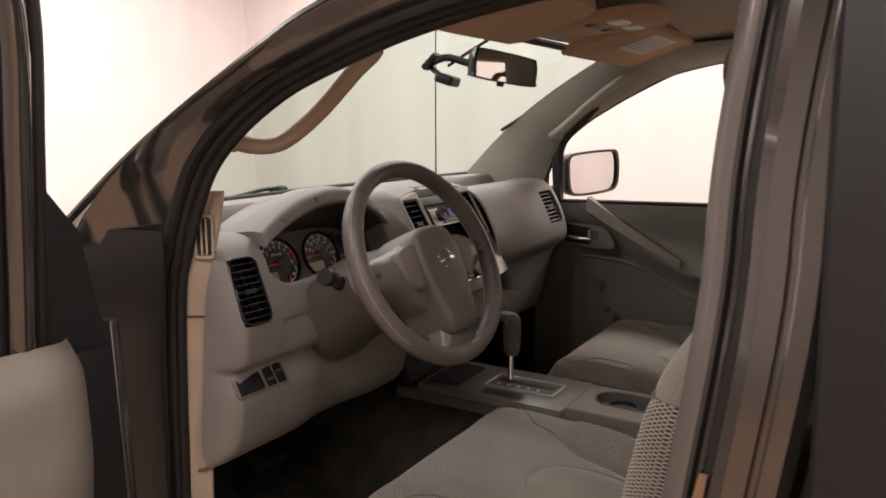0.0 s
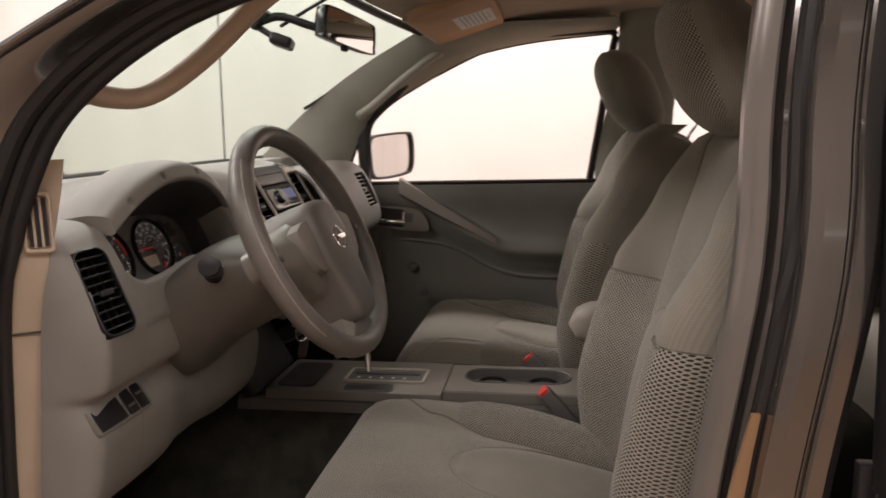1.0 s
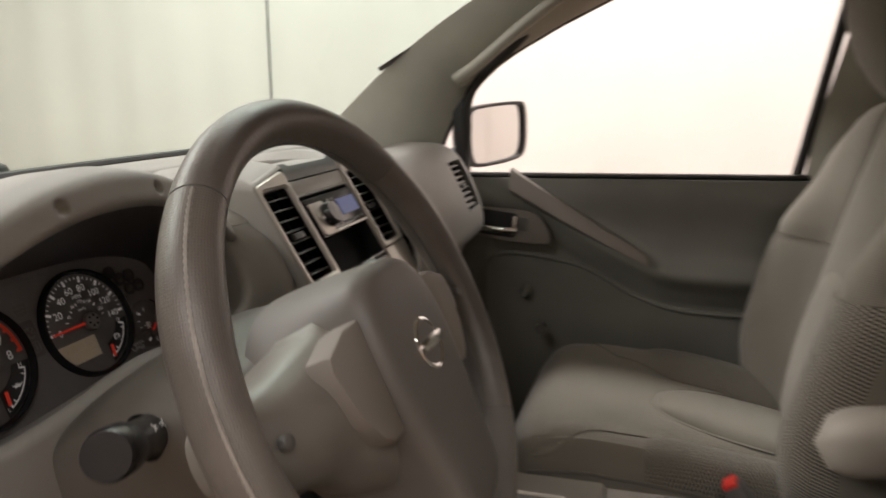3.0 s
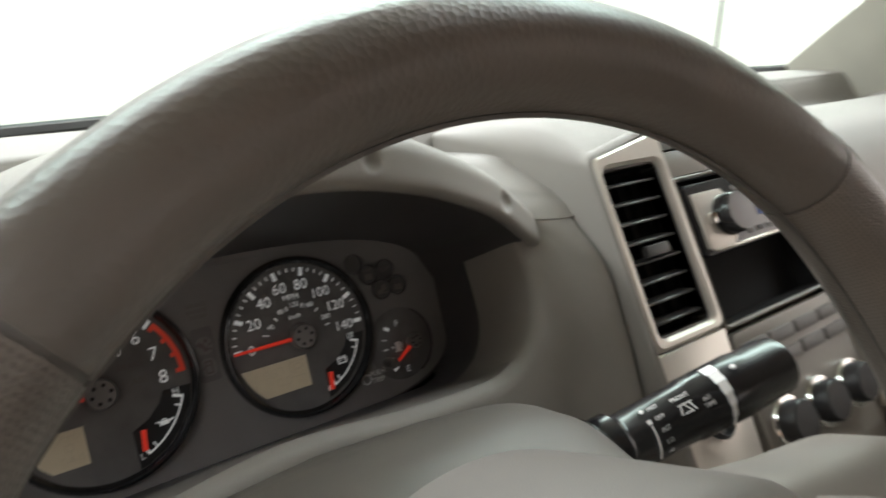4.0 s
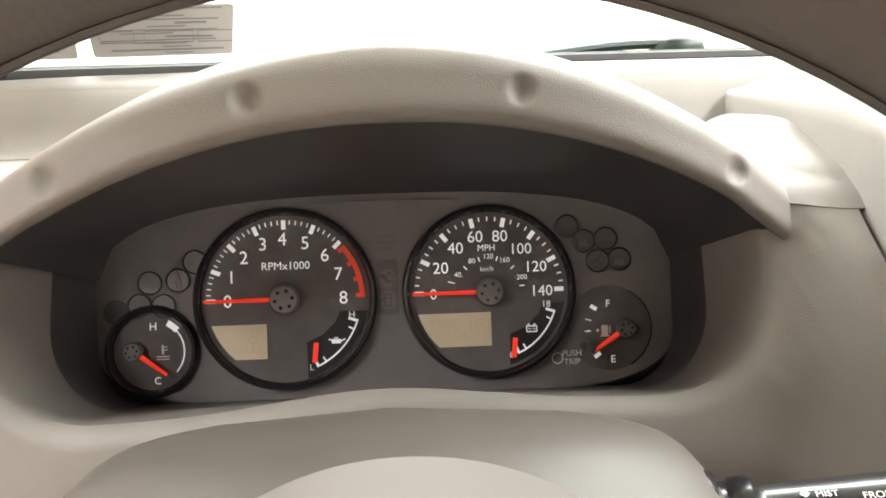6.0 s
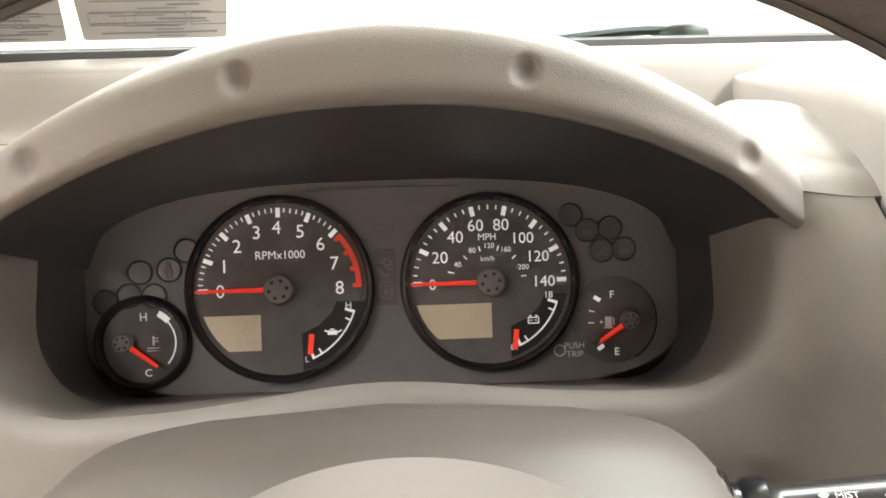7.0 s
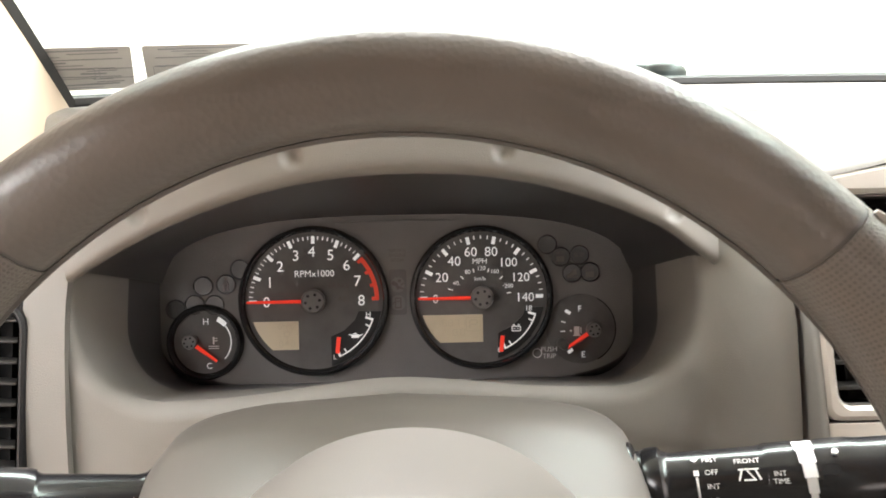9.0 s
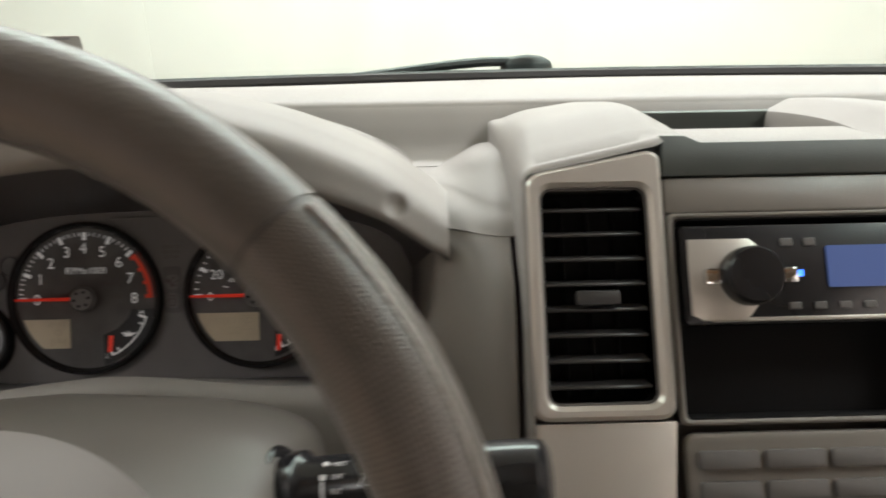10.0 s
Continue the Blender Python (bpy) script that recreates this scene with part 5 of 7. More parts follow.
# lamps between the dials
airbag = ((0.0012, 0.0030, 0.0022, 0.0022, 0), (-0.0006, -0.0008, 0.0022, 0.0056, 25), (0.0022, -0.0022, 0.0044, 0.0012, -20), (-0.0030, 0.0012, 0.0030, 0.0030, 45), (0.0032, 0.0004, 0.0030, 0.0009, 35))
door_sign = ((0, 0.0036, 0.0044, 0.0010, 0), (0.0020, 0, 0.0010, 0.0080, 0), (-0.0020, 0, 0.0010, 0.0080, 0), (0, -0.0036, 0.0044, 0.0012, 0), (0, 0.0012, 0.0034, 0.0008, 0), (-0.0036, -0.0002, 0.0034, 0.0008, 40))
b = bm_()
plate(b, rounded(0.013, 0.034, 0.002), 0.0004, CL @ pose(0, 0.005, -0.0018))
mid = part("lamp_window", b, DIALF, cluster, "dark lamp window between the dials")
for y in (0.0105, -0.0030):
    b = bm_()
    plate(b, rounded(0.0098, 0.0108, 0.004, 5), 0.0003, CL @ pose(0, y, -0.0014))
    part("lamp_lens", b, PLATEB, mid)
pictogram(mid, CL @ pose(0, 0.0105, -0.0010), airbag, REDL, "lamp_sign")
pictogram(mid, CL @ pose(0, -0.0030, -0.0010), door_sign, REDL, "lamp_sign")
lettering("lamp_sign", "SERVICE\nENGINE\nSOON", 0.0036, CL @ pose(0, 0.0325, -0.0012), YELL, mid)

# ---- steering column ----
column = thing("steering_column", "smooth taupe steering column shroud with two black stalks", "steering column", (-0.375, 0.2, 1.1))
b = bm_()
COL = [(0.085, 0.098, 1.316, 1.215), (0.11, 0.112, 1.330, 1.195), (0.165, 0.120, 1.333, 1.165), (0.20, 0.122, 1.324, 1.140), (0.24, 0.120, 1.298, 1.105), (0.28, 0.108, 1.262, 1.085), (0.32, 0.09, 1.22, 1.09)]
rows = []
for k in range(29):
    y = lerp(0.085, 0.32, k / 28)
    w = curve1([(r[0], r[1]) for r in COL], y)
    zt, zb = float(np.interp(y, [r[0] for r in COL], [r[2] for r in COL])), float(np.interp(y, [r[0] for r in COL], [r[3] for r in COL]))
    zm = lerp(zb, zt, 0.66)
    rg = []
    for i in range(56):
        th = 2 * math.pi * i / 56
        x, z = sup(1, 1, th, 7.0 if math.sin(th) > 0 else 2.7)
        crown = 0.015 * x * x if z > 0 else 0.015 * x * x * (1 + z)
        rg.append(Vector((-0.375 + x * w * (1 if z > 0 else lerp(1, 0.72, -z)), y, zm + (z * (zt - zm) if z > 0 else z * (zm - zb)) - crown)))
    rows.append(rg)
loft(b, rows)
part("shroud", b, material("satin_column_plastic", (0.105, 0.097, 0.085), 0.5, spec=0.4, bump=0.08, bscale=1500, rvar=0.05), column, "smooth taupe column shroud")


def axis_frame(p, q, up=(0, 0, 1)):
    """A matrix with z from p to q."""
    z = (Vector(q) - Vector(p)).normalized()
    x = Vector(up).cross(z).normalized()
    y = z.cross(x)
    m = Matrix((x, y, z)).transposed().to_4x4()
    m.translation = Vector(p)
    return m


# wiper stalk on the passenger side
A = axis_frame((-0.268, 0.160, 1.293), (-0.142, 0.133, 1.320))
b = bm_()
turned(b, [(0.019, -0.012), (0.0212, -0.008), (0.0214, 0.006), (0.0200, 0.008), (0.0168, 0.009), (0.0166, 0.011), (0.0180, 0.013), (0.0182, 0.019), (0.0160, 0.021), (0.0150, 0.024), (0.0156, 0.062), (0.0160, 0.064), (0.0166, 0.066), (0.0172, 0.100), (0.0166, 0.104), (0.0164, 0.122), (0.0155, 0.128), (0.012, 0.1305), (0.0003, 0.131)], A, 40)
st = part("wiper_stalk", b, GLOSSB, column, "black wiper stalk with white print")


def on_stalk(Af, t, r, turn=0.0):
    """A print plane on the stalk at t along it, with its x along the stalk, facing the driver's eye."""
    z = Vector((Af.to_3x3() @ Vector((0, 0, 1)))).normalized()
    out = Vector((0, -0.72, 0.69))
    out = (out - z * out.dot(z)).normalized()
    out = Matrix.Rotation(-turn, 3, z) @ out
    y = out.cross(z)
    m = Matrix((z, y, out)).transposed().to_4x4()
    m.translation = Af.translation + z * t + out * (r + 0.0003)
    return m


for k, t in enumerate(("MIST", "OFF", "INT", "LO", "HI")):
    lettering("print", t, 0.0033, on_stalk(A, 0.0410, 0.0158, 0.62 - 0.38 * k), WHITE, st)
b = bm_()
box(b, 0.0024, 0.0024, 0.0004, on_stalk(A, 0.0345, 0.0158, 0.24))
part("print_mark", b, WHITE, st)
b = bm_()
box(b, 0.0022, 0.0022, 0.0004, on_stalk(A, 0.0345, 0.0158, 0.66) @ pose(0, 0, 0, 0, 0, 45))
part("print_mark", b, WHITE, st)
for k in range(7):
    b = bm_()
    box(b, 0.0010, 0.0028, 0.0004, on_stalk(A, 0.0345, 0.0158, 0.05 - 0.165 * k))
    part("print_mark", b, WHITE, st)
lettering("print", "FRONT", 0.0034, on_stalk(A, 0.0565, 0.0162, 0.50), WHITE, st)
b = bm_()
for x, y, w, h, r in ((0, 0.0020, 0.0086, 0.0007, 0), (-0.0036, -0.0004, 0.0007, 0.0050, -20), (0.0036, -0.0004, 0.0007, 0.0050, 20), (0, -0.0026, 0.0050, 0.0007, 0), (0.0004, 0, 0.0006, 0.0060, 35)):
    box(b, w, h, 0.0004, on_stalk(A, 0.0565, 0.0162, 0.14) @ pose(x, y, 0, 0, 0, r))
part("print_sign", b, WHITE, st)
lettering("print", "INT\nTIME", 0.0032, on_stalk(A, 0.0690, 0.0166, 0.0), WHITE, st)
for k in range(6):
    b = bm_()
    w = 0.0080 - 0.0013 * k
    box(b, w, 0.0062, 0.0005, on_stalk(A, 0.0810, 0.0172, 0.85 - 0.36 * k))
    part("print_wedge", b, WHITE, st)
b = bm_()
cyl(b, 0.0014, 0.0012, on_stalk(A, 0.0925, 0.0172, 0.55), 10)
part("index_dot", b, WHITE, st)
# light stalk on the door side
B_ = axis_frame((-0.478, 0.165, 1.288), (-0.560, 0.133, 1.316))
b = bm_()
turned(b, [(0.019, -0.012), (0.019, 0.0), (0.0165, 0.003), (0.0160, 0.007), (0.0175, 0.010), (0.0180, 0.014), (0.0140, 0.018), (0.0130, 0.022), (0.0134, 0.062), (0.0150, 0.065)], B_, 40)
ls = part("light_stalk", b, GLOSSB, column, "black light stalk with a grey end knob")
b = bm_()
turned(b, [(0.0152, 0.064), (0.0160, 0.068), (0.0160, 0.086), (0.0145, 0.0905), (0.0003, 0.0915)], B_, 32)
part("end_knob", b, GLOSSB, ls, "black end knob")
b = bm_()
for s in (-1, 1):
    m_ = on_stalk(B_, 0.034, 0.0136, 0.1)
    m_ = m_ @ pose(-s * 0.0055, 0, 0)
    for x, y, w, h, r in ((0, 0.0009, 0.005, 0.0006, 0), (0, -0.0009, 0.005, 0.0006, 0), (-s * 0.0034, 0.0012, 0.004, 0.0007, 45 * -s), (-s * 0.0034, -0.0012, 0.004, 0.0007, 45 * s)):
        box(b, w, h, 0.0004, m_ @ pose(x, y, 0, 0, 0, r))
part("print_sign", b, WHITE, ls)
# round collar where the light stalk meets the shroud
b = bm_()
turned(b, [(0.019, -0.014), (0.0225, -0.008), (0.0235, -0.002), (0.022, 0.002), (0.0195, 0.002), (0.019, -0.010)], B_, 40, caps=False)
part("stalk_collar", b, SMOOTH, column, "taupe collar round the stalk")
b = bm_()
turned(b, [(0.019, -0.016), (0.0215, -0.012), (0.0215, -0.006), (0.0205, -0.003), (0.0195, -0.003), (0.019, -0.010)], A, 40, caps=False)
part("stalk_collar", b, SMOOTH, column, "taupe collar round the stalk")

# key in the lock, with its ring hanging down
keys = thing("car_key", "chrome car key in the ignition lock with a key ring", "key", (-0.262, 0.13, 1.13))
b = bm_()
cyl(b, 0.013, 0.03, axis_frame((-0.285, 0.165, 1.180), (-0.262, 0.145, 1.165)), 24, 0.002)
part("lock_barrel", b, GREY, keys)
b = bm_()
plate(b, rounded(0.020, 0.030, 0.008), 0.003, frame_of((-0.258, 0.128, 1.150), (0.3, -0.7, -0.4), (0.6, 0.1, 0.8)), 0.001)
part("key_bow", b, CHROME, keys, "chrome key bow")
b = bm_()
tube(b, [Vector((-0.256 + 0.006 * math.sin(q), 0.122 + 0.012 * math.cos(q), 1.128 + 0.014 * math.sin(q))) for q in [2 * math.pi * k / 32 for k in range(33)]], 0.0015, 6, up=(1, 0, 0))
part("key_ring", b, CHROME, keys, "chrome split ring")
b = bm_()
plate(b, rounded(0.018, 0.036, 0.005), 0.004, frame_of((-0.254, 0.122, 1.098), (0, 1, 0.2), (0.1, -0.1, 1)), 0.001)
part("key_fob", b, BLACK, keys, "black key fob")

# ---- steering wheel ----
wheel = thing("steering_wheel", "worn taupe leather steering wheel with a plastic airbag hub", "steering wheel", (-0.3690, 0.0415, 1.3215))
AL = radians(25)
WH = frame_of((-0.3690, 0.0415, 1.3215), (math.cos(radians(2.5)), -math.sin(radians(2.5)), 0), (0, math.sin(AL), math.cos(AL)))  # z towards the driver
RW = 0.1875


def rim_section(a, r0=0.0172, puff=1.0):
    """A section of the rim at angle a from the right, with grips swollen at ten and two."""
    deg = math.degrees(a) % 360
    grip = 0.0
    for c in (28, 152):
        grip += 0.0014 * math.exp(-((deg - c) / 14) ** 2)
    r = r0 + grip
    cen = Vector((RW * math.cos(a), RW * math.sin(a), 0))
    rad = Vector((math.cos(a), math.sin(a), 0))
    return [WH @ (cen + rad * (r * 0.97 * math.cos(q)) + Vector((0, 0, r * 1.08 * math.sin(q)))) for q in [2 * math.pi * k / 20 for k in range(20)]]


def rim_piece(a0, a1, n, mat, label, r0=0.0172):
    """A stretch of the rim; its UV runs along and round it, in metres."""
    bb = bm_()
    loft(bb, [rim_section(radians(lerp(a0, a1, i / n)), r0) for i in range(n + 1)])
    uvl = bb.loops.layers.uv.verify()
    inv = WH.inverted()
    for f in bb.faces:
        uv = []
        for l in f.loops:
            p = inv @ l.vert.co
            uv.append((math.atan2(p.y, p.x) * RW, math.atan2(math.hypot(p.x, p.y) - RW, p.z) * r0))
        for l, (x, y) in zip(f.loops, uv):
            l[uvl].uv = (x, y + 2 * math.pi * r0 if y - uv[0][1] < -3 * r0 else y - 2 * math.pi * r0 if y - uv[0][1] > 3 * r0 else y)
    return part("rim", bb, mat, wheel, label)


def perforate(m, pitch, dark):
    """Rows of small punched holes, in UV metres: darker and sunken."""
    nt = m.node_tree
    b_ = nt.nodes["Principled BSDF"]
    uv, vm_, dot, ramp, mix, bp = (nt.nodes.new("ShaderNode" + k) for k in ("UVMap", "TexVoronoi", "Mapping", "ValToRGB", "Mix", "Bump"))
    dot.inputs["Scale"].default_value = (1 / pitch, 1.25 / pitch, 1)
    nt.links.new(uv.outputs[0], dot.inputs["Vector"])
    vm_.inputs["Scale"].default_value, vm_.inputs["Randomness"].default_value = 1.0, 0.12
    nt.links.new(dot.outputs[0], vm_.inputs["Vector"])
    ramp.color_ramp.elements[0].position, ramp.color_ramp.elements[1].position = 0.16, 0.40
    ramp.color_ramp.elements[0].color = (dark, dark, dark, 1)
    nt.links.new(vm_.outputs["Distance"], ramp.inputs["Fac"])
    mix.data_type, mix.blend_type = "RGBA", "MULTIPLY"
    mix.inputs["Factor"].default_value = 1.0
    nt.links.new(b_.inputs["Base Color"].links[0].from_socket, mix.inputs["A"])
    nt.links.new(ramp.outputs["Color"], mix.inputs["B"])
    nt.links.new(mix.outputs["Result"], b_.inputs["Base Color"])
    bp.inputs["Strength"].default_value, bp.inputs["Distance"].default_value = 0.4, 0.0005
    nt.links.new(ramp.outputs["Color"], bp.inputs["Height"])
    nt.links.new(b_.inputs["Normal"].links[0].from_socket, bp.inputs["Normal"])
    nt.links.new(bp.outputs["Normal"], b_.inputs["Normal"])


perforate(LEATHER, 0.0019, 0.72)


SMRIM = material("smooth_wheel_leather", (0.125, 0.114, 0.102), 0.40, bump=0.25, bscale=420, rvar=0.12, scale=12, var=0.16, detail="leather")
rim_piece(46, 132, 48, SMRIM, "smooth leather upper rim")
rim_piece(132.5, 222, 40, LEATHER, "perforated leather rim side")
rim_piece(222.5, 317.5, 44, SMRIM, "smooth leather lower rim")
rim_piece(318, 405.5, 40, LEATHER, "perforated leather rim side")
for a in (45.75, 132.25, 222.25, 317.75):
    b = bm_()
    loft(b, [rim_section(radians(a - 0.3), 0.0167), rim_section(radians(a + 0.3), 0.0167)])
    part("rim_seam", b, GREY, wheel, "sunken stitched seam")
BEAD = material("pale_stitching", (0.27, 0.25, 0.225), 0.5, var=0.2, scale=60)
for a0, a1 in ((318, 405), (133, 222)):
    b = bm_()
    n = 130
    path = []
    for k in range(n + 1):
        a = radians(lerp(a0, a1, k / n))
        rad = Vector((math.cos(a), math.sin(a), 0))
        path.append(WH @ (rad * (RW + 0.0172 * 0.80) + Vector((0, 0, 0.0172 * 0.66))))
    tube(b, path, lambda t: 0.0012 + 0.0006 * abs(math.sin(t * n * math.pi / 2)), 6)
    part("outer_stitching", b, BEAD, wheel, "pale raised stitching")
# stitched line round the inside of the rim
b = bm_()
tube(b, [WH @ Vector(((RW - 0.0168) * math.cos(radians(3 * k)), (RW - 0.0168) * math.sin(radians(3 * k)), -0.004)) for k in range(121)], 0.0011, 5, caps=False)
part("inner_stitching", b, GREY, wheel)


def domed(bm, outline, z0, z1, rings_=6, power=2.2, cen=None, edge=0.0):
    """A pillow on an outline in the wheel's plane, from z0 at its edge up to z1."""
    cx = sum(p[0] for p in outline) / len(outline) if cen is None else cen[0]
    cy = sum(p[1] for p in outline) / len(outline) if cen is None else cen[1]
    rr = [[WH @ Vector((x, y, z0 - 0.03 if edge == 0 else z0 - edge)) for x, y in outline]]
    for k in range(rings_ + 1):
        t = k / rings_
        s = 1 - 0.97 * t ** 1.2 if k else 1
        h = z0 + (z1 - z0) * (1 - (s ** power))
        rr.append([WH @ Vector((cx + (x - cx) * s, cy + (y - cy) * s, h)) for x, y in outline])
    loft(bm, rr)
    return bm


def smooth_outline(pts, n=60):
    p = [Vector((x, y, 0)) for x, y in pts]
    p = p + p[:3]
    full = []
    m = len(pts)
    for i in range(n):
        u = i / n * m
        k = int(u)
        t = u - k
        a, c, d, e = p[(k - 1) % m], p[k % m], p[(k + 1) % m], p[(k + 2) % m]
        q = 0.5 * ((2 * c) + (d - a) * t + (2 * a - 5 * c + 4 * d - e) * t * t + (3 * c - a - 3 * d + e) * t ** 3)
        full.append((q.x, q.y))
    return full


# wings of the hub towards the rim
for s in (-1, 1):
    b = bm_()
    o_ = smooth_outline([(s * 0.030, 0.036), (s * 0.075, 0.036), (s * 0.115, 0.030), (s * 0.160, 0.024), (s * 0.178, 0.014), (s * 0.178, -0.016), (s * 0.150, -0.036), (s * 0.105, -0.054), (s * 0.070, -0.078), (s * 0.030, -0.088)])
    domed(b, o_, -0.010, 0.016, 6, 3.0, (s * 0.09, -0.012))
    wg = part("spoke_wing", b, SMOOTH, wheel, "taupe plastic spoke")
    # switch blank let into the wing
    b = bm_()
    o_ = [(s * x, y) for x, y in ((0.058, 0.032), (0.082, 0.032), (0.108, 0.022), (0.112, 0.012), (0.104, -0.022), (0.090, -0.044), (0.078, -0.052), (0.062, -0.050))]
    plate(b, o_ if s > 0 else o_[::-1], 0.020, WH @ pose(0, 0, 0.006), 0.004)
    part("switch_blank", b, LOWER, wg)
    b = bm_()
    cyl(b, 0.005, 0.006, WH @ pose(s * 0.158, -0.006, 0.006), 16, 0.001)
    part("wing_screw", b, GREY, wg)
# lower spoke
b = bm_()
o_ = smooth_outline([(-0.040, -0.070), (-0.038, -0.115), (-0.052, -0.160), (-0.060, -0.184), (0.0, -0.190), (0.060, -0.184), (0.052, -0.160), (0.038, -0.115), (0.040, -0.070), (0.0, -0.060)])
domed(b, o_, -0.004, 0.010, 6, 3.0, (0, -0.12))
sp_ = part("lower_spoke", b, SMOOTH, wheel, "taupe plastic lower spoke")
b = bm_()
box(b, 0.066, 0.0016, 0.004, WH @ pose(0, -0.146, 0.0085), 0.0005, 1)
part("spoke_joint", b, BLACK, sp_)
# airbag cover: a pad with a rounded front edge whose walls flare back to the column
b = bm_()
o_ = smooth_outline([(0.0, 0.060), (0.030, 0.058), (0.050, 0.046), (0.060, 0.016), (0.061, -0.02), (0.056, -0.06), (0.048, -0.10), (0.040, -0.136), (0.020, -0.148), (-0.020, -0.148), (-0.040, -0.136), (-0.048, -0.10), (-0.056, -0.06), (-0.061, -0.02), (-0.060, 0.016), (-0.050, 0.046), (-0.030, 0.058)], 96)
rows = []
for z, g, inset in ((-0.070, 0.90, 0), (-0.060, 1.0, 0), (-0.048, 1.0, 0), (-0.034, 0.93, 0), (-0.020, 0.80, 0), (-0.008, 0.60, 0), (0.004, 0.38, 0), (0.013, 0.19, 0), (0.020, 0.06, 0.0), (0.0255, 0.0, 0.02), (0.0300, 0.0, 0.055), (0.0330, 0.0, 0.11), (0.0350, 0.0, 0.20), (0.0366, 0.0, 0.35), (0.0378, 0.0, 0.55), (0.0385, 0.0, 0.78), (0.0387, 0.0, 0.97)):
    rg = []
    for x, y in o_:
        up = steps_(y, -0.11, 0.0)
        a = math.atan2(y + 0.03, x)
        bx, by = lerp(x, 0.094 * math.cos(a), g * up), lerp(y + 0.03, 0.095 * math.sin(a), g * up)
        rg.append(WH @ Vector((bx * (1 - inset), -0.03 + by * (1 - inset), z)))
    rows.append(rg)
loft(b, rows)
part("airbag_cover", b, material("hub_plastic", (0.112, 0.103, 0.091), 0.5, bump=0.12, bscale=1300, rvar=0.05), wheel, "taupe grained airbag cover", angle=60)
# badge: a plain ring and bar
b = bm_()
nn = 40
loft(b, [[WH @ (Vector((0.0185 * math.cos(a), 0.0185 * math.sin(a) - 0.012, 0.0365)) + Vector((math.cos(a), math.sin(a), 0)) * 0.0028 * math.cos(q) + Vector((0, 0, 0.0028 * math.sin(q)))) for q in [2 * math.pi * j / 8 for j in range(8)]] for a in [2 * math.pi * i / nn for i in range(nn + 1)]], caps=False)
part("badge_ring", b, CHROME, wheel, "plain chrome ring badge")
b = bm_()
box(b, 0.046, 0.0085, 0.005, WH @ pose(0, -0.012, 0.038), 0.0015)
part("badge_bar", b, CHROME, wheel, "plain chrome bar badge")

# ---- seats ----
SEAM = material("dark_sewn_seam", (0.185, 0.17, 0.145), 0.95, spec=0.1, var=0.1)


def steps(x, a, c):
    t = min(1, max(0, (x - a) / (c - a)))
    return t * t * (3 - 2 * t)


def back_point(cx, u, v):
    """Front of the backrest: u from -1 to 1 across, v from 0 at the cushion to 1 at the top."""
    w = curve1([(0, 0.25), (0.18, 0.278), (0.5, 0.286), (0.75, 0.270), (0.92, 0.244), (1.0, 0.212)], v)
    a = abs(u)
    y = lerp(-0.465, -0.600, v) + 0.018 * math.sin(math.pi * v)
    wing = curve1([(0, 0.050), (0.25, 0.078), (0.55, 0.070), (0.8, 0.030), (1, 0.0)], v)
    y += wing * (steps(a, 0.42, 0.80) - 0.12 * steps(a, 0.85, 1.0))
    y -= 0.055 * max(0, (a - 0.88) / 0.12) ** 2.2
    y += 0.022 * u * (1 - v) if cx < 0 else 0.055
    y -= 0.03 * max(0, (v - 0.95) / 0.05) ** 2
    z = lerp(0.885, 1.490, v) + 0.012 * (1 - a * a) * steps(v, 0.8, 1.0)
    return Vector((cx + u * w, y, z))


def cush_point(cx, u, v):
    """Top of the cushion: v from 0 at the front to 1 at the back."""
    w = curve1([(0, 0.225), (0.15, 0.252), (0.55, 0.252), (1.0, 0.218)], v)
    a = abs(u)
    y = lerp(0.075, -0.50, v)
    z = 0.925 - 0.075 * v + 0.018 * math.sin(math.pi * v) + (0.044 if cx > 0 else 0.032)
    z += curve1([(0, 0.0), (0.3, 0.022), (0.7, 0.026), (1, 0.02)], v) * steps(a, 0.48, 0.80)
    z -= 0.065 * max(0, (a - 0.84) / 0.16) ** 2.2
    z -= 0.10 * max(0, (0.13 - v) / 0.13) ** 2
    y += 0.006 * (1 - a * a)
    return Vector((cx + u * w, y, z))


def patch(fn, cx, ua, ub, v0, v1, puff, nu=16, nv=22):
    """A puffed cloth panel on the surface fn between u = ua(v) and ub(v)."""
    bb = bm_()
    mid = (v0 + v1) / 2
    width = (fn(cx, ub(mid), mid) - fn(cx, ua(mid), mid)).length
    height = (fn(cx, 0, v1) - fn(cx, 0, v0)).length

    def pt(s, t):
        v = lerp(v0, v1, t)
        u = lerp(ua(v), ub(v), s)
        p = fn(cx, u, v)
        e = 0.01
        du = fn(cx, u + e, v) - fn(cx, u - e, v)
        dv = fn(cx, u, min(1, v + e)) - fn(cx, u, max(0, v - e))
        n = du.cross(dv).normalized()
        if n.y < 0 and fn is back_point or n.z < 0 and fn is cush_point:
            n = -n
        k = (1 - abs(2 * s - 1) ** 7) * (1 - abs(2 * t - 1) ** 9)
        return p + n * (puff * k + 0.0004)
    sheet(bb, pt, nu, nv, 0.0, (width, height))
    return bb


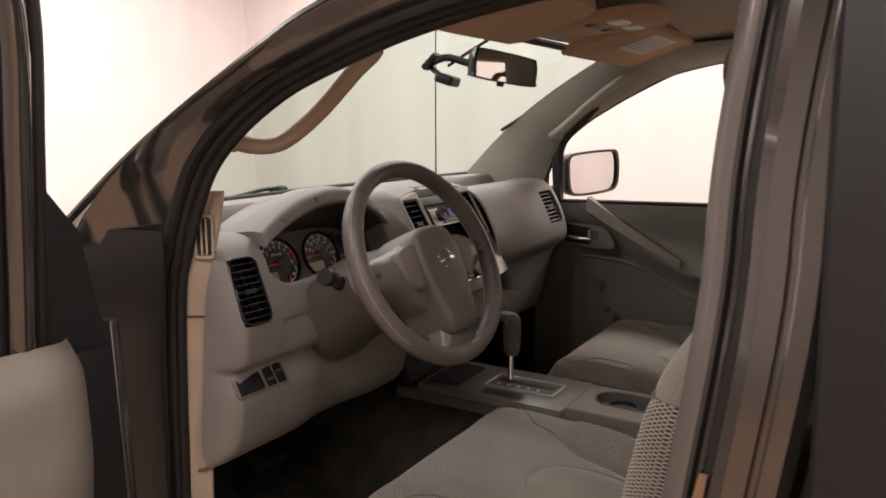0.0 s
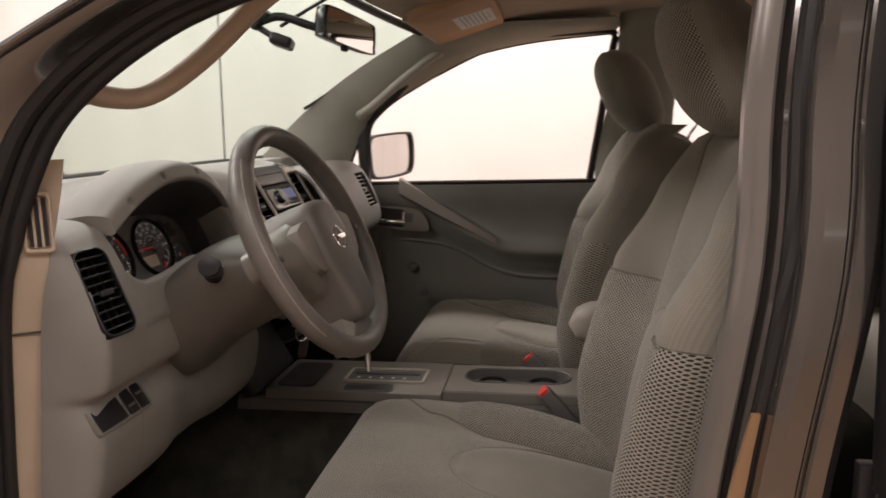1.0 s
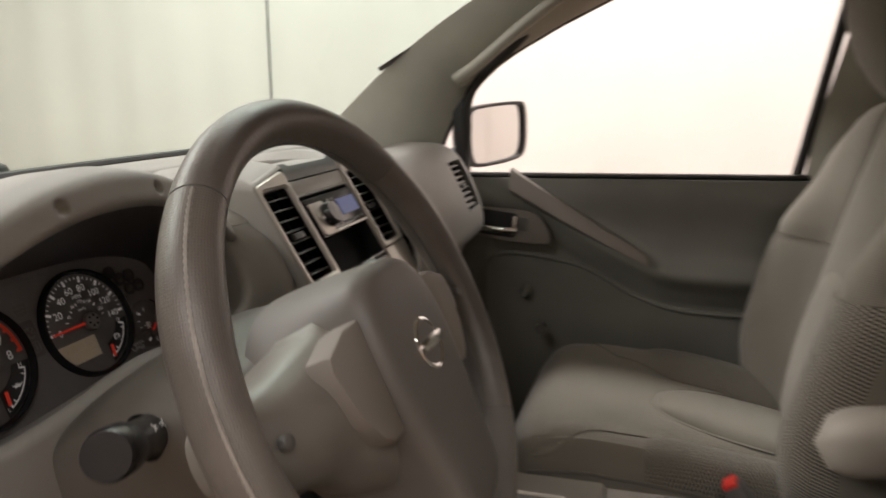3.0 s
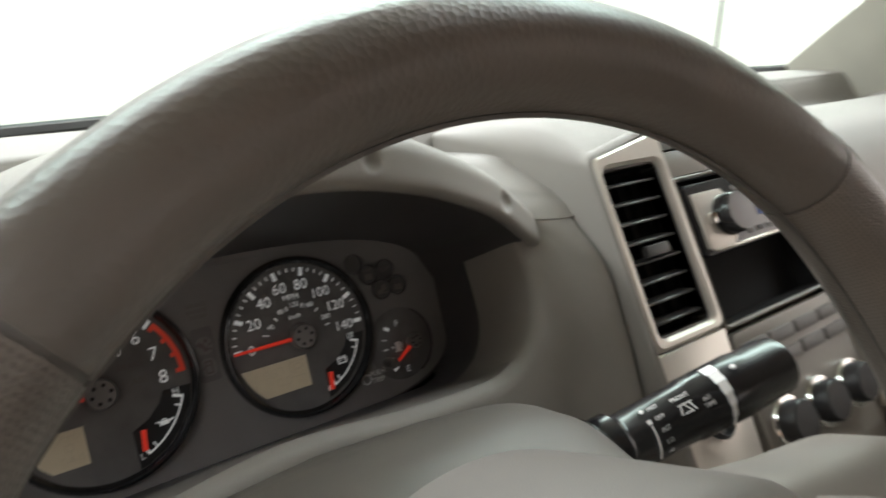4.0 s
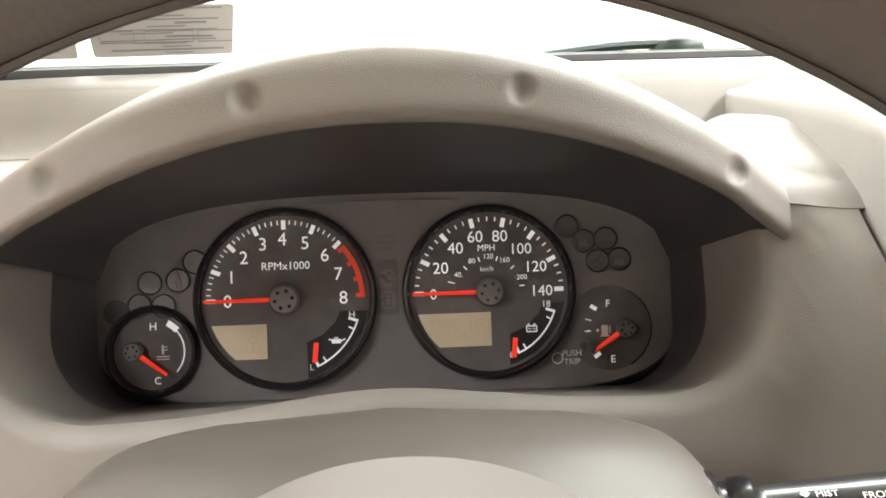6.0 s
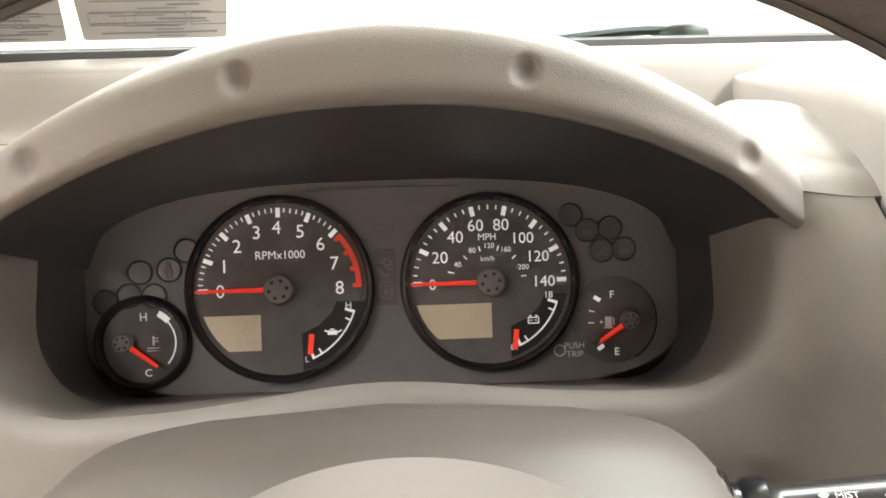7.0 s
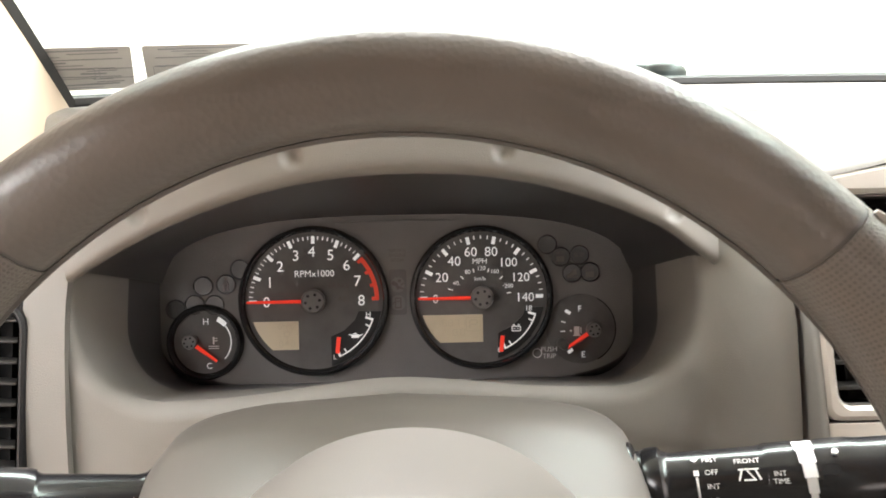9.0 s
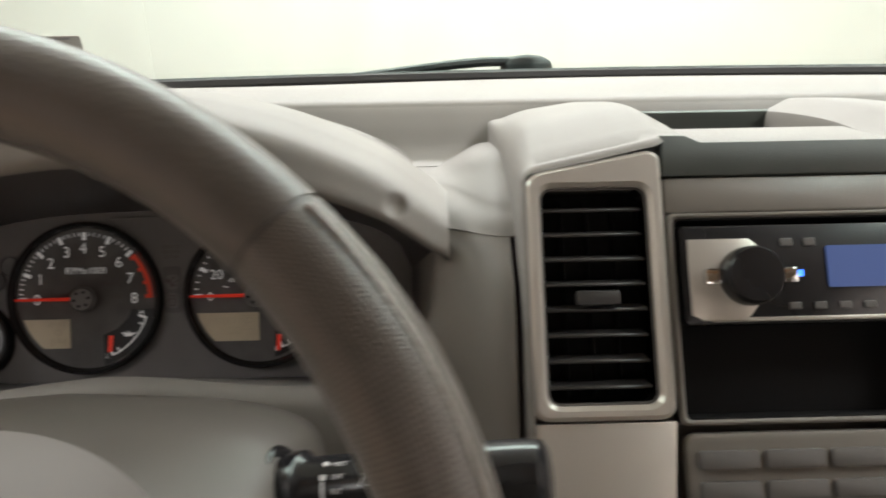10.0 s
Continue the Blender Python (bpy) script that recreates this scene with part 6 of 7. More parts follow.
def solid(fn, cx, nu, nv, push, back_dir):
    """The padded body under the panels: the surface fn closed by a back, push metres behind it."""
    bb = bm_()
    rows = []
    for j in range(nv + 1):
        v = j / nv
        front = [fn(cx, -1 + 2 * i / nu, v) for i in range(nu + 1)]
        rear = []
        for i in range(nu + 1):
            u = 1 - 2 * i / nu
            p = fn(cx, u * 0.94, v)
            if fn is back_point:
                p.y = fn(cx, 0, min(v, 0.94)).y + 0.012
                p.z -= 0.030 * max(0, (v - 0.84) / 0.16) ** 2
            rear.append(p + back_dir * (push * (1 - 0.15 * abs(u) ** 3) * (1 - 0.4 * max(0, (v - 0.82) / 0.18) ** 2)))
        rows.append(front + rear)
    loft(bb, rows)
    return bb


def seat(name, cx, inner, label, arm=False):
    """A bucket seat; inner is +1 or -1, the side of the console."""
    st_ = thing(name, label, "car seat", (cx, -0.25, 0.65), group="front seats")
    body = part("backrest", solid(back_point, cx, 28, 26, 0.160, Vector((0, -1, 0.06))), FABRIC, st_, "taupe cloth backrest")
    body.data.uv_layers.new(name="UVMap")
    body2 = part("cushion", solid(cush_point, cx, 28, 24, 0.11, Vector((0, 0, -1))), FABRIC, st_, "taupe cloth cushion")
    body2.data.uv_layers.new(name="UVMap")
    edge = lambda v: 0.50 - 0.10 * math.sin(math.pi * min(1, v * 1.1)) * (v < 0.9)
    col = lambda v: curve1([(0, 0.41), (0.3, 0.405), (0.58, 0.41), (0.8, 0.44), (1, 0.52)], v)
    for s in (-1, 1):
        facing(part("net_bolster", patch(back_point, cx, lambda v: s * (col(v) + 0.012), lambda v: s * 0.995, 0.02, 0.578, 0.006), NET, body, "knitted net side panel"), (0, 1, 0))
        facing(part("plain_bolster", patch(back_point, cx, lambda v: s * (col(v) + 0.012), lambda v: s * 0.985, 0.581, 0.975, 0.006), FABRIC, body, "plain cloth shoulder panel"), (0, 1, 0))
    facing(part("centre_panel", patch(back_point, cx, lambda v: -col(v), lambda v: col(v), 0.02, 0.985, 0.009), RIB, body, "corded cloth centre panel"), (0, 1, 0))

    def arch(v):
        t = (v - 0.10) / 0.45
        return 0.395 * math.sqrt(max(0.0, 1 - max(0, t) ** 3.2)) + 0.002
    facing(part("lumbar_panel", patch(back_point, cx, lambda v: -arch(v), lambda v: arch(v), 0.03, 0.549, 0.020, 20, 34), FABRIC, body, "arched plain lumbar panel"), (0, 1, 0))
    # cushion panels
    cc = lambda v: curve1([(0, 0.95), (0.16, 0.93), (0.34, 0.66), (0.55, 0.50), (1, 0.47)], v)
    facing(part("centre_panel", patch(cush_point, cx, lambda v: -cc(v), lambda v: cc(v), 0.12, 0.97, 0.009, 20, 30), RIB, body2, "corded cloth centre panel"), (0, 0, 1))

    def carch(v):
        t = (0.96 - v) / 0.52
        return 0.42 * math.sqrt(max(0.0, 1 - max(0, t) ** 3.2)) + 0.002
    facing(part("seat_insert", patch(cush_point, cx, lambda v: -carch(v), lambda v: carch(v), 0.441, 0.97, 0.018, 20, 34), FABRIC, body2, "arched plain cloth insert"), (0, 0, 1))
    for s in (-1, 1):
        facing(part("net_bolster", patch(cush_point, cx, lambda v: s * (cc(v) + 0.015), lambda v: s * 0.97, 0.42, 0.97, 0.009), NET, body2, "knitted net side panel"), (0, 0, 1))
    # sewn seams between the panels
    for s in (-1, 1):
        bb = bm_()
        tube(bb, [back_point(cx, s * (col(0.03 + 0.94 * k / 30) + 0.006), 0.03 + 0.94 * k / 30) + Vector((0, 0.0022, 0)) for k in range(31)], 0.0013, 6)
        part("seam", bb, SEAM, body)
        bb = bm_()
        tube(bb, [back_point(cx, s * lerp(col(0.58) + 0.012, 0.90, k / 12), 0.5795) + Vector((0, 0.0035, 0)) for k in range(13)], 0.0013, 6)
        part("seam", bb, SEAM, body)
        bb = bm_()
        tube(bb, [cush_point(cx, s * (cc(0.13 + 0.83 * k / 30) + 0.007), 0.13 + 0.83 * k / 30) + Vector((0, 0, 0.0022)) for k in range(31)], 0.0013, 6)
        part("seam", bb, SEAM, body2)
    bb = bm_()
    ar = [(-arch(v), v) for v in [0.04 + 0.508 * k / 40 for k in range(41)]]
    tube(bb, [back_point(cx, u, v) + Vector((0, 0.0085, 0)) for u, v in ar + [(-u, v) for u, v in reversed(ar)]], 0.0015, 6)
    part("seam", bb, SEAM, body)
    bb = bm_()
    ar = [(-carch(v), v) for v in [0.96 - 0.518 * k / 40 for k in range(41)]]
    tube(bb, [cush_point(cx, u, v) + Vector((0, 0, 0.0085)) for u, v in ar + [(-u, v) for u, v in reversed(ar)]], 0.0015, 6)
    part("seam", bb, SEAM, body2)
    # welt along the cushion's shoulder
    for s in (-1, 1):
        bb = bm_()
        tube(bb, [cush_point(cx, s * 0.975, 0.04 + 0.93 * k / 24) + Vector((0, 0, 0.002)) for k in range(25)], 0.003, 6)
        part("welt", bb, FABRIC, body2)
    # headrest
    hc = Vector((cx, -0.522 if arm else -0.572, 1.572))
    bb = bm_()
    rows = []
    for k in range(19):
        t = -1 + 2 * k / 18
        ww = 0.132 * (1 - abs(t) ** 3.4) ** 0.42 + 0.002
        dd = 0.068 * (1 - abs(t) ** 2.6) ** 0.5 + 0.001
        cyl_c = hc + Vector((0, 0.040 * t, 0.105 * t))
        rows.append([cyl_c + Vector((ww * math.copysign(abs(math.cos(q)) ** 0.8, math.cos(q)), dd * math.copysign(abs(math.sin(q)) ** 0.85, math.sin(q)), 0)) for q in [2 * math.pi * i / 40 for i in range(40)]])
    vs = loft(bb, rows)
    uvl = bb.loops.layers.uv.verify()
    for f in bb.faces:
        for l in f.loops:
            l[uvl].uv = (math.atan2(l.vert.co.y - hc.y, l.vert.co.x - hc.x) * 0.1, l.vert.co.z)
    hr = part("headrest", bb, FABRIC, st_, "rounded cloth headrest with a net front")

    def head_pt(s, t):
        tt = lerp(-0.93, 0.90, t)
        ww = 0.132 * (1 - abs(tt) ** 3.4) ** 0.42
        dd = 0.068 * (1 - abs(tt) ** 2.6) ** 0.5
        wide = 0.86 * (1 - 0.35 * abs(tt) ** 3)
        q = 0.5 * math.pi + (0.5 - s) * math.pi * 0.9 * wide
        c = hc + Vector((0, 0.040 * tt, 0.105 * tt))
        puff = 1.0 + 0.035 * (1 - abs(2 * s - 1) ** 6)
        return c + Vector((ww * 1.005 * math.copysign(abs(math.cos(q)) ** 0.8, math.cos(q)), dd * puff * math.copysign(abs(math.sin(q)) ** 0.85, math.sin(q)) + 0.0008, 0))
    bb = bm_()
    sheet(bb, head_pt, 18, 20, 0.0, (0.18, 0.2))
    part("face_panel", bb, NET, hr, "knitted net headrest face")
    for s in (-1, 1):
        bb = bm_()
        tube(bb, [(cx + s * 0.055, hc.y - 0.043, 1.44), (cx + s * 0.055, hc.y - 0.028, 1.51)], 0.006, 10)
        part("headrest_post", bb, CHROME, st_)
        bb = bm_()
        turned(bb, [(0.016, 0), (0.015, 0.006), (0.008, 0.009)], pose(cx + s * 0.055, hc.y - 0.040, 1.482), 16)
        part("post_guide", bb, GREY, st_)
    # plastic base
    bb = bm_()
    box(bb, 0.46, 0.46, 0.10, pose(cx, -0.24, 0.76), 0.02)
    part("base_cover", bb, GREY, st_)
    bb = bm_()
    box(bb, 0.42, 0.42, 0.08, pose(cx, -0.24, 0.68), 0.01)
    part("rail_frame", bb, BLACK, st_)
    # side of the backrest towards the console
    bb = bm_()

    def flank(s, t):
        v = lerp(0.02, 0.575, t)
        p = back_point(cx, -inner * 0.997, v)
        return p + Vector((-inner * (0.0025 + 0.006 * math.sin(math.pi * s)), 0.004 - 0.12 * s, 0.0))
    sheet(bb, flank, 8, 20, 0.0015, (0.12, 0.33))
    part("side_panel", bb, NET, st_, "knitted net side panel")
    if arm:
        bb = bm_()
        box(bb, 0.012, 0.10, 0.045, pose(cx + inner * 0.264, -0.515, 1.235, -8, 0, 0), 0.005)
        q = part("side_pocket", bb, NET, st_, "net pocket on the seat's side")
        uvl = q.data.uv_layers.new(name="UVMap")
        for l in q.data.loops:
            co = q.data.vertices[l.vertex_index].co
            uvl.data[l.index].uv = (co.y, co.z)
        bb = bm_()
        rows = []
        for k in range(15):
            t = k / 14
            e = (1 - (1 - min(1, t / 0.25)) ** 2.4) ** 0.5 if t < 0.25 else 1.0
            y = lerp(-0.372, -0.60, t)
            z = 1.060 + 0.03 * t
            rows.append([Vector((cx + inner * 0.305 + x, y, z + zz)) for x, zz in [sup(0.037 * e + 0.002, 0.040 * e + 0.002, 2 * math.pi * i / 24, 3) for i in range(24)]])
        loft(bb, rows)
        part("armrest", bb, ARMREST, st_, "taupe folding armrest")
        bb = bm_()
        turned(bb, [(0.035, -0.03), (0.040, -0.02), (0.040, 0.02), (0.035, 0.03)], pose(cx + inner * 0.29, -0.565, 1.10, 0, 90, 0), 24)
        part("armrest_pivot", bb, GREY, st_)
    else:
        bb = bm_()
        box(bb, 0.03, 0.22, 0.035, pose(cx - inner * 0.268, -0.25, 0.80, 6, 0, 0), 0.012)
        part("recline_lever", bb, GREY, st_)
    return st_


seat("driver_seat", -0.384, 1, "taupe cloth bucket seat with net side panels")
seat("passenger_seat", 0.385, -1, "taupe cloth passenger seat with a folding armrest", arm=True)
# rear bench
bench = thing("rear_bench", "taupe cloth rear bench seat", "car seat", (0, -1.25, 0.65))
b = bm_()
box(b, 1.25, 0.46, 0.16, pose(0, -1.18, 0.90, 4, 0, 0), 0.05, 4)
part("cushion", b, FABRIC, bench).data.uv_layers.new(name="UVMap")
b = bm_()
box(b, 1.25, 0.14, 0.52, pose(0, -1.42, 1.17, -12, 0, 0), 0.05, 4)
part("backrest", b, FABRIC, bench).data.uv_layers.new(name="UVMap")


def buckle(x, y, z, lean, yaw, label):
    """A seat-belt buckle on its stalk."""
    t = thing("seat_belt_buckle", label, "seat belt buckle", (x, y, z - 0.09), group="buckles beside the console")
    m = pose(x, y, z, lean, 0, yaw)
    bb = bm_()
    box(bb, 0.032, 0.027, 0.105, m @ pose(0, 0, -0.051), 0.006)
    part("body", bb, GREY, t, "grey buckle body")
    bb = bm_()
    box(bb, 0.027, 0.020, 0.008, m @ pose(0, 0, 0.003), 0.002)
    part("release_button", bb, RED, t, "red release button")
    bb = bm_()
    tube(bb, [m @ Vector((0, 0, -0.10)), m @ Vector((0, -0.006, -0.14)), Vector((x, y - 0.09, z - 0.20))], 0.012, 8, flat=0.4)
    part("stalk", bb, BLACK, t)
    bb = bm_()
    box(bb, 0.018, 0.012, 0.035, m @ pose(0, -0.004, -0.115), 0.003)
    part("sleeve", bb, GREY, t)


buckle(-0.105, -0.322, 0.970, -40, 8, "grey seat belt buckle with a red button by the driver's seat")
buckle(0.118, -0.283, 0.964, -40, -8, "grey seat belt buckle with a red button by the passenger seat")

# ---- centre console ----
console = thing("centre_console", "taupe plastic centre console with cup holders and shift gate", "console", (0, -0.1, 0.65))
ZC = 0.955


b = bm_()
rows = []
for k in range(21):
    y = lerp(-0.43, 0.34, k / 20)
    w = 0.0985
    zt = ZC - 0.022
    rows.append([Vector((w, y, 0.905)), Vector((w, y, zt - 0.02)), Vector((w - 0.004, y, zt - 0.006)), Vector((w - 0.012, y, zt)), Vector((-w + 0.012, y, zt)), Vector((-w + 0.004, y, zt - 0.006)), Vector((-w, y, zt - 0.02)), Vector((-w, y, 0.905))])
loft(b, rows)
part("body", b, GREY, console, "dark taupe console body", angle=25)
# upper plates, each with its own opening
b = bm_()
cupo = rounded(0.080, 0.225, 0.040, 8)
outo = []
for x, y in cupo:
    n_ = max(abs(x) / 0.1, abs(y) / 0.151)
    outo.append((x / n_ if n_ else 0, y / n_ if n_ else 0))
CUP = pose(0.016, -0.262, ZC - 0.021)
collar(b, [(x, y) for x, y in cupo], [(x - 0.016, y) for x, y in outo], 0.022, CUP, 0.003)
part("cup_plate", b, SMOOTH, console, "taupe plate round the cup holders", angle=30)
b = bm_()
collar(b, cupo, [(x * 1.10, y * 1.035) for x, y in cupo], 0.004, CUP @ pose(0, 0, 0.0205), 0.0015)
part("cup_rim", b, GREY, console)
b = bm_()
inn2 = [(x * 0.97, y * 0.985) for x, y in cupo]
loft(b, [[CUP @ Vector((x, y, 0.021)) for x, y in cupo], [CUP @ Vector((x, y, -0.0)) for x, y in inn2]], caps=False)
plate(b, inn2, 0.001, CUP @ pose(0, 0, 0.0))
part("cup_well", b, GREY, console, "dark cup holder well")
for dy in (-0.055, 0.055):
    b = bm_()
    turned(b, [(0.036, 0.001), (0.036, 0.009), (0.031, 0.009), (0.030, 0.0015)], CUP @ pose(0, dy, 0), 32, caps=False)
    part("cup_ring", b, BLACK, console)
b = bm_()
plate(b, rounded(0.200, 0.385, 0.006, 2), 0.020, pose(0, 0.083, ZC - 0.022), 0.003)
part("gate_plate", b, SMOOTH, console, "taupe plate round the shift gate")
b = bm_()
collar(b, rounded(0.072, 0.168, 0.006), rounded(0.086, 0.184, 0.010), 0.005, pose(0.001, 0.028, ZC - 0.002), 0.002)
part("gate_frame", b, SILVER, console, "silver shift gate frame")
b = bm_()
plate(b, rounded(0.073, 0.169, 0.006), 0.002, pose(0.001, 0.028, ZC - 0.0015))
part("gate_inlay", b, GREY, console)
b = bm_()
plate(b, rounded(0.016, 0.15, 0.007), 0.0012, pose(0.010, 0.028, ZC + 0.0006))
part("gate_slot", b, BLACK, console)
for k in range(5):
    b = bm_()
    box(b, 0.006, 0.006, 0.0008, pose(-0.018, 0.088 - 0.026 * k, ZC + 0.001))
    part("gate_mark", b, WHITE, console)
b = bm_()
plate(b, rounded(0.036, 0.105, 0.012), 0.001, pose(-0.076, 0.050, ZC - 0.0012))
part("side_tray", b, BLACK, console, "small black tray")
b = bm_()
collar(b, rounded(0.036, 0.105, 0.012), rounded(0.041, 0.110, 0.0145), 0.003, pose(-0.076, 0.050, ZC - 0.0015), 0.001)
part("tray_rim", b, SMOOTH, console)
b = bm_()
plate(b, rounded(0.15, 0.085, 0.015), 0.002, pose(-0.005, 0.215, ZC - 0.0012))
part("front_tray", b, BLACK, console, "black front tray")
b = bm_()
box(b, 0.21, 0.05, 0.20, pose(0.0, 0.35, 1.02, -30, 0, 0), 0.02)
part("stack_foot", b, BLACK, console)
b = bm_()
box(b, 0.19, 0.012, 0.17, pose(0, -0.435, 0.86), 0.004)
part("rear_cap", b, LOWER, console)

shifter = thing("gear_shifter", "taupe gear shifter with a chrome shaft and button", "gear lever", (0.030, 0.080, ZC))
b = bm_()
tube(b, [(0.020, 0.076, ZC - 0.01), (0.030, 0.080, 1.00), (0.036, 0.082, 1.03)], 0.0075, 16)
part("shaft", b, CHROME, shifter, "chrome shaft")
b = bm_()
rows = []
KP = spline([(0.036, 0.082, 1.012), (0.037, 0.081, 1.042), (0.036, 0.080, 1.078), (0.033, 0.084, 1.106), (0.029, 0.091, 1.124)], 16)
for k, p in enumerate(KP):
    t = k / 15
    r = curve1([(0, 0.0125), (0.15, 0.0175), (0.5, 0.0190), (0.78, 0.0225), (0.92, 0.0190), (0.98, 0.0110), (1, 0.0030)], t)
    rows.append([p + Vector((r * 0.85 * math.cos(q), r * 1.25 * math.sin(q), 0)) for q in [2 * math.pi * i / 20 for i in range(20)]])
loft(b, rows)
part("knob", b, GREY, shifter, "taupe shift knob")
b = bm_()
cyl(b, 0.0105, 0.012, axis_frame((0.026, 0.090, 1.100), (0.006, 0.096, 1.104)), 24, 0.002)
part("release_button", b, CHROME, shifter, "round chrome release button")

# pedals in the dark footwell
for nm, x, w in (("brake_pedal", -0.40, 0.10), ("accelerator_pedal", -0.24, 0.06)):
    t_ = thing(nm, "black rubber " + nm.replace("_", " ") + " in the footwell", "pedal", (x, 0.55, 0.70))
    b = bm_()
    box(b, w, 0.018, 0.075, pose(x, 0.50, 0.79, 35, 0, 0), 0.006)
    part("pad", b, RUBBER, t_)
    b = bm_()
    tube(b, [(x, 0.51, 0.79), (x, 0.60, 0.86), (x, 0.66, 1.02)], 0.008, 8)
    part("arm", b, BLACK, t_)

# ---- passenger door ----
pdoor = thing("passenger_door", "closed passenger door, its taupe plastic panel darkened for shade", "car door", (0.70, -0.05, 0.65))
PX = 0.700


def panel_x(y, z):
    """Inner face of the passenger door's panel."""
    x = PX
    x -= 0.016 * steps(z, 1.20, 1.30)
    line = 1.112 + 0.56 * 0.5 * ((y + 0.185) + math.sqrt((y + 0.185) ** 2 + 0.0022))
    d = z - line
    x -= 0.034 * math.exp(-(d / 0.032) ** 2) * steps(-y, -0.16, 0.10)
    x -= 0.010 * steps(d, -0.02, 0.03)
    low = 1.0 - steps(d, -0.075, -0.045)
    x += 0.010 * low * steps(0.20 - y, 0.0, 0.02)
    return x


b = bm_()
sheet(b, lambda u, v: (panel_x(lerp(0.34, -0.50, u), lerp(0.64, 1.325, v)), lerp(0.34, -0.50, u), lerp(0.64, 1.325, v)), 90, 100, 0.02)
part("door_panel", b, DOORP, pdoor, "taupe moulded door panel, coloured darker for shade")
b = bm_()
tube(b, [(PX - 0.012, 0.255, 1.331), (PX - 0.012, -0.46, 1.331)], 0.009, 8, flat=0.7)
part("sill_seal", b, RUBBER, pdoor, "black window sill seal")
# silver-taupe blade along the armrest
b = bm_()
rows = []
for k in range(30):
    t = k / 29
    y = lerp(0.135, -0.16, t)
    z = lerp(1.318, 1.150, t)
    x = PX - 0.040 - 0.012 * math.sin(math.pi * t)
    w = lerp(0.030, 0.015, t)
    rows.append([Vector((x, y, z + w)), Vector((x - 0.006, y, z + w * 0.3)), Vector((x - 0.006, y, z - w * 0.5)), Vector((x + 0.02, y, z - w)), Vector((x + 0.035, y, z + w))])
loft(b, rows)
part("armrest_blade", b, LOWER, pdoor, "lighter taupe blade running into the armrest")
# latch plate and handle
HM = frame_of((PX - 0.0345, 0.125, 1.222), (0, -1, -0.12), (0, -0.12, 1))
b = bm_()
plate(b, smooth_outline([(-0.085, 0.028), (-0.03, 0.034), (0.03, 0.036), (0.058, 0.022), (0.080, -0.010), (0.074, -0.030), (0.02, -0.036), (-0.05, -0.036), (-0.085, -0.030), (-0.092, 0.0)], 48), 0.010, HM @ pose(0, 0, -0.004), 0.003)
hp_ = part("handle_plate", b, LOWER, pdoor, "taupe latch plate")
b = bm_()
plate(b, rounded(0.094, 0.056, 0.012, 5, -0.042, 0.0), 0.0015, HM @ pose(0, 0, 0.0055))
part("handle_well", b, BLACK, hp_)
b = bm_()
loft(b, [[HM @ Vector((x, -0.013 + 0.0075 * math.cos(q) + 0.004 * t * t, 0.010 + 0.006 * math.sin(q) + 0.006 * math.sin(math.pi * t))) for q in [2 * math.pi * i / 12 for i in range(12)]] for t, x in [(k / 10, lerp(-0.084, 0.006, k / 10)) for k in range(11)]])
part("door_handle", b, CHROME, hp_, "chrome door handle")
b = bm_()
box(b, 0.009, 0.044, 0.010, HM @ pose(-0.001, 0.001, 0.010), 0.003)
part("lock_tab", b, CHROME, hp_, "chrome lock tab")
b = bm_()
plate(b, rounded(0.022, 0.030, 0.004, 3, 0.017, 0.006), 0.003, HM @ pose(0, 0, 0.0055), 0.001)
part("lock_button", b, GREY, hp_)
# pocket outline and window winder
b = bm_()
pts = [(0.198, 0.86), (0.20, 1.06), (0.185, 1.135), (0.12, 1.150), (-0.02, 1.125), (-0.14, 1.062), (-0.24, 1.035), (-0.42, 1.03)]
tube(b, [Vector((panel_x(p.y, p.z) - 0.002, p.y, p.z)) for p in spline([(0, y, z) for y, z in pts], 50)], 0.006, 8)
part("pocket_edge", b, DOORP, pdoor)
b = bm_()
m_ = axis_frame((PX - 0.004, 0.105, 1.065), (PX - 0.05, 0.105, 1.065))
turned(b, [(0.015, 0), (0.014, 0.012), (0.010, 0.018), (0.008, 0.024)], m_, 24)
wd = part("winder_hub", b, DOORP, pdoor)
b = bm_()
turned(b, [(0.008, 0), (0.012, 0.008), (0.012, 0.026), (0.008, 0.030)], axis_frame((PX - 0.042, 0.062, 0.995), (PX - 0.08, 0.062, 0.995)), 20)
part("winder_knob", b, GREY, wd)
# window frame and pane
b = bm_()
WF = [(0.245, 1.325), (0.238, 1.42), (0.225, 1.510), (0.150, 1.585), (0.02, 1.694), (-0.10, 1.738), (-0.22, 1.752), (-0.36, 1.755), (-0.47, 1.755), (-0.505, 1.742), (-0.498, 1.69), (-0.44, 1.325)]


def side_x(z):
    return 0.700 - max(0, z - 1.33) * 0.15


tube(b, [Vector((side_x(p.z), p.y, p.z)) for p in spline([(0, y, z) for y, z in WF], 90)], 0.011, 8)
part("window_frame", b, RUBBER, pdoor, "black window frame seal")
b = bm_()
rows = []
for v in range(15):
    z = lerp(1.32, 1.755, v / 14)
    f = curve1([(1.32, 0.245), (1.42, 0.238), (1.51, 0.225), (1.585, 0.15), (1.694, 0.02), (1.738, -0.10), (1.755, -0.36)], z)
    r = curve1([(1.32, -0.44), (1.755, -0.505)], z)
    rows.append([Vector((side_x(z), f, z)), Vector((side_x(z), (f + r) / 2, z)), Vector((side_x(z), r, z))])
sheet(b, lambda u, v: rows[round(v * 14)][round(u * 2)], 2, 14)
g_ = part("window_pane", b, GLASS, pdoor, "clear window glass")
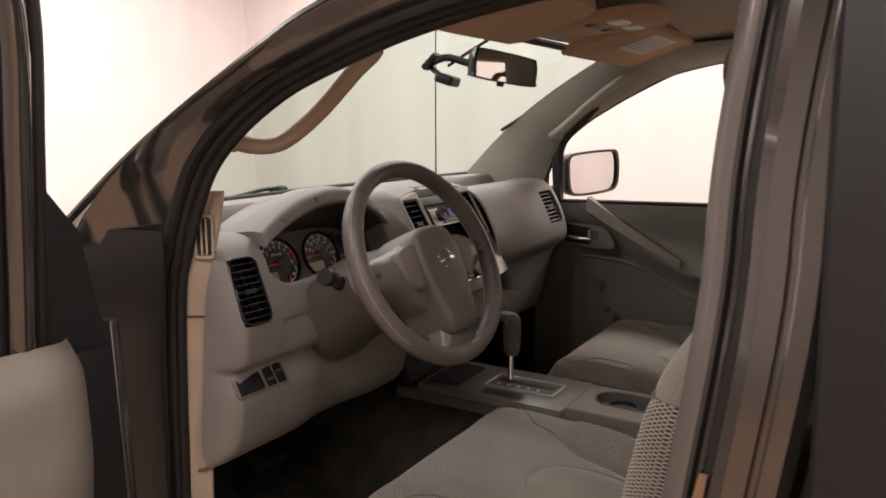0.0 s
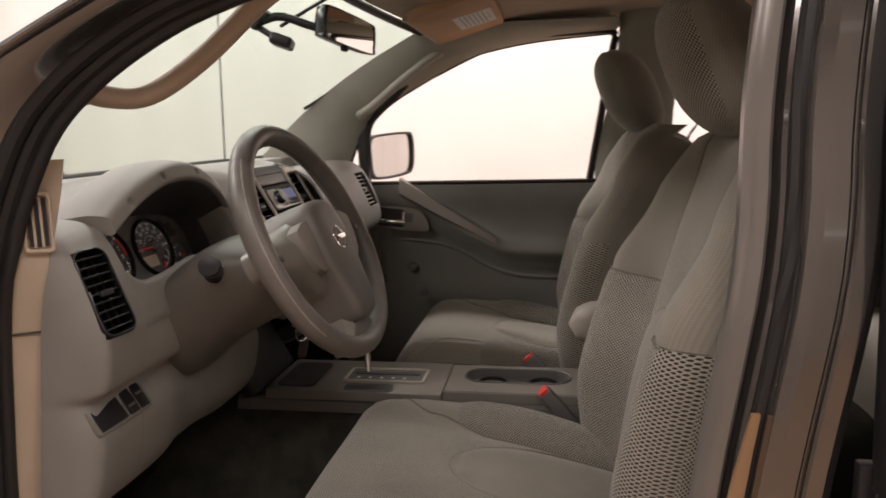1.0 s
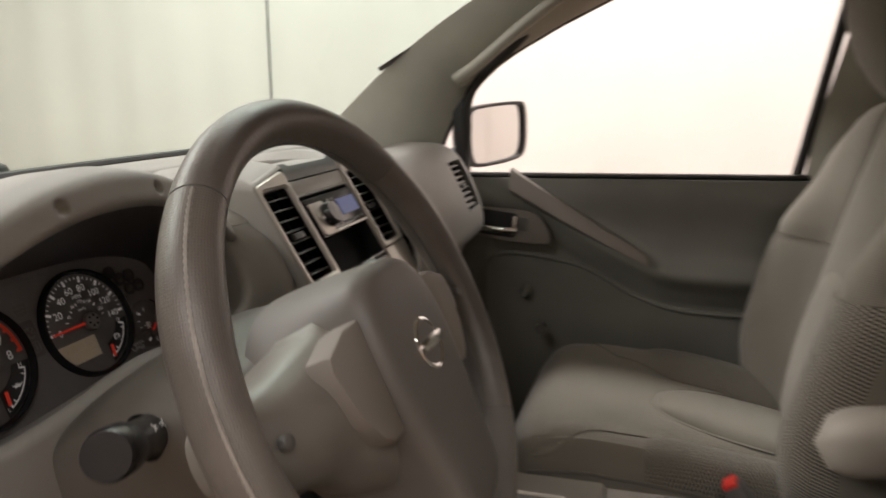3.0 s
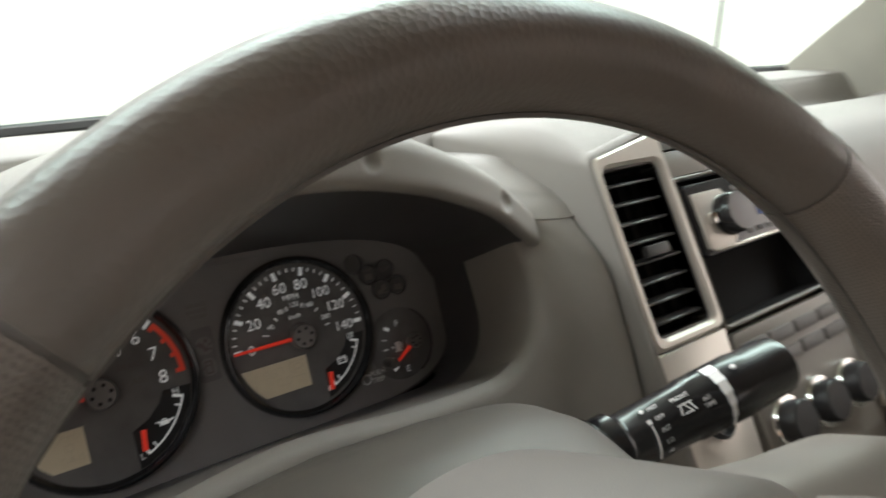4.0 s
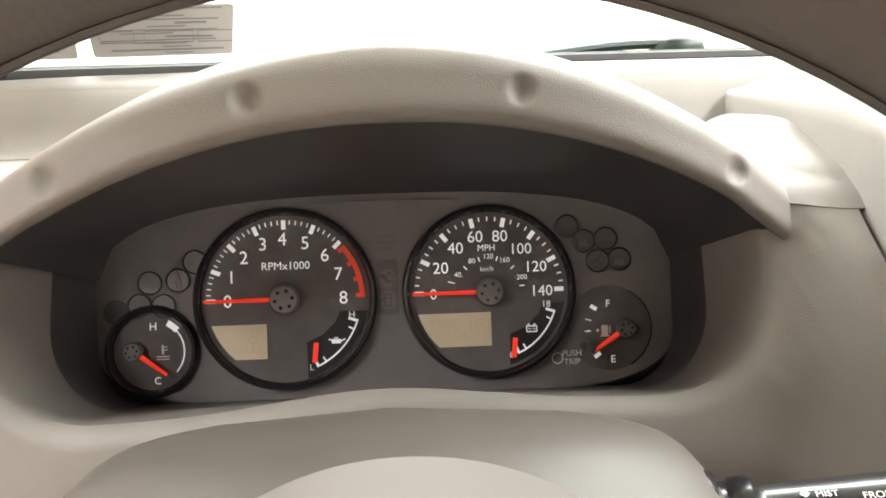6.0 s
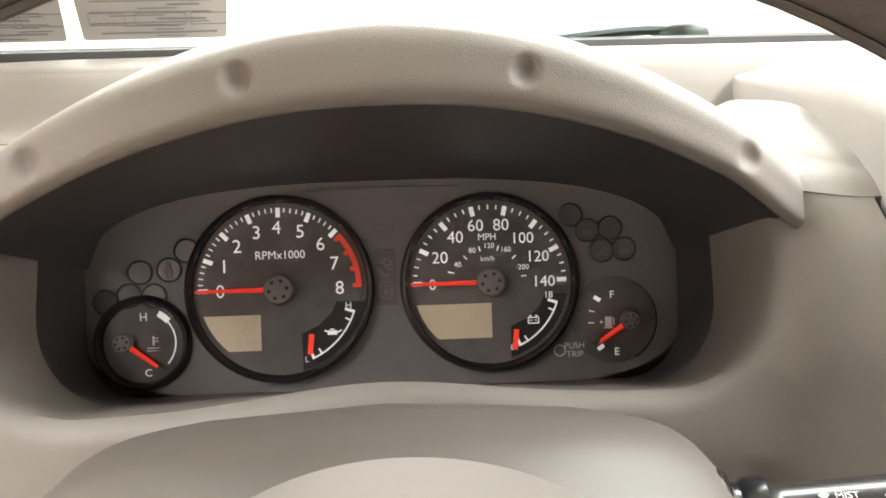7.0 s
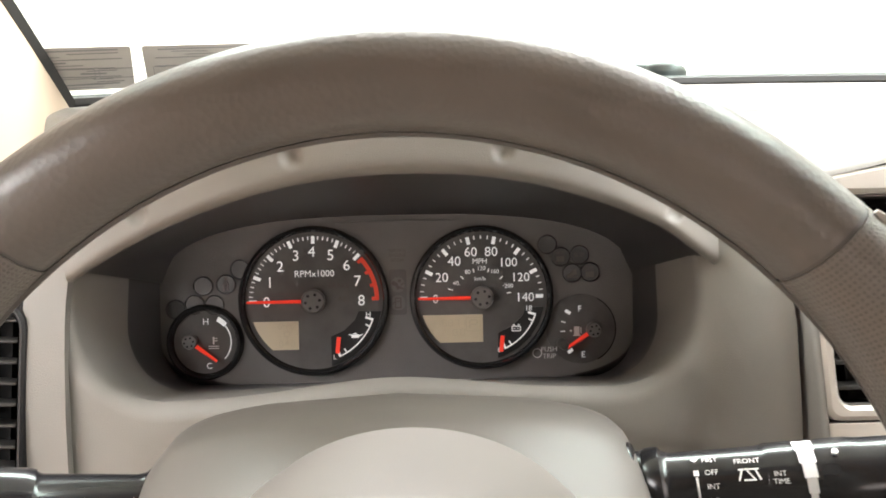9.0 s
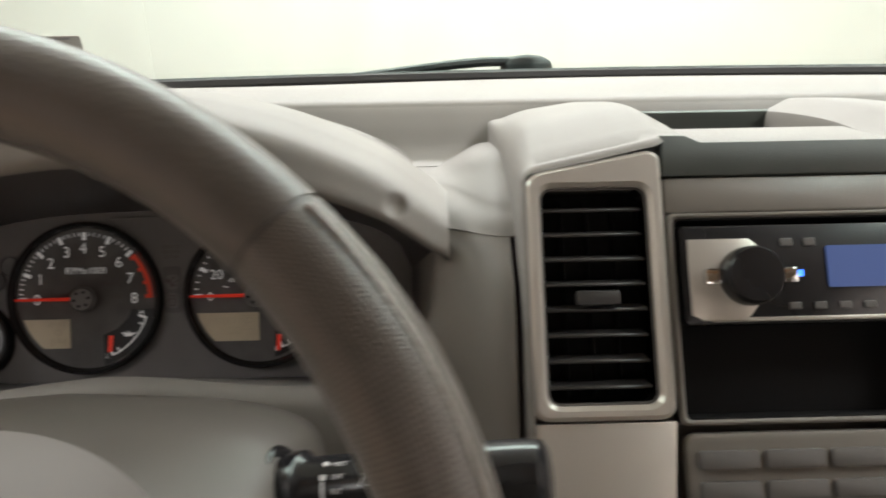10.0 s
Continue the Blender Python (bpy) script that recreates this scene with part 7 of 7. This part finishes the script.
g_.visible_shadow = False
# black sail at the pane's front corner
b = bm_()
box(b, 0.016, 0.028, 0.20, pose(0.688, 0.252, 1.42, -3, 0, 0), 0.004)
part("mirror_sail", b, BLACK, pdoor)
b = bm_()
sheet(b, lambda u, v: (0.765 - 0.0 * v, lerp(0.38, -0.50, u), lerp(0.6, 1.31, v)), 10, 10, 0.01)
part("door_skin", b, PAINT, pdoor)
# upper frame of the door, above the pane
b = bm_()
tube(b, [Vector((side_x(p.z) + 0.012, p.y + 0.01, p.z + 0.022)) for p in spline([(0, y, z) for y, z in WF[2:10]], 50)], 0.016, 8)
part("upper_frame", b, BLACK, pdoor)

# ---- side wall behind the passenger door ----
b = bm_()


def bpost(u, v):
    z = lerp(0.66, 1.815, v)
    f = curve1([(0.66, -0.46), (1.32, -0.455), (1.74, -0.515)], z)
    r = curve1([(0.66, -0.70), (1.32, -0.66), (1.5, -0.672), (1.74, -0.69), (1.815, -0.70)], z)
    return (side_x(max(z, 1.33)) - 0.006 - 0.03 * math.sin(math.pi * u) ** 0.7, lerp(f, r, u), z)


sheet(b, bpost, 10, 24, 0.01)
part("pillar_trim", b, PILLARR, cab, "grey centre pillar trim")
for s in (-1, 1):
    b = bm_()
    box(b, 0.03, 0.85, 0.70, pose(s * 0.715, -1.10, 0.98), 0.01)
    part("quarter_trim", b, DOORP, cab)
    b = bm_()
    box(b, 0.03, 0.06, 0.46, pose(s * 0.69, -1.49, 1.55, 0, 0, 0), 0.01)
    part("rear_post", b, SMOOTH, cab)
    b = bm_()
    tube(b, [(s * 0.66, -0.66, 1.762), (s * 0.655, -1.0, 1.768), (s * 0.655, -1.52, 1.755)], 0.03, 8)
    part("rail_trim", b, HEAD, cab)
    b = bm_()
    tube(b, [(s * 0.645, 0.02, 1.772), (s * 0.648, -0.25, 1.812), (s * 0.65, -0.66, 1.812)], 0.018, 8)
    part("rail_trim", b, HEAD, cab)
# belt on the passenger-side post
beltp = thing("seat_belt", "grey seat belt strap hung from the centre pillar", "seat belt", (0.64, -0.70, 1.3))
b = bm_()
rows = []
for p in spline([(0.635, -0.675, 1.690), (0.625, -0.72, 1.685), (0.618, -0.752, 1.640), (0.618, -0.762, 1.58), (0.622, -0.748, 1.51), (0.63, -0.722, 1.47), (0.635, -0.70, 1.40), (0.64, -0.69, 1.1)], 40):
    rows.append([p + Vector((-0.004, -0.006, 0.008)), p + Vector((-0.004, 0.006, -0.004)), p + Vector((0.012, 0.008, -0.004)), p + Vector((0.012, -0.004, 0.008))])
loft(b, rows)
part("webbing", b, GREY, beltp)
b = bm_()
box(b, 0.03, 0.05, 0.022, pose(0.645, -0.672, 1.693, 0, 0, 0), 0.006)
part("guide", b, GREY, beltp)

# ---- mirrors ----
smir = thing("side_mirror", "dark door mirror with clear glass", "door mirror", (0.80, 0.25, 1.40), group="door mirrors")


def mirror_housing(cx, cy, cz, s, parent):
    M = frame_of((cx, cy, cz), (s * 1.0, -0.48, 0), (0, 0, 1))
    if s < 0:
        M = frame_of((cx, cy, cz), (1.0, 0.30, 0), (0, 0, 1))
    # local z points back, towards the seats
    out = smooth_outline([(-0.12, 0.060), (-0.06, 0.074), (0.075, 0.080), (0.113, 0.068), (0.121, 0.0), (0.108, -0.055), (0.06, -0.072), (-0.075, -0.078), (-0.115, -0.062), (-0.125, 0.0)], 48)
    bb = bm_()
    rr = []
    for z, k in ((-0.085, 0.35), (-0.075, 0.62), (-0.05, 0.86), (-0.02, 0.97), (0.012, 1.0), (0.016, 0.985), (0.016, 0.90), (0.004, 0.885)):
        rr.append([M @ Vector((x * k, y * k, z)) for x, y in out])
    loft(bb, rr)
    part("housing", bb, BLACK, parent, "black mirror housing")
    bb = bm_()
    plate(bb, [(x * 0.88, y * 0.88) for x, y in out], 0.003, M @ pose(0, 0, 0.004))
    part("mirror_glass", bb, MIRROR, parent, "mirror glass")


mirror_housing(0.925, 0.225, 1.408, 1, smir)
b = bm_()
tube(b, [(0.765, 0.315, 1.352), (0.80, 0.31, 1.362), (0.88, 0.282, 1.388)], 0.018, 12, flat=0.7)
part("arm", b, BLACK, smir)

inner = thing("rear_view_mirror", "black rear-view mirror on a windscreen stalk", "mirror", (0.03, 0.14, 1.76))
c1, c2 = Vector((-0.080, 0.112, 1.705)), Vector((0.140, 0.068, 1.687))
RMm = frame_of((c1 + c2) / 2 + Vector((0, 0, 0.006)), c2 - c1, (0, -0.06, 1))
out = smooth_outline([(-0.110, 0.022), (-0.085, 0.034), (0.085, 0.034), (0.112, 0.024), (0.114, -0.016), (0.098, -0.032), (-0.090, -0.032), (-0.112, -0.020)], 48)
b = bm_()
loft(b, [[RMm @ Vector((x * k, y * k, z)) for x, y in out] for z, k in ((-0.036, 0.4), (-0.030, 0.72), (-0.016, 0.94), (0.0, 1.0), (0.008, 1.0), (0.010, 0.97), (0.010, 0.93), (0.006, 0.92))])
part("housing", b, GLOSSB, inner)
b = bm_()
plate(b, [(x * 0.92, y * 0.92) for x, y in out], 0.002, RMm @ pose(0, 0, 0.006))
part("mirror_glass", b, MIRROR, inner, "mirror glass")
b = bm_()
box(b, 0.014, 0.012, 0.014, RMm @ pose(-0.005, -0.036, -0.004), 0.004)
part("dip_tab", b, BLACK, inner)
b = bm_()
tube(b, spline([RMm @ Vector((0, 0, -0.03)), Vector((0.015, 0.165, 1.715)), Vector((0.0, 0.225, 1.735)), Vector((-0.01, 0.27, 1.725))], 12), 0.009, 10)
part("stalk", b, BLACK, inner)
b = bm_()
box(b, 0.03, 0.05, 0.014, pose(-0.01, 0.265, 1.728, -38, 0, 0), 0.005)
part("mount", b, BLACK, inner)
b = bm_()
tube(b, [(0.004, 0.228, 1.716), (0.035, 0.178, 1.752), (0.080, 0.116, 1.796)], 0.008, 8, flat=0.5)
part("wire_cover", b, BLACK, inner, "black wire cover up the glass")
sensor = thing("compass_box", "small black sensor box behind the rear-view mirror", "sensor box", (-0.02, 0.25, 1.67))
b = bm_()
box(b, 0.070, 0.046, 0.024, pose(-0.008, 0.222, 1.683, 20, 0, 14), 0.009, 3)
part("body", b, BLACK, sensor)
b = bm_()
box(b, 0.036, 0.004, 0.012, pose(-0.008, 0.206, 1.680, 20, 0, 14), 0.001)
part("lens", b, GREY, sensor)
b = bm_()
tube(b, [(-0.008, 0.235, 1.69), (0.0, 0.275, 1.715)], 0.007, 8)
part("foot", b, BLACK, sensor)

# ---- overhead ----
VISOR = material("tan_visor_cloth", (0.52, 0.34, 0.22), 0.9, spec=0.15, bump=0.4, bscale=1400, var=0.08)


def visor(x0, x1, label):
    t = thing("sun_visor", label, "sun visor", (x0, 0.0, 1.79), group="sun visors")
    cx_, w = (x0 + x1) / 2, abs(x1 - x0)
    bb = bm_()
    m = frame_of((cx_, -0.105, 1.764), (1, 0, 0), (0, -1, 0.26))
    plate(bb, rounded(w, 0.195, 0.045, 6), 0.020, m @ pose(0, 0, -0.010), 0.007)
    part("board", bb, VISOR, t, "tan sun visor board")
    bb = bm_()
    tube(bb, [m @ Vector((-w / 2 + 0.02, -0.098, 0.0)), m @ Vector((w / 2 - 0.02, -0.098, 0.0))], 0.007, 8)
    part("hinge_rod", bb, TRIM, t)
    return t, m


pv, vm = visor(0.12, 0.65, "tan passenger sun visor folded up, with a white label")
b = bm_()
LM = vm @ pose(-0.025, 0.036, 0.0128)
plate(b, rounded(0.185, 0.095, 0.002, 1), 0.0006, LM @ pose(0, 0, -0.002))
lb = part("warning_label", b, PAPER, pv, "white warning label")
for k in range(7):
    b = bm_()
    box(b, 0.160 if k else 0.10, 0.0028, 0.0005, LM @ pose(0, 0.036 - 0.0110 * k, -0.0016))
    part("print_bar", b, INK if k else RED, lb)
visor(-0.60, -0.11, "tan driver's sun visor folded up")
overhead = thing("overhead_console", "tan overhead console with two map lamps", "map lamp", (0, -0.15, 1.80))
b = bm_()
m_ = frame_of((0.01, -0.16, 1.782), (1, 0, 0), (0, -1, 0.03))
plate(b, rounded(0.19, 0.24, 0.05, 6), 0.022, m_ @ pose(0, 0, -0.006), 0.007)
part("shell", b, VISOR, overhead)
for x in (-0.045, 0.045):
    b = bm_()
    plate(b, rounded(0.055, 0.035, 0.008), 0.004, m_ @ pose(x, 0.045, 0.0155), 0.001)
    part("lamp_lens", b, WHITE, overhead, "white map lamp lens")
    b = bm_()
    plate(b, rounded(0.05, 0.02, 0.006), 0.004, m_ @ pose(x, -0.01, 0.0155), 0.001)
    part("lamp_switch", b, GREY, overhead)


def grip(pts, r, label, mat, name="grab_handle"):
    t = thing(name, label, "grab handle", pts[0], group="grab handles")
    bb = bm_()
    tube(bb, spline(pts, 40), lambda q: r * (1 + 0.5 * (abs(2 * q - 1) ** 6)), 14, flat=0.8)
    part("bar", bb, mat, t)
    for p, q in ((pts[0], pts[1]), (pts[-1], pts[-2])):
        bb = bm_()
        a, c = Vector(p), Vector(q)
        tube(bb, [a, a.lerp(c, 0.3), a.lerp(c, 0.5)], lambda k: r * (1.75 - 0.35 * k), 14, flat=0.85)
        part("end_cap", bb, mat, t)
    return t


grip([(-0.668, 0.228, 1.560), (-0.640, 0.205, 1.545), (-0.612, 0.165, 1.548), (-0.592, 0.10, 1.592), (-0.578, 0.030, 1.655), (-0.580, -0.012, 1.684), (-0.600, -0.010, 1.696), (-0.645, 0.012, 1.688)], 0.0165, "beige grab handle on the driver's front pillar", TRIM)
grip([(0.660, 0.240, 1.545), (0.628, 0.235, 1.545), (0.608, 0.19, 1.570), (0.596, 0.11, 1.630), (0.592, 0.03, 1.685), (0.602, -0.002, 1.705), (0.640, -0.010, 1.715)], 0.0155, "grey-green grab handle on the passenger's front pillar", PILLARR)
# folding handle that lies flush in the roof edge over the passenger door
fold = thing("grab_handle", "grey-brown folding grab handle lying flush over the passenger door", "grab handle", (0.62, -0.36, 1.77), group="grab handles")
FM = frame_of((0.622, -0.360, 1.774), (0, -1, 0.01), (0.42, 0, 0.9))
b = bm_()
plate(b, smooth_outline([(-0.128, -0.020), (-0.125, 0.004), (-0.10, 0.020), (0.0, 0.024), (0.10, 0.022), (0.122, 0.004), (0.124, -0.020), (0.0, -0.022)], 48), 0.012, FM @ pose(0, 0, -0.004), 0.004)
fb = part("bar", b, HEAD, fold, "flush folding bar")
b = bm_()
tube(b, [FM @ Vector((x, y, 0.0082)) for x, y in ((-0.098, -0.015), (-0.095, 0.003), (-0.08, 0.007), (0.078, 0.007), (0.084, 0.002), (0.086, -0.015))], 0.0014, 6)
part("finger_groove", b, GREY, fb)

# ---- stickers on the screen ----


def screen_frame(u, v):
    p = screen_at(u, v)
    dx = (screen_at(u + 0.01, v) - p).normalized()
    dy = (screen_at(u, v + 0.01) - p).normalized()
    m = frame_of(p, dx, dy)
    z = m.to_3x3() @ Vector((0, 0, 1))
    m.translation = p + z * 0.004
    return m


for k, x in enumerate((-0.673, -0.563)):
    m_ = screen_frame(0.5 + x / 1.38, 0.100)
    st_ = thing("inspection_slip", "printed paper slip with faded handwriting on the windscreen", "paper slip", m_.translation, group="slips on the windscreen")
    b = bm_()
    plate(b, rounded(0.106, 0.060, 0.002, 1), 0.0005, m_ @ pose(0, 0, -0.0004))
    sh = part("paper", b, SLIP, st_)
    rnd = random.Random(5 + k)
    for i in range(14):
        b = bm_()
        w = rnd.uniform(0.016, 0.045) if i % 3 else 0.085
        box(b, w, 0.0007 if i % 4 else 0.0016, 0.0003, m_ @ pose(rnd.uniform(-0.046 + w / 2, 0.046 - w / 2), 0.026 - 0.0040 * i, 0.0004, 0, 0, rnd.uniform(-1.5, 1.5)))
        part("writing_bar", b, INK, sh)
    for x, w in ((-0.034, 0.024), (0.004, 0.036), (0.040, 0.028)):
        b = bm_()
        collar(b, rounded(w, 0.013, 0.0006, 1), rounded(w + 0.0008, 0.0138, 0.0008, 1), 0.0003, m_ @ pose(x, -0.006, 0.0003))
        part("form_box", b, INK, sh)
m_ = frame_of((0.632, 0.300, 1.575), (-0.13, -0.75, 0.62), (0.95, -0.1, 0.2))
ds = thing("screen_sticker", "small dark sticker at the windscreen's edge", "sticker", m_.translation)
b = bm_()
plate(b, rounded(0.085, 0.022, 0.002, 1), 0.0005, screen_frame(0.955, 0.42) @ pose(0, 0, 0, 0, 0, 62))
part("sheet", b, GREY, ds)

# ---- driver's door, standing open ----
ddoor = thing("driver_door", "driver's door standing open, grey-taupe inner panel", "car door", (-0.80, 0.40, 0.65))
HINGE = Vector((-0.80, 0.40, 0))
OPEN = Matrix.Translation(HINGE) @ Matrix.Rotation(radians(-92), 4, "Z") @ Matrix.Translation(-HINGE)


def dpart(name, bb, mat, label="", parent=None):
    bmesh.ops.transform(bb, matrix=OPEN, verts=bb.verts)
    return part(name, bb, mat, parent or ddoor, label)


b = bm_()


def dpanel(u, v):
    y, z = lerp(0.285, -0.45, u), lerp(0.62, 1.235, v)
    x = -0.745 + 0.020 * steps(z, 0.95, 1.10) - 0.03 * steps(z, 1.195, 1.235) ** 2 - 0.035 * max(0, 1 - u / 0.06) ** 2
    return (x, y, z)


sheet(b, dpanel, 50, 40, 0.04)
dp_ = dpart("door_panel", b, DOORTOP, "grey-taupe moulded door panel")
HM2 = frame_of((-0.722, 0.19, 1.13), (0, 1, 0), (0, 0, 1))
b = bm_()
plate(b, rounded(0.14, 0.075, 0.03), 0.008, HM2 @ pose(0, 0, -0.003), 0.002)
hh = dpart("handle_plate", b, GREY, "", dp_)
b = bm_()
box(b, 0.085, 0.013, 0.012, HM2 @ pose(0.01, -0.008, 0.012), 0.004)
dpart("door_handle", b, CHROME, "chrome door handle", hh)
b = bm_()
sheet(b, lambda u, v: (-0.80, lerp(0.385, -0.46, u), lerp(0.60, 1.24, v)), 10, 10, 0.012)
dpart("door_skin", b, PAINT)
b = bm_()
box(b, 0.06, 0.018, 0.66, pose(-0.775, 0.378, 0.945), 0.006)
dpart("front_edge", b, PAINT)
b = bm_()
box(b, 0.045, 0.090, 0.62, pose(-0.775, 0.330, 0.925), 0.008)
dpart("hinge_face", b, BLACK)
b = bm_()
tube(b, [(-0.752, 0.30, 1.242), (-0.752, -0.44, 1.242)], 0.010, 8)
dpart("sill_seal", b, RUBBER)
for off, r, mt in ((0.0, 0.022, PAINT), (-0.030, 0.010, RUBBER), (0.03, 0.010, RUBBER)):
    b = bm_()
    WFD = [(0.235, 1.235), (0.235, 1.38), (0.233, 1.55), (0.230, 1.70), (0.210, 1.765), (0.12, 1.78), (-0.10, 1.785), (-0.36, 1.785), (-0.41, 1.77), (-0.42, 1.50), (-0.41, 1.24)]
    tube(b, [Vector((-0.762 + max(0, p.z - 1.2) * 0.22, p.y + off, p.z + off * 0.4)) for p in spline([(0, y, z) for y, z in WFD], 70)], r, 10)
    dpart("window_frame", b, mt)
b = bm_()
plate(b, [(0.265, 1.235), (0.375, 1.235), (0.35, 1.42), (0.265, 1.55)], 0.02, Matrix(((0, 0, 1, -0.79), (1, 0, 0, 0), (0, 1, 0, 0), (0, 0, 0, 1))))
dpart("mirror_sail", b, BLACK)
dm = thing("side_mirror", "driver's door mirror with dark housing", "door mirror", (-1.0, 0.35, 1.38), group="door mirrors")
q = OPEN @ Vector((-0.93, 0.30, 1.36))
for nm, mt, zz in (("housing", BLACK, 0), ("mirror_glass", MIRROR, 1)):
    b = bm_()
    M = OPEN @ frame_of((-1.0, 0.25, 1.275), (1, 0.30, 0), (0, 0, 1))
    o_ = rounded(0.19, 0.15, 0.04, 6)
    if zz == 0:
        loft(b, [[M @ Vector((x * k, y * k, z)) for x, y in o_] for z, k in ((-0.085, 0.35), (-0.05, 0.86), (-0.02, 0.97), (0.012, 1.0), (0.016, 0.985), (0.016, 0.90), (0.004, 0.885))])
    else:
        plate(b, [(x * 0.88, y * 0.88) for x, y in o_], 0.003, M @ pose(0, 0, 0.004))
    part(nm, b, mt, dm)
b = bm_()
tube(b, [OPEN @ Vector(p) for p in ((-0.80, 0.29, 1.25), (-0.84, 0.28, 1.255), (-0.92, 0.27, 1.265))], 0.024, 12)
part("arm", b, BLACK, dm)
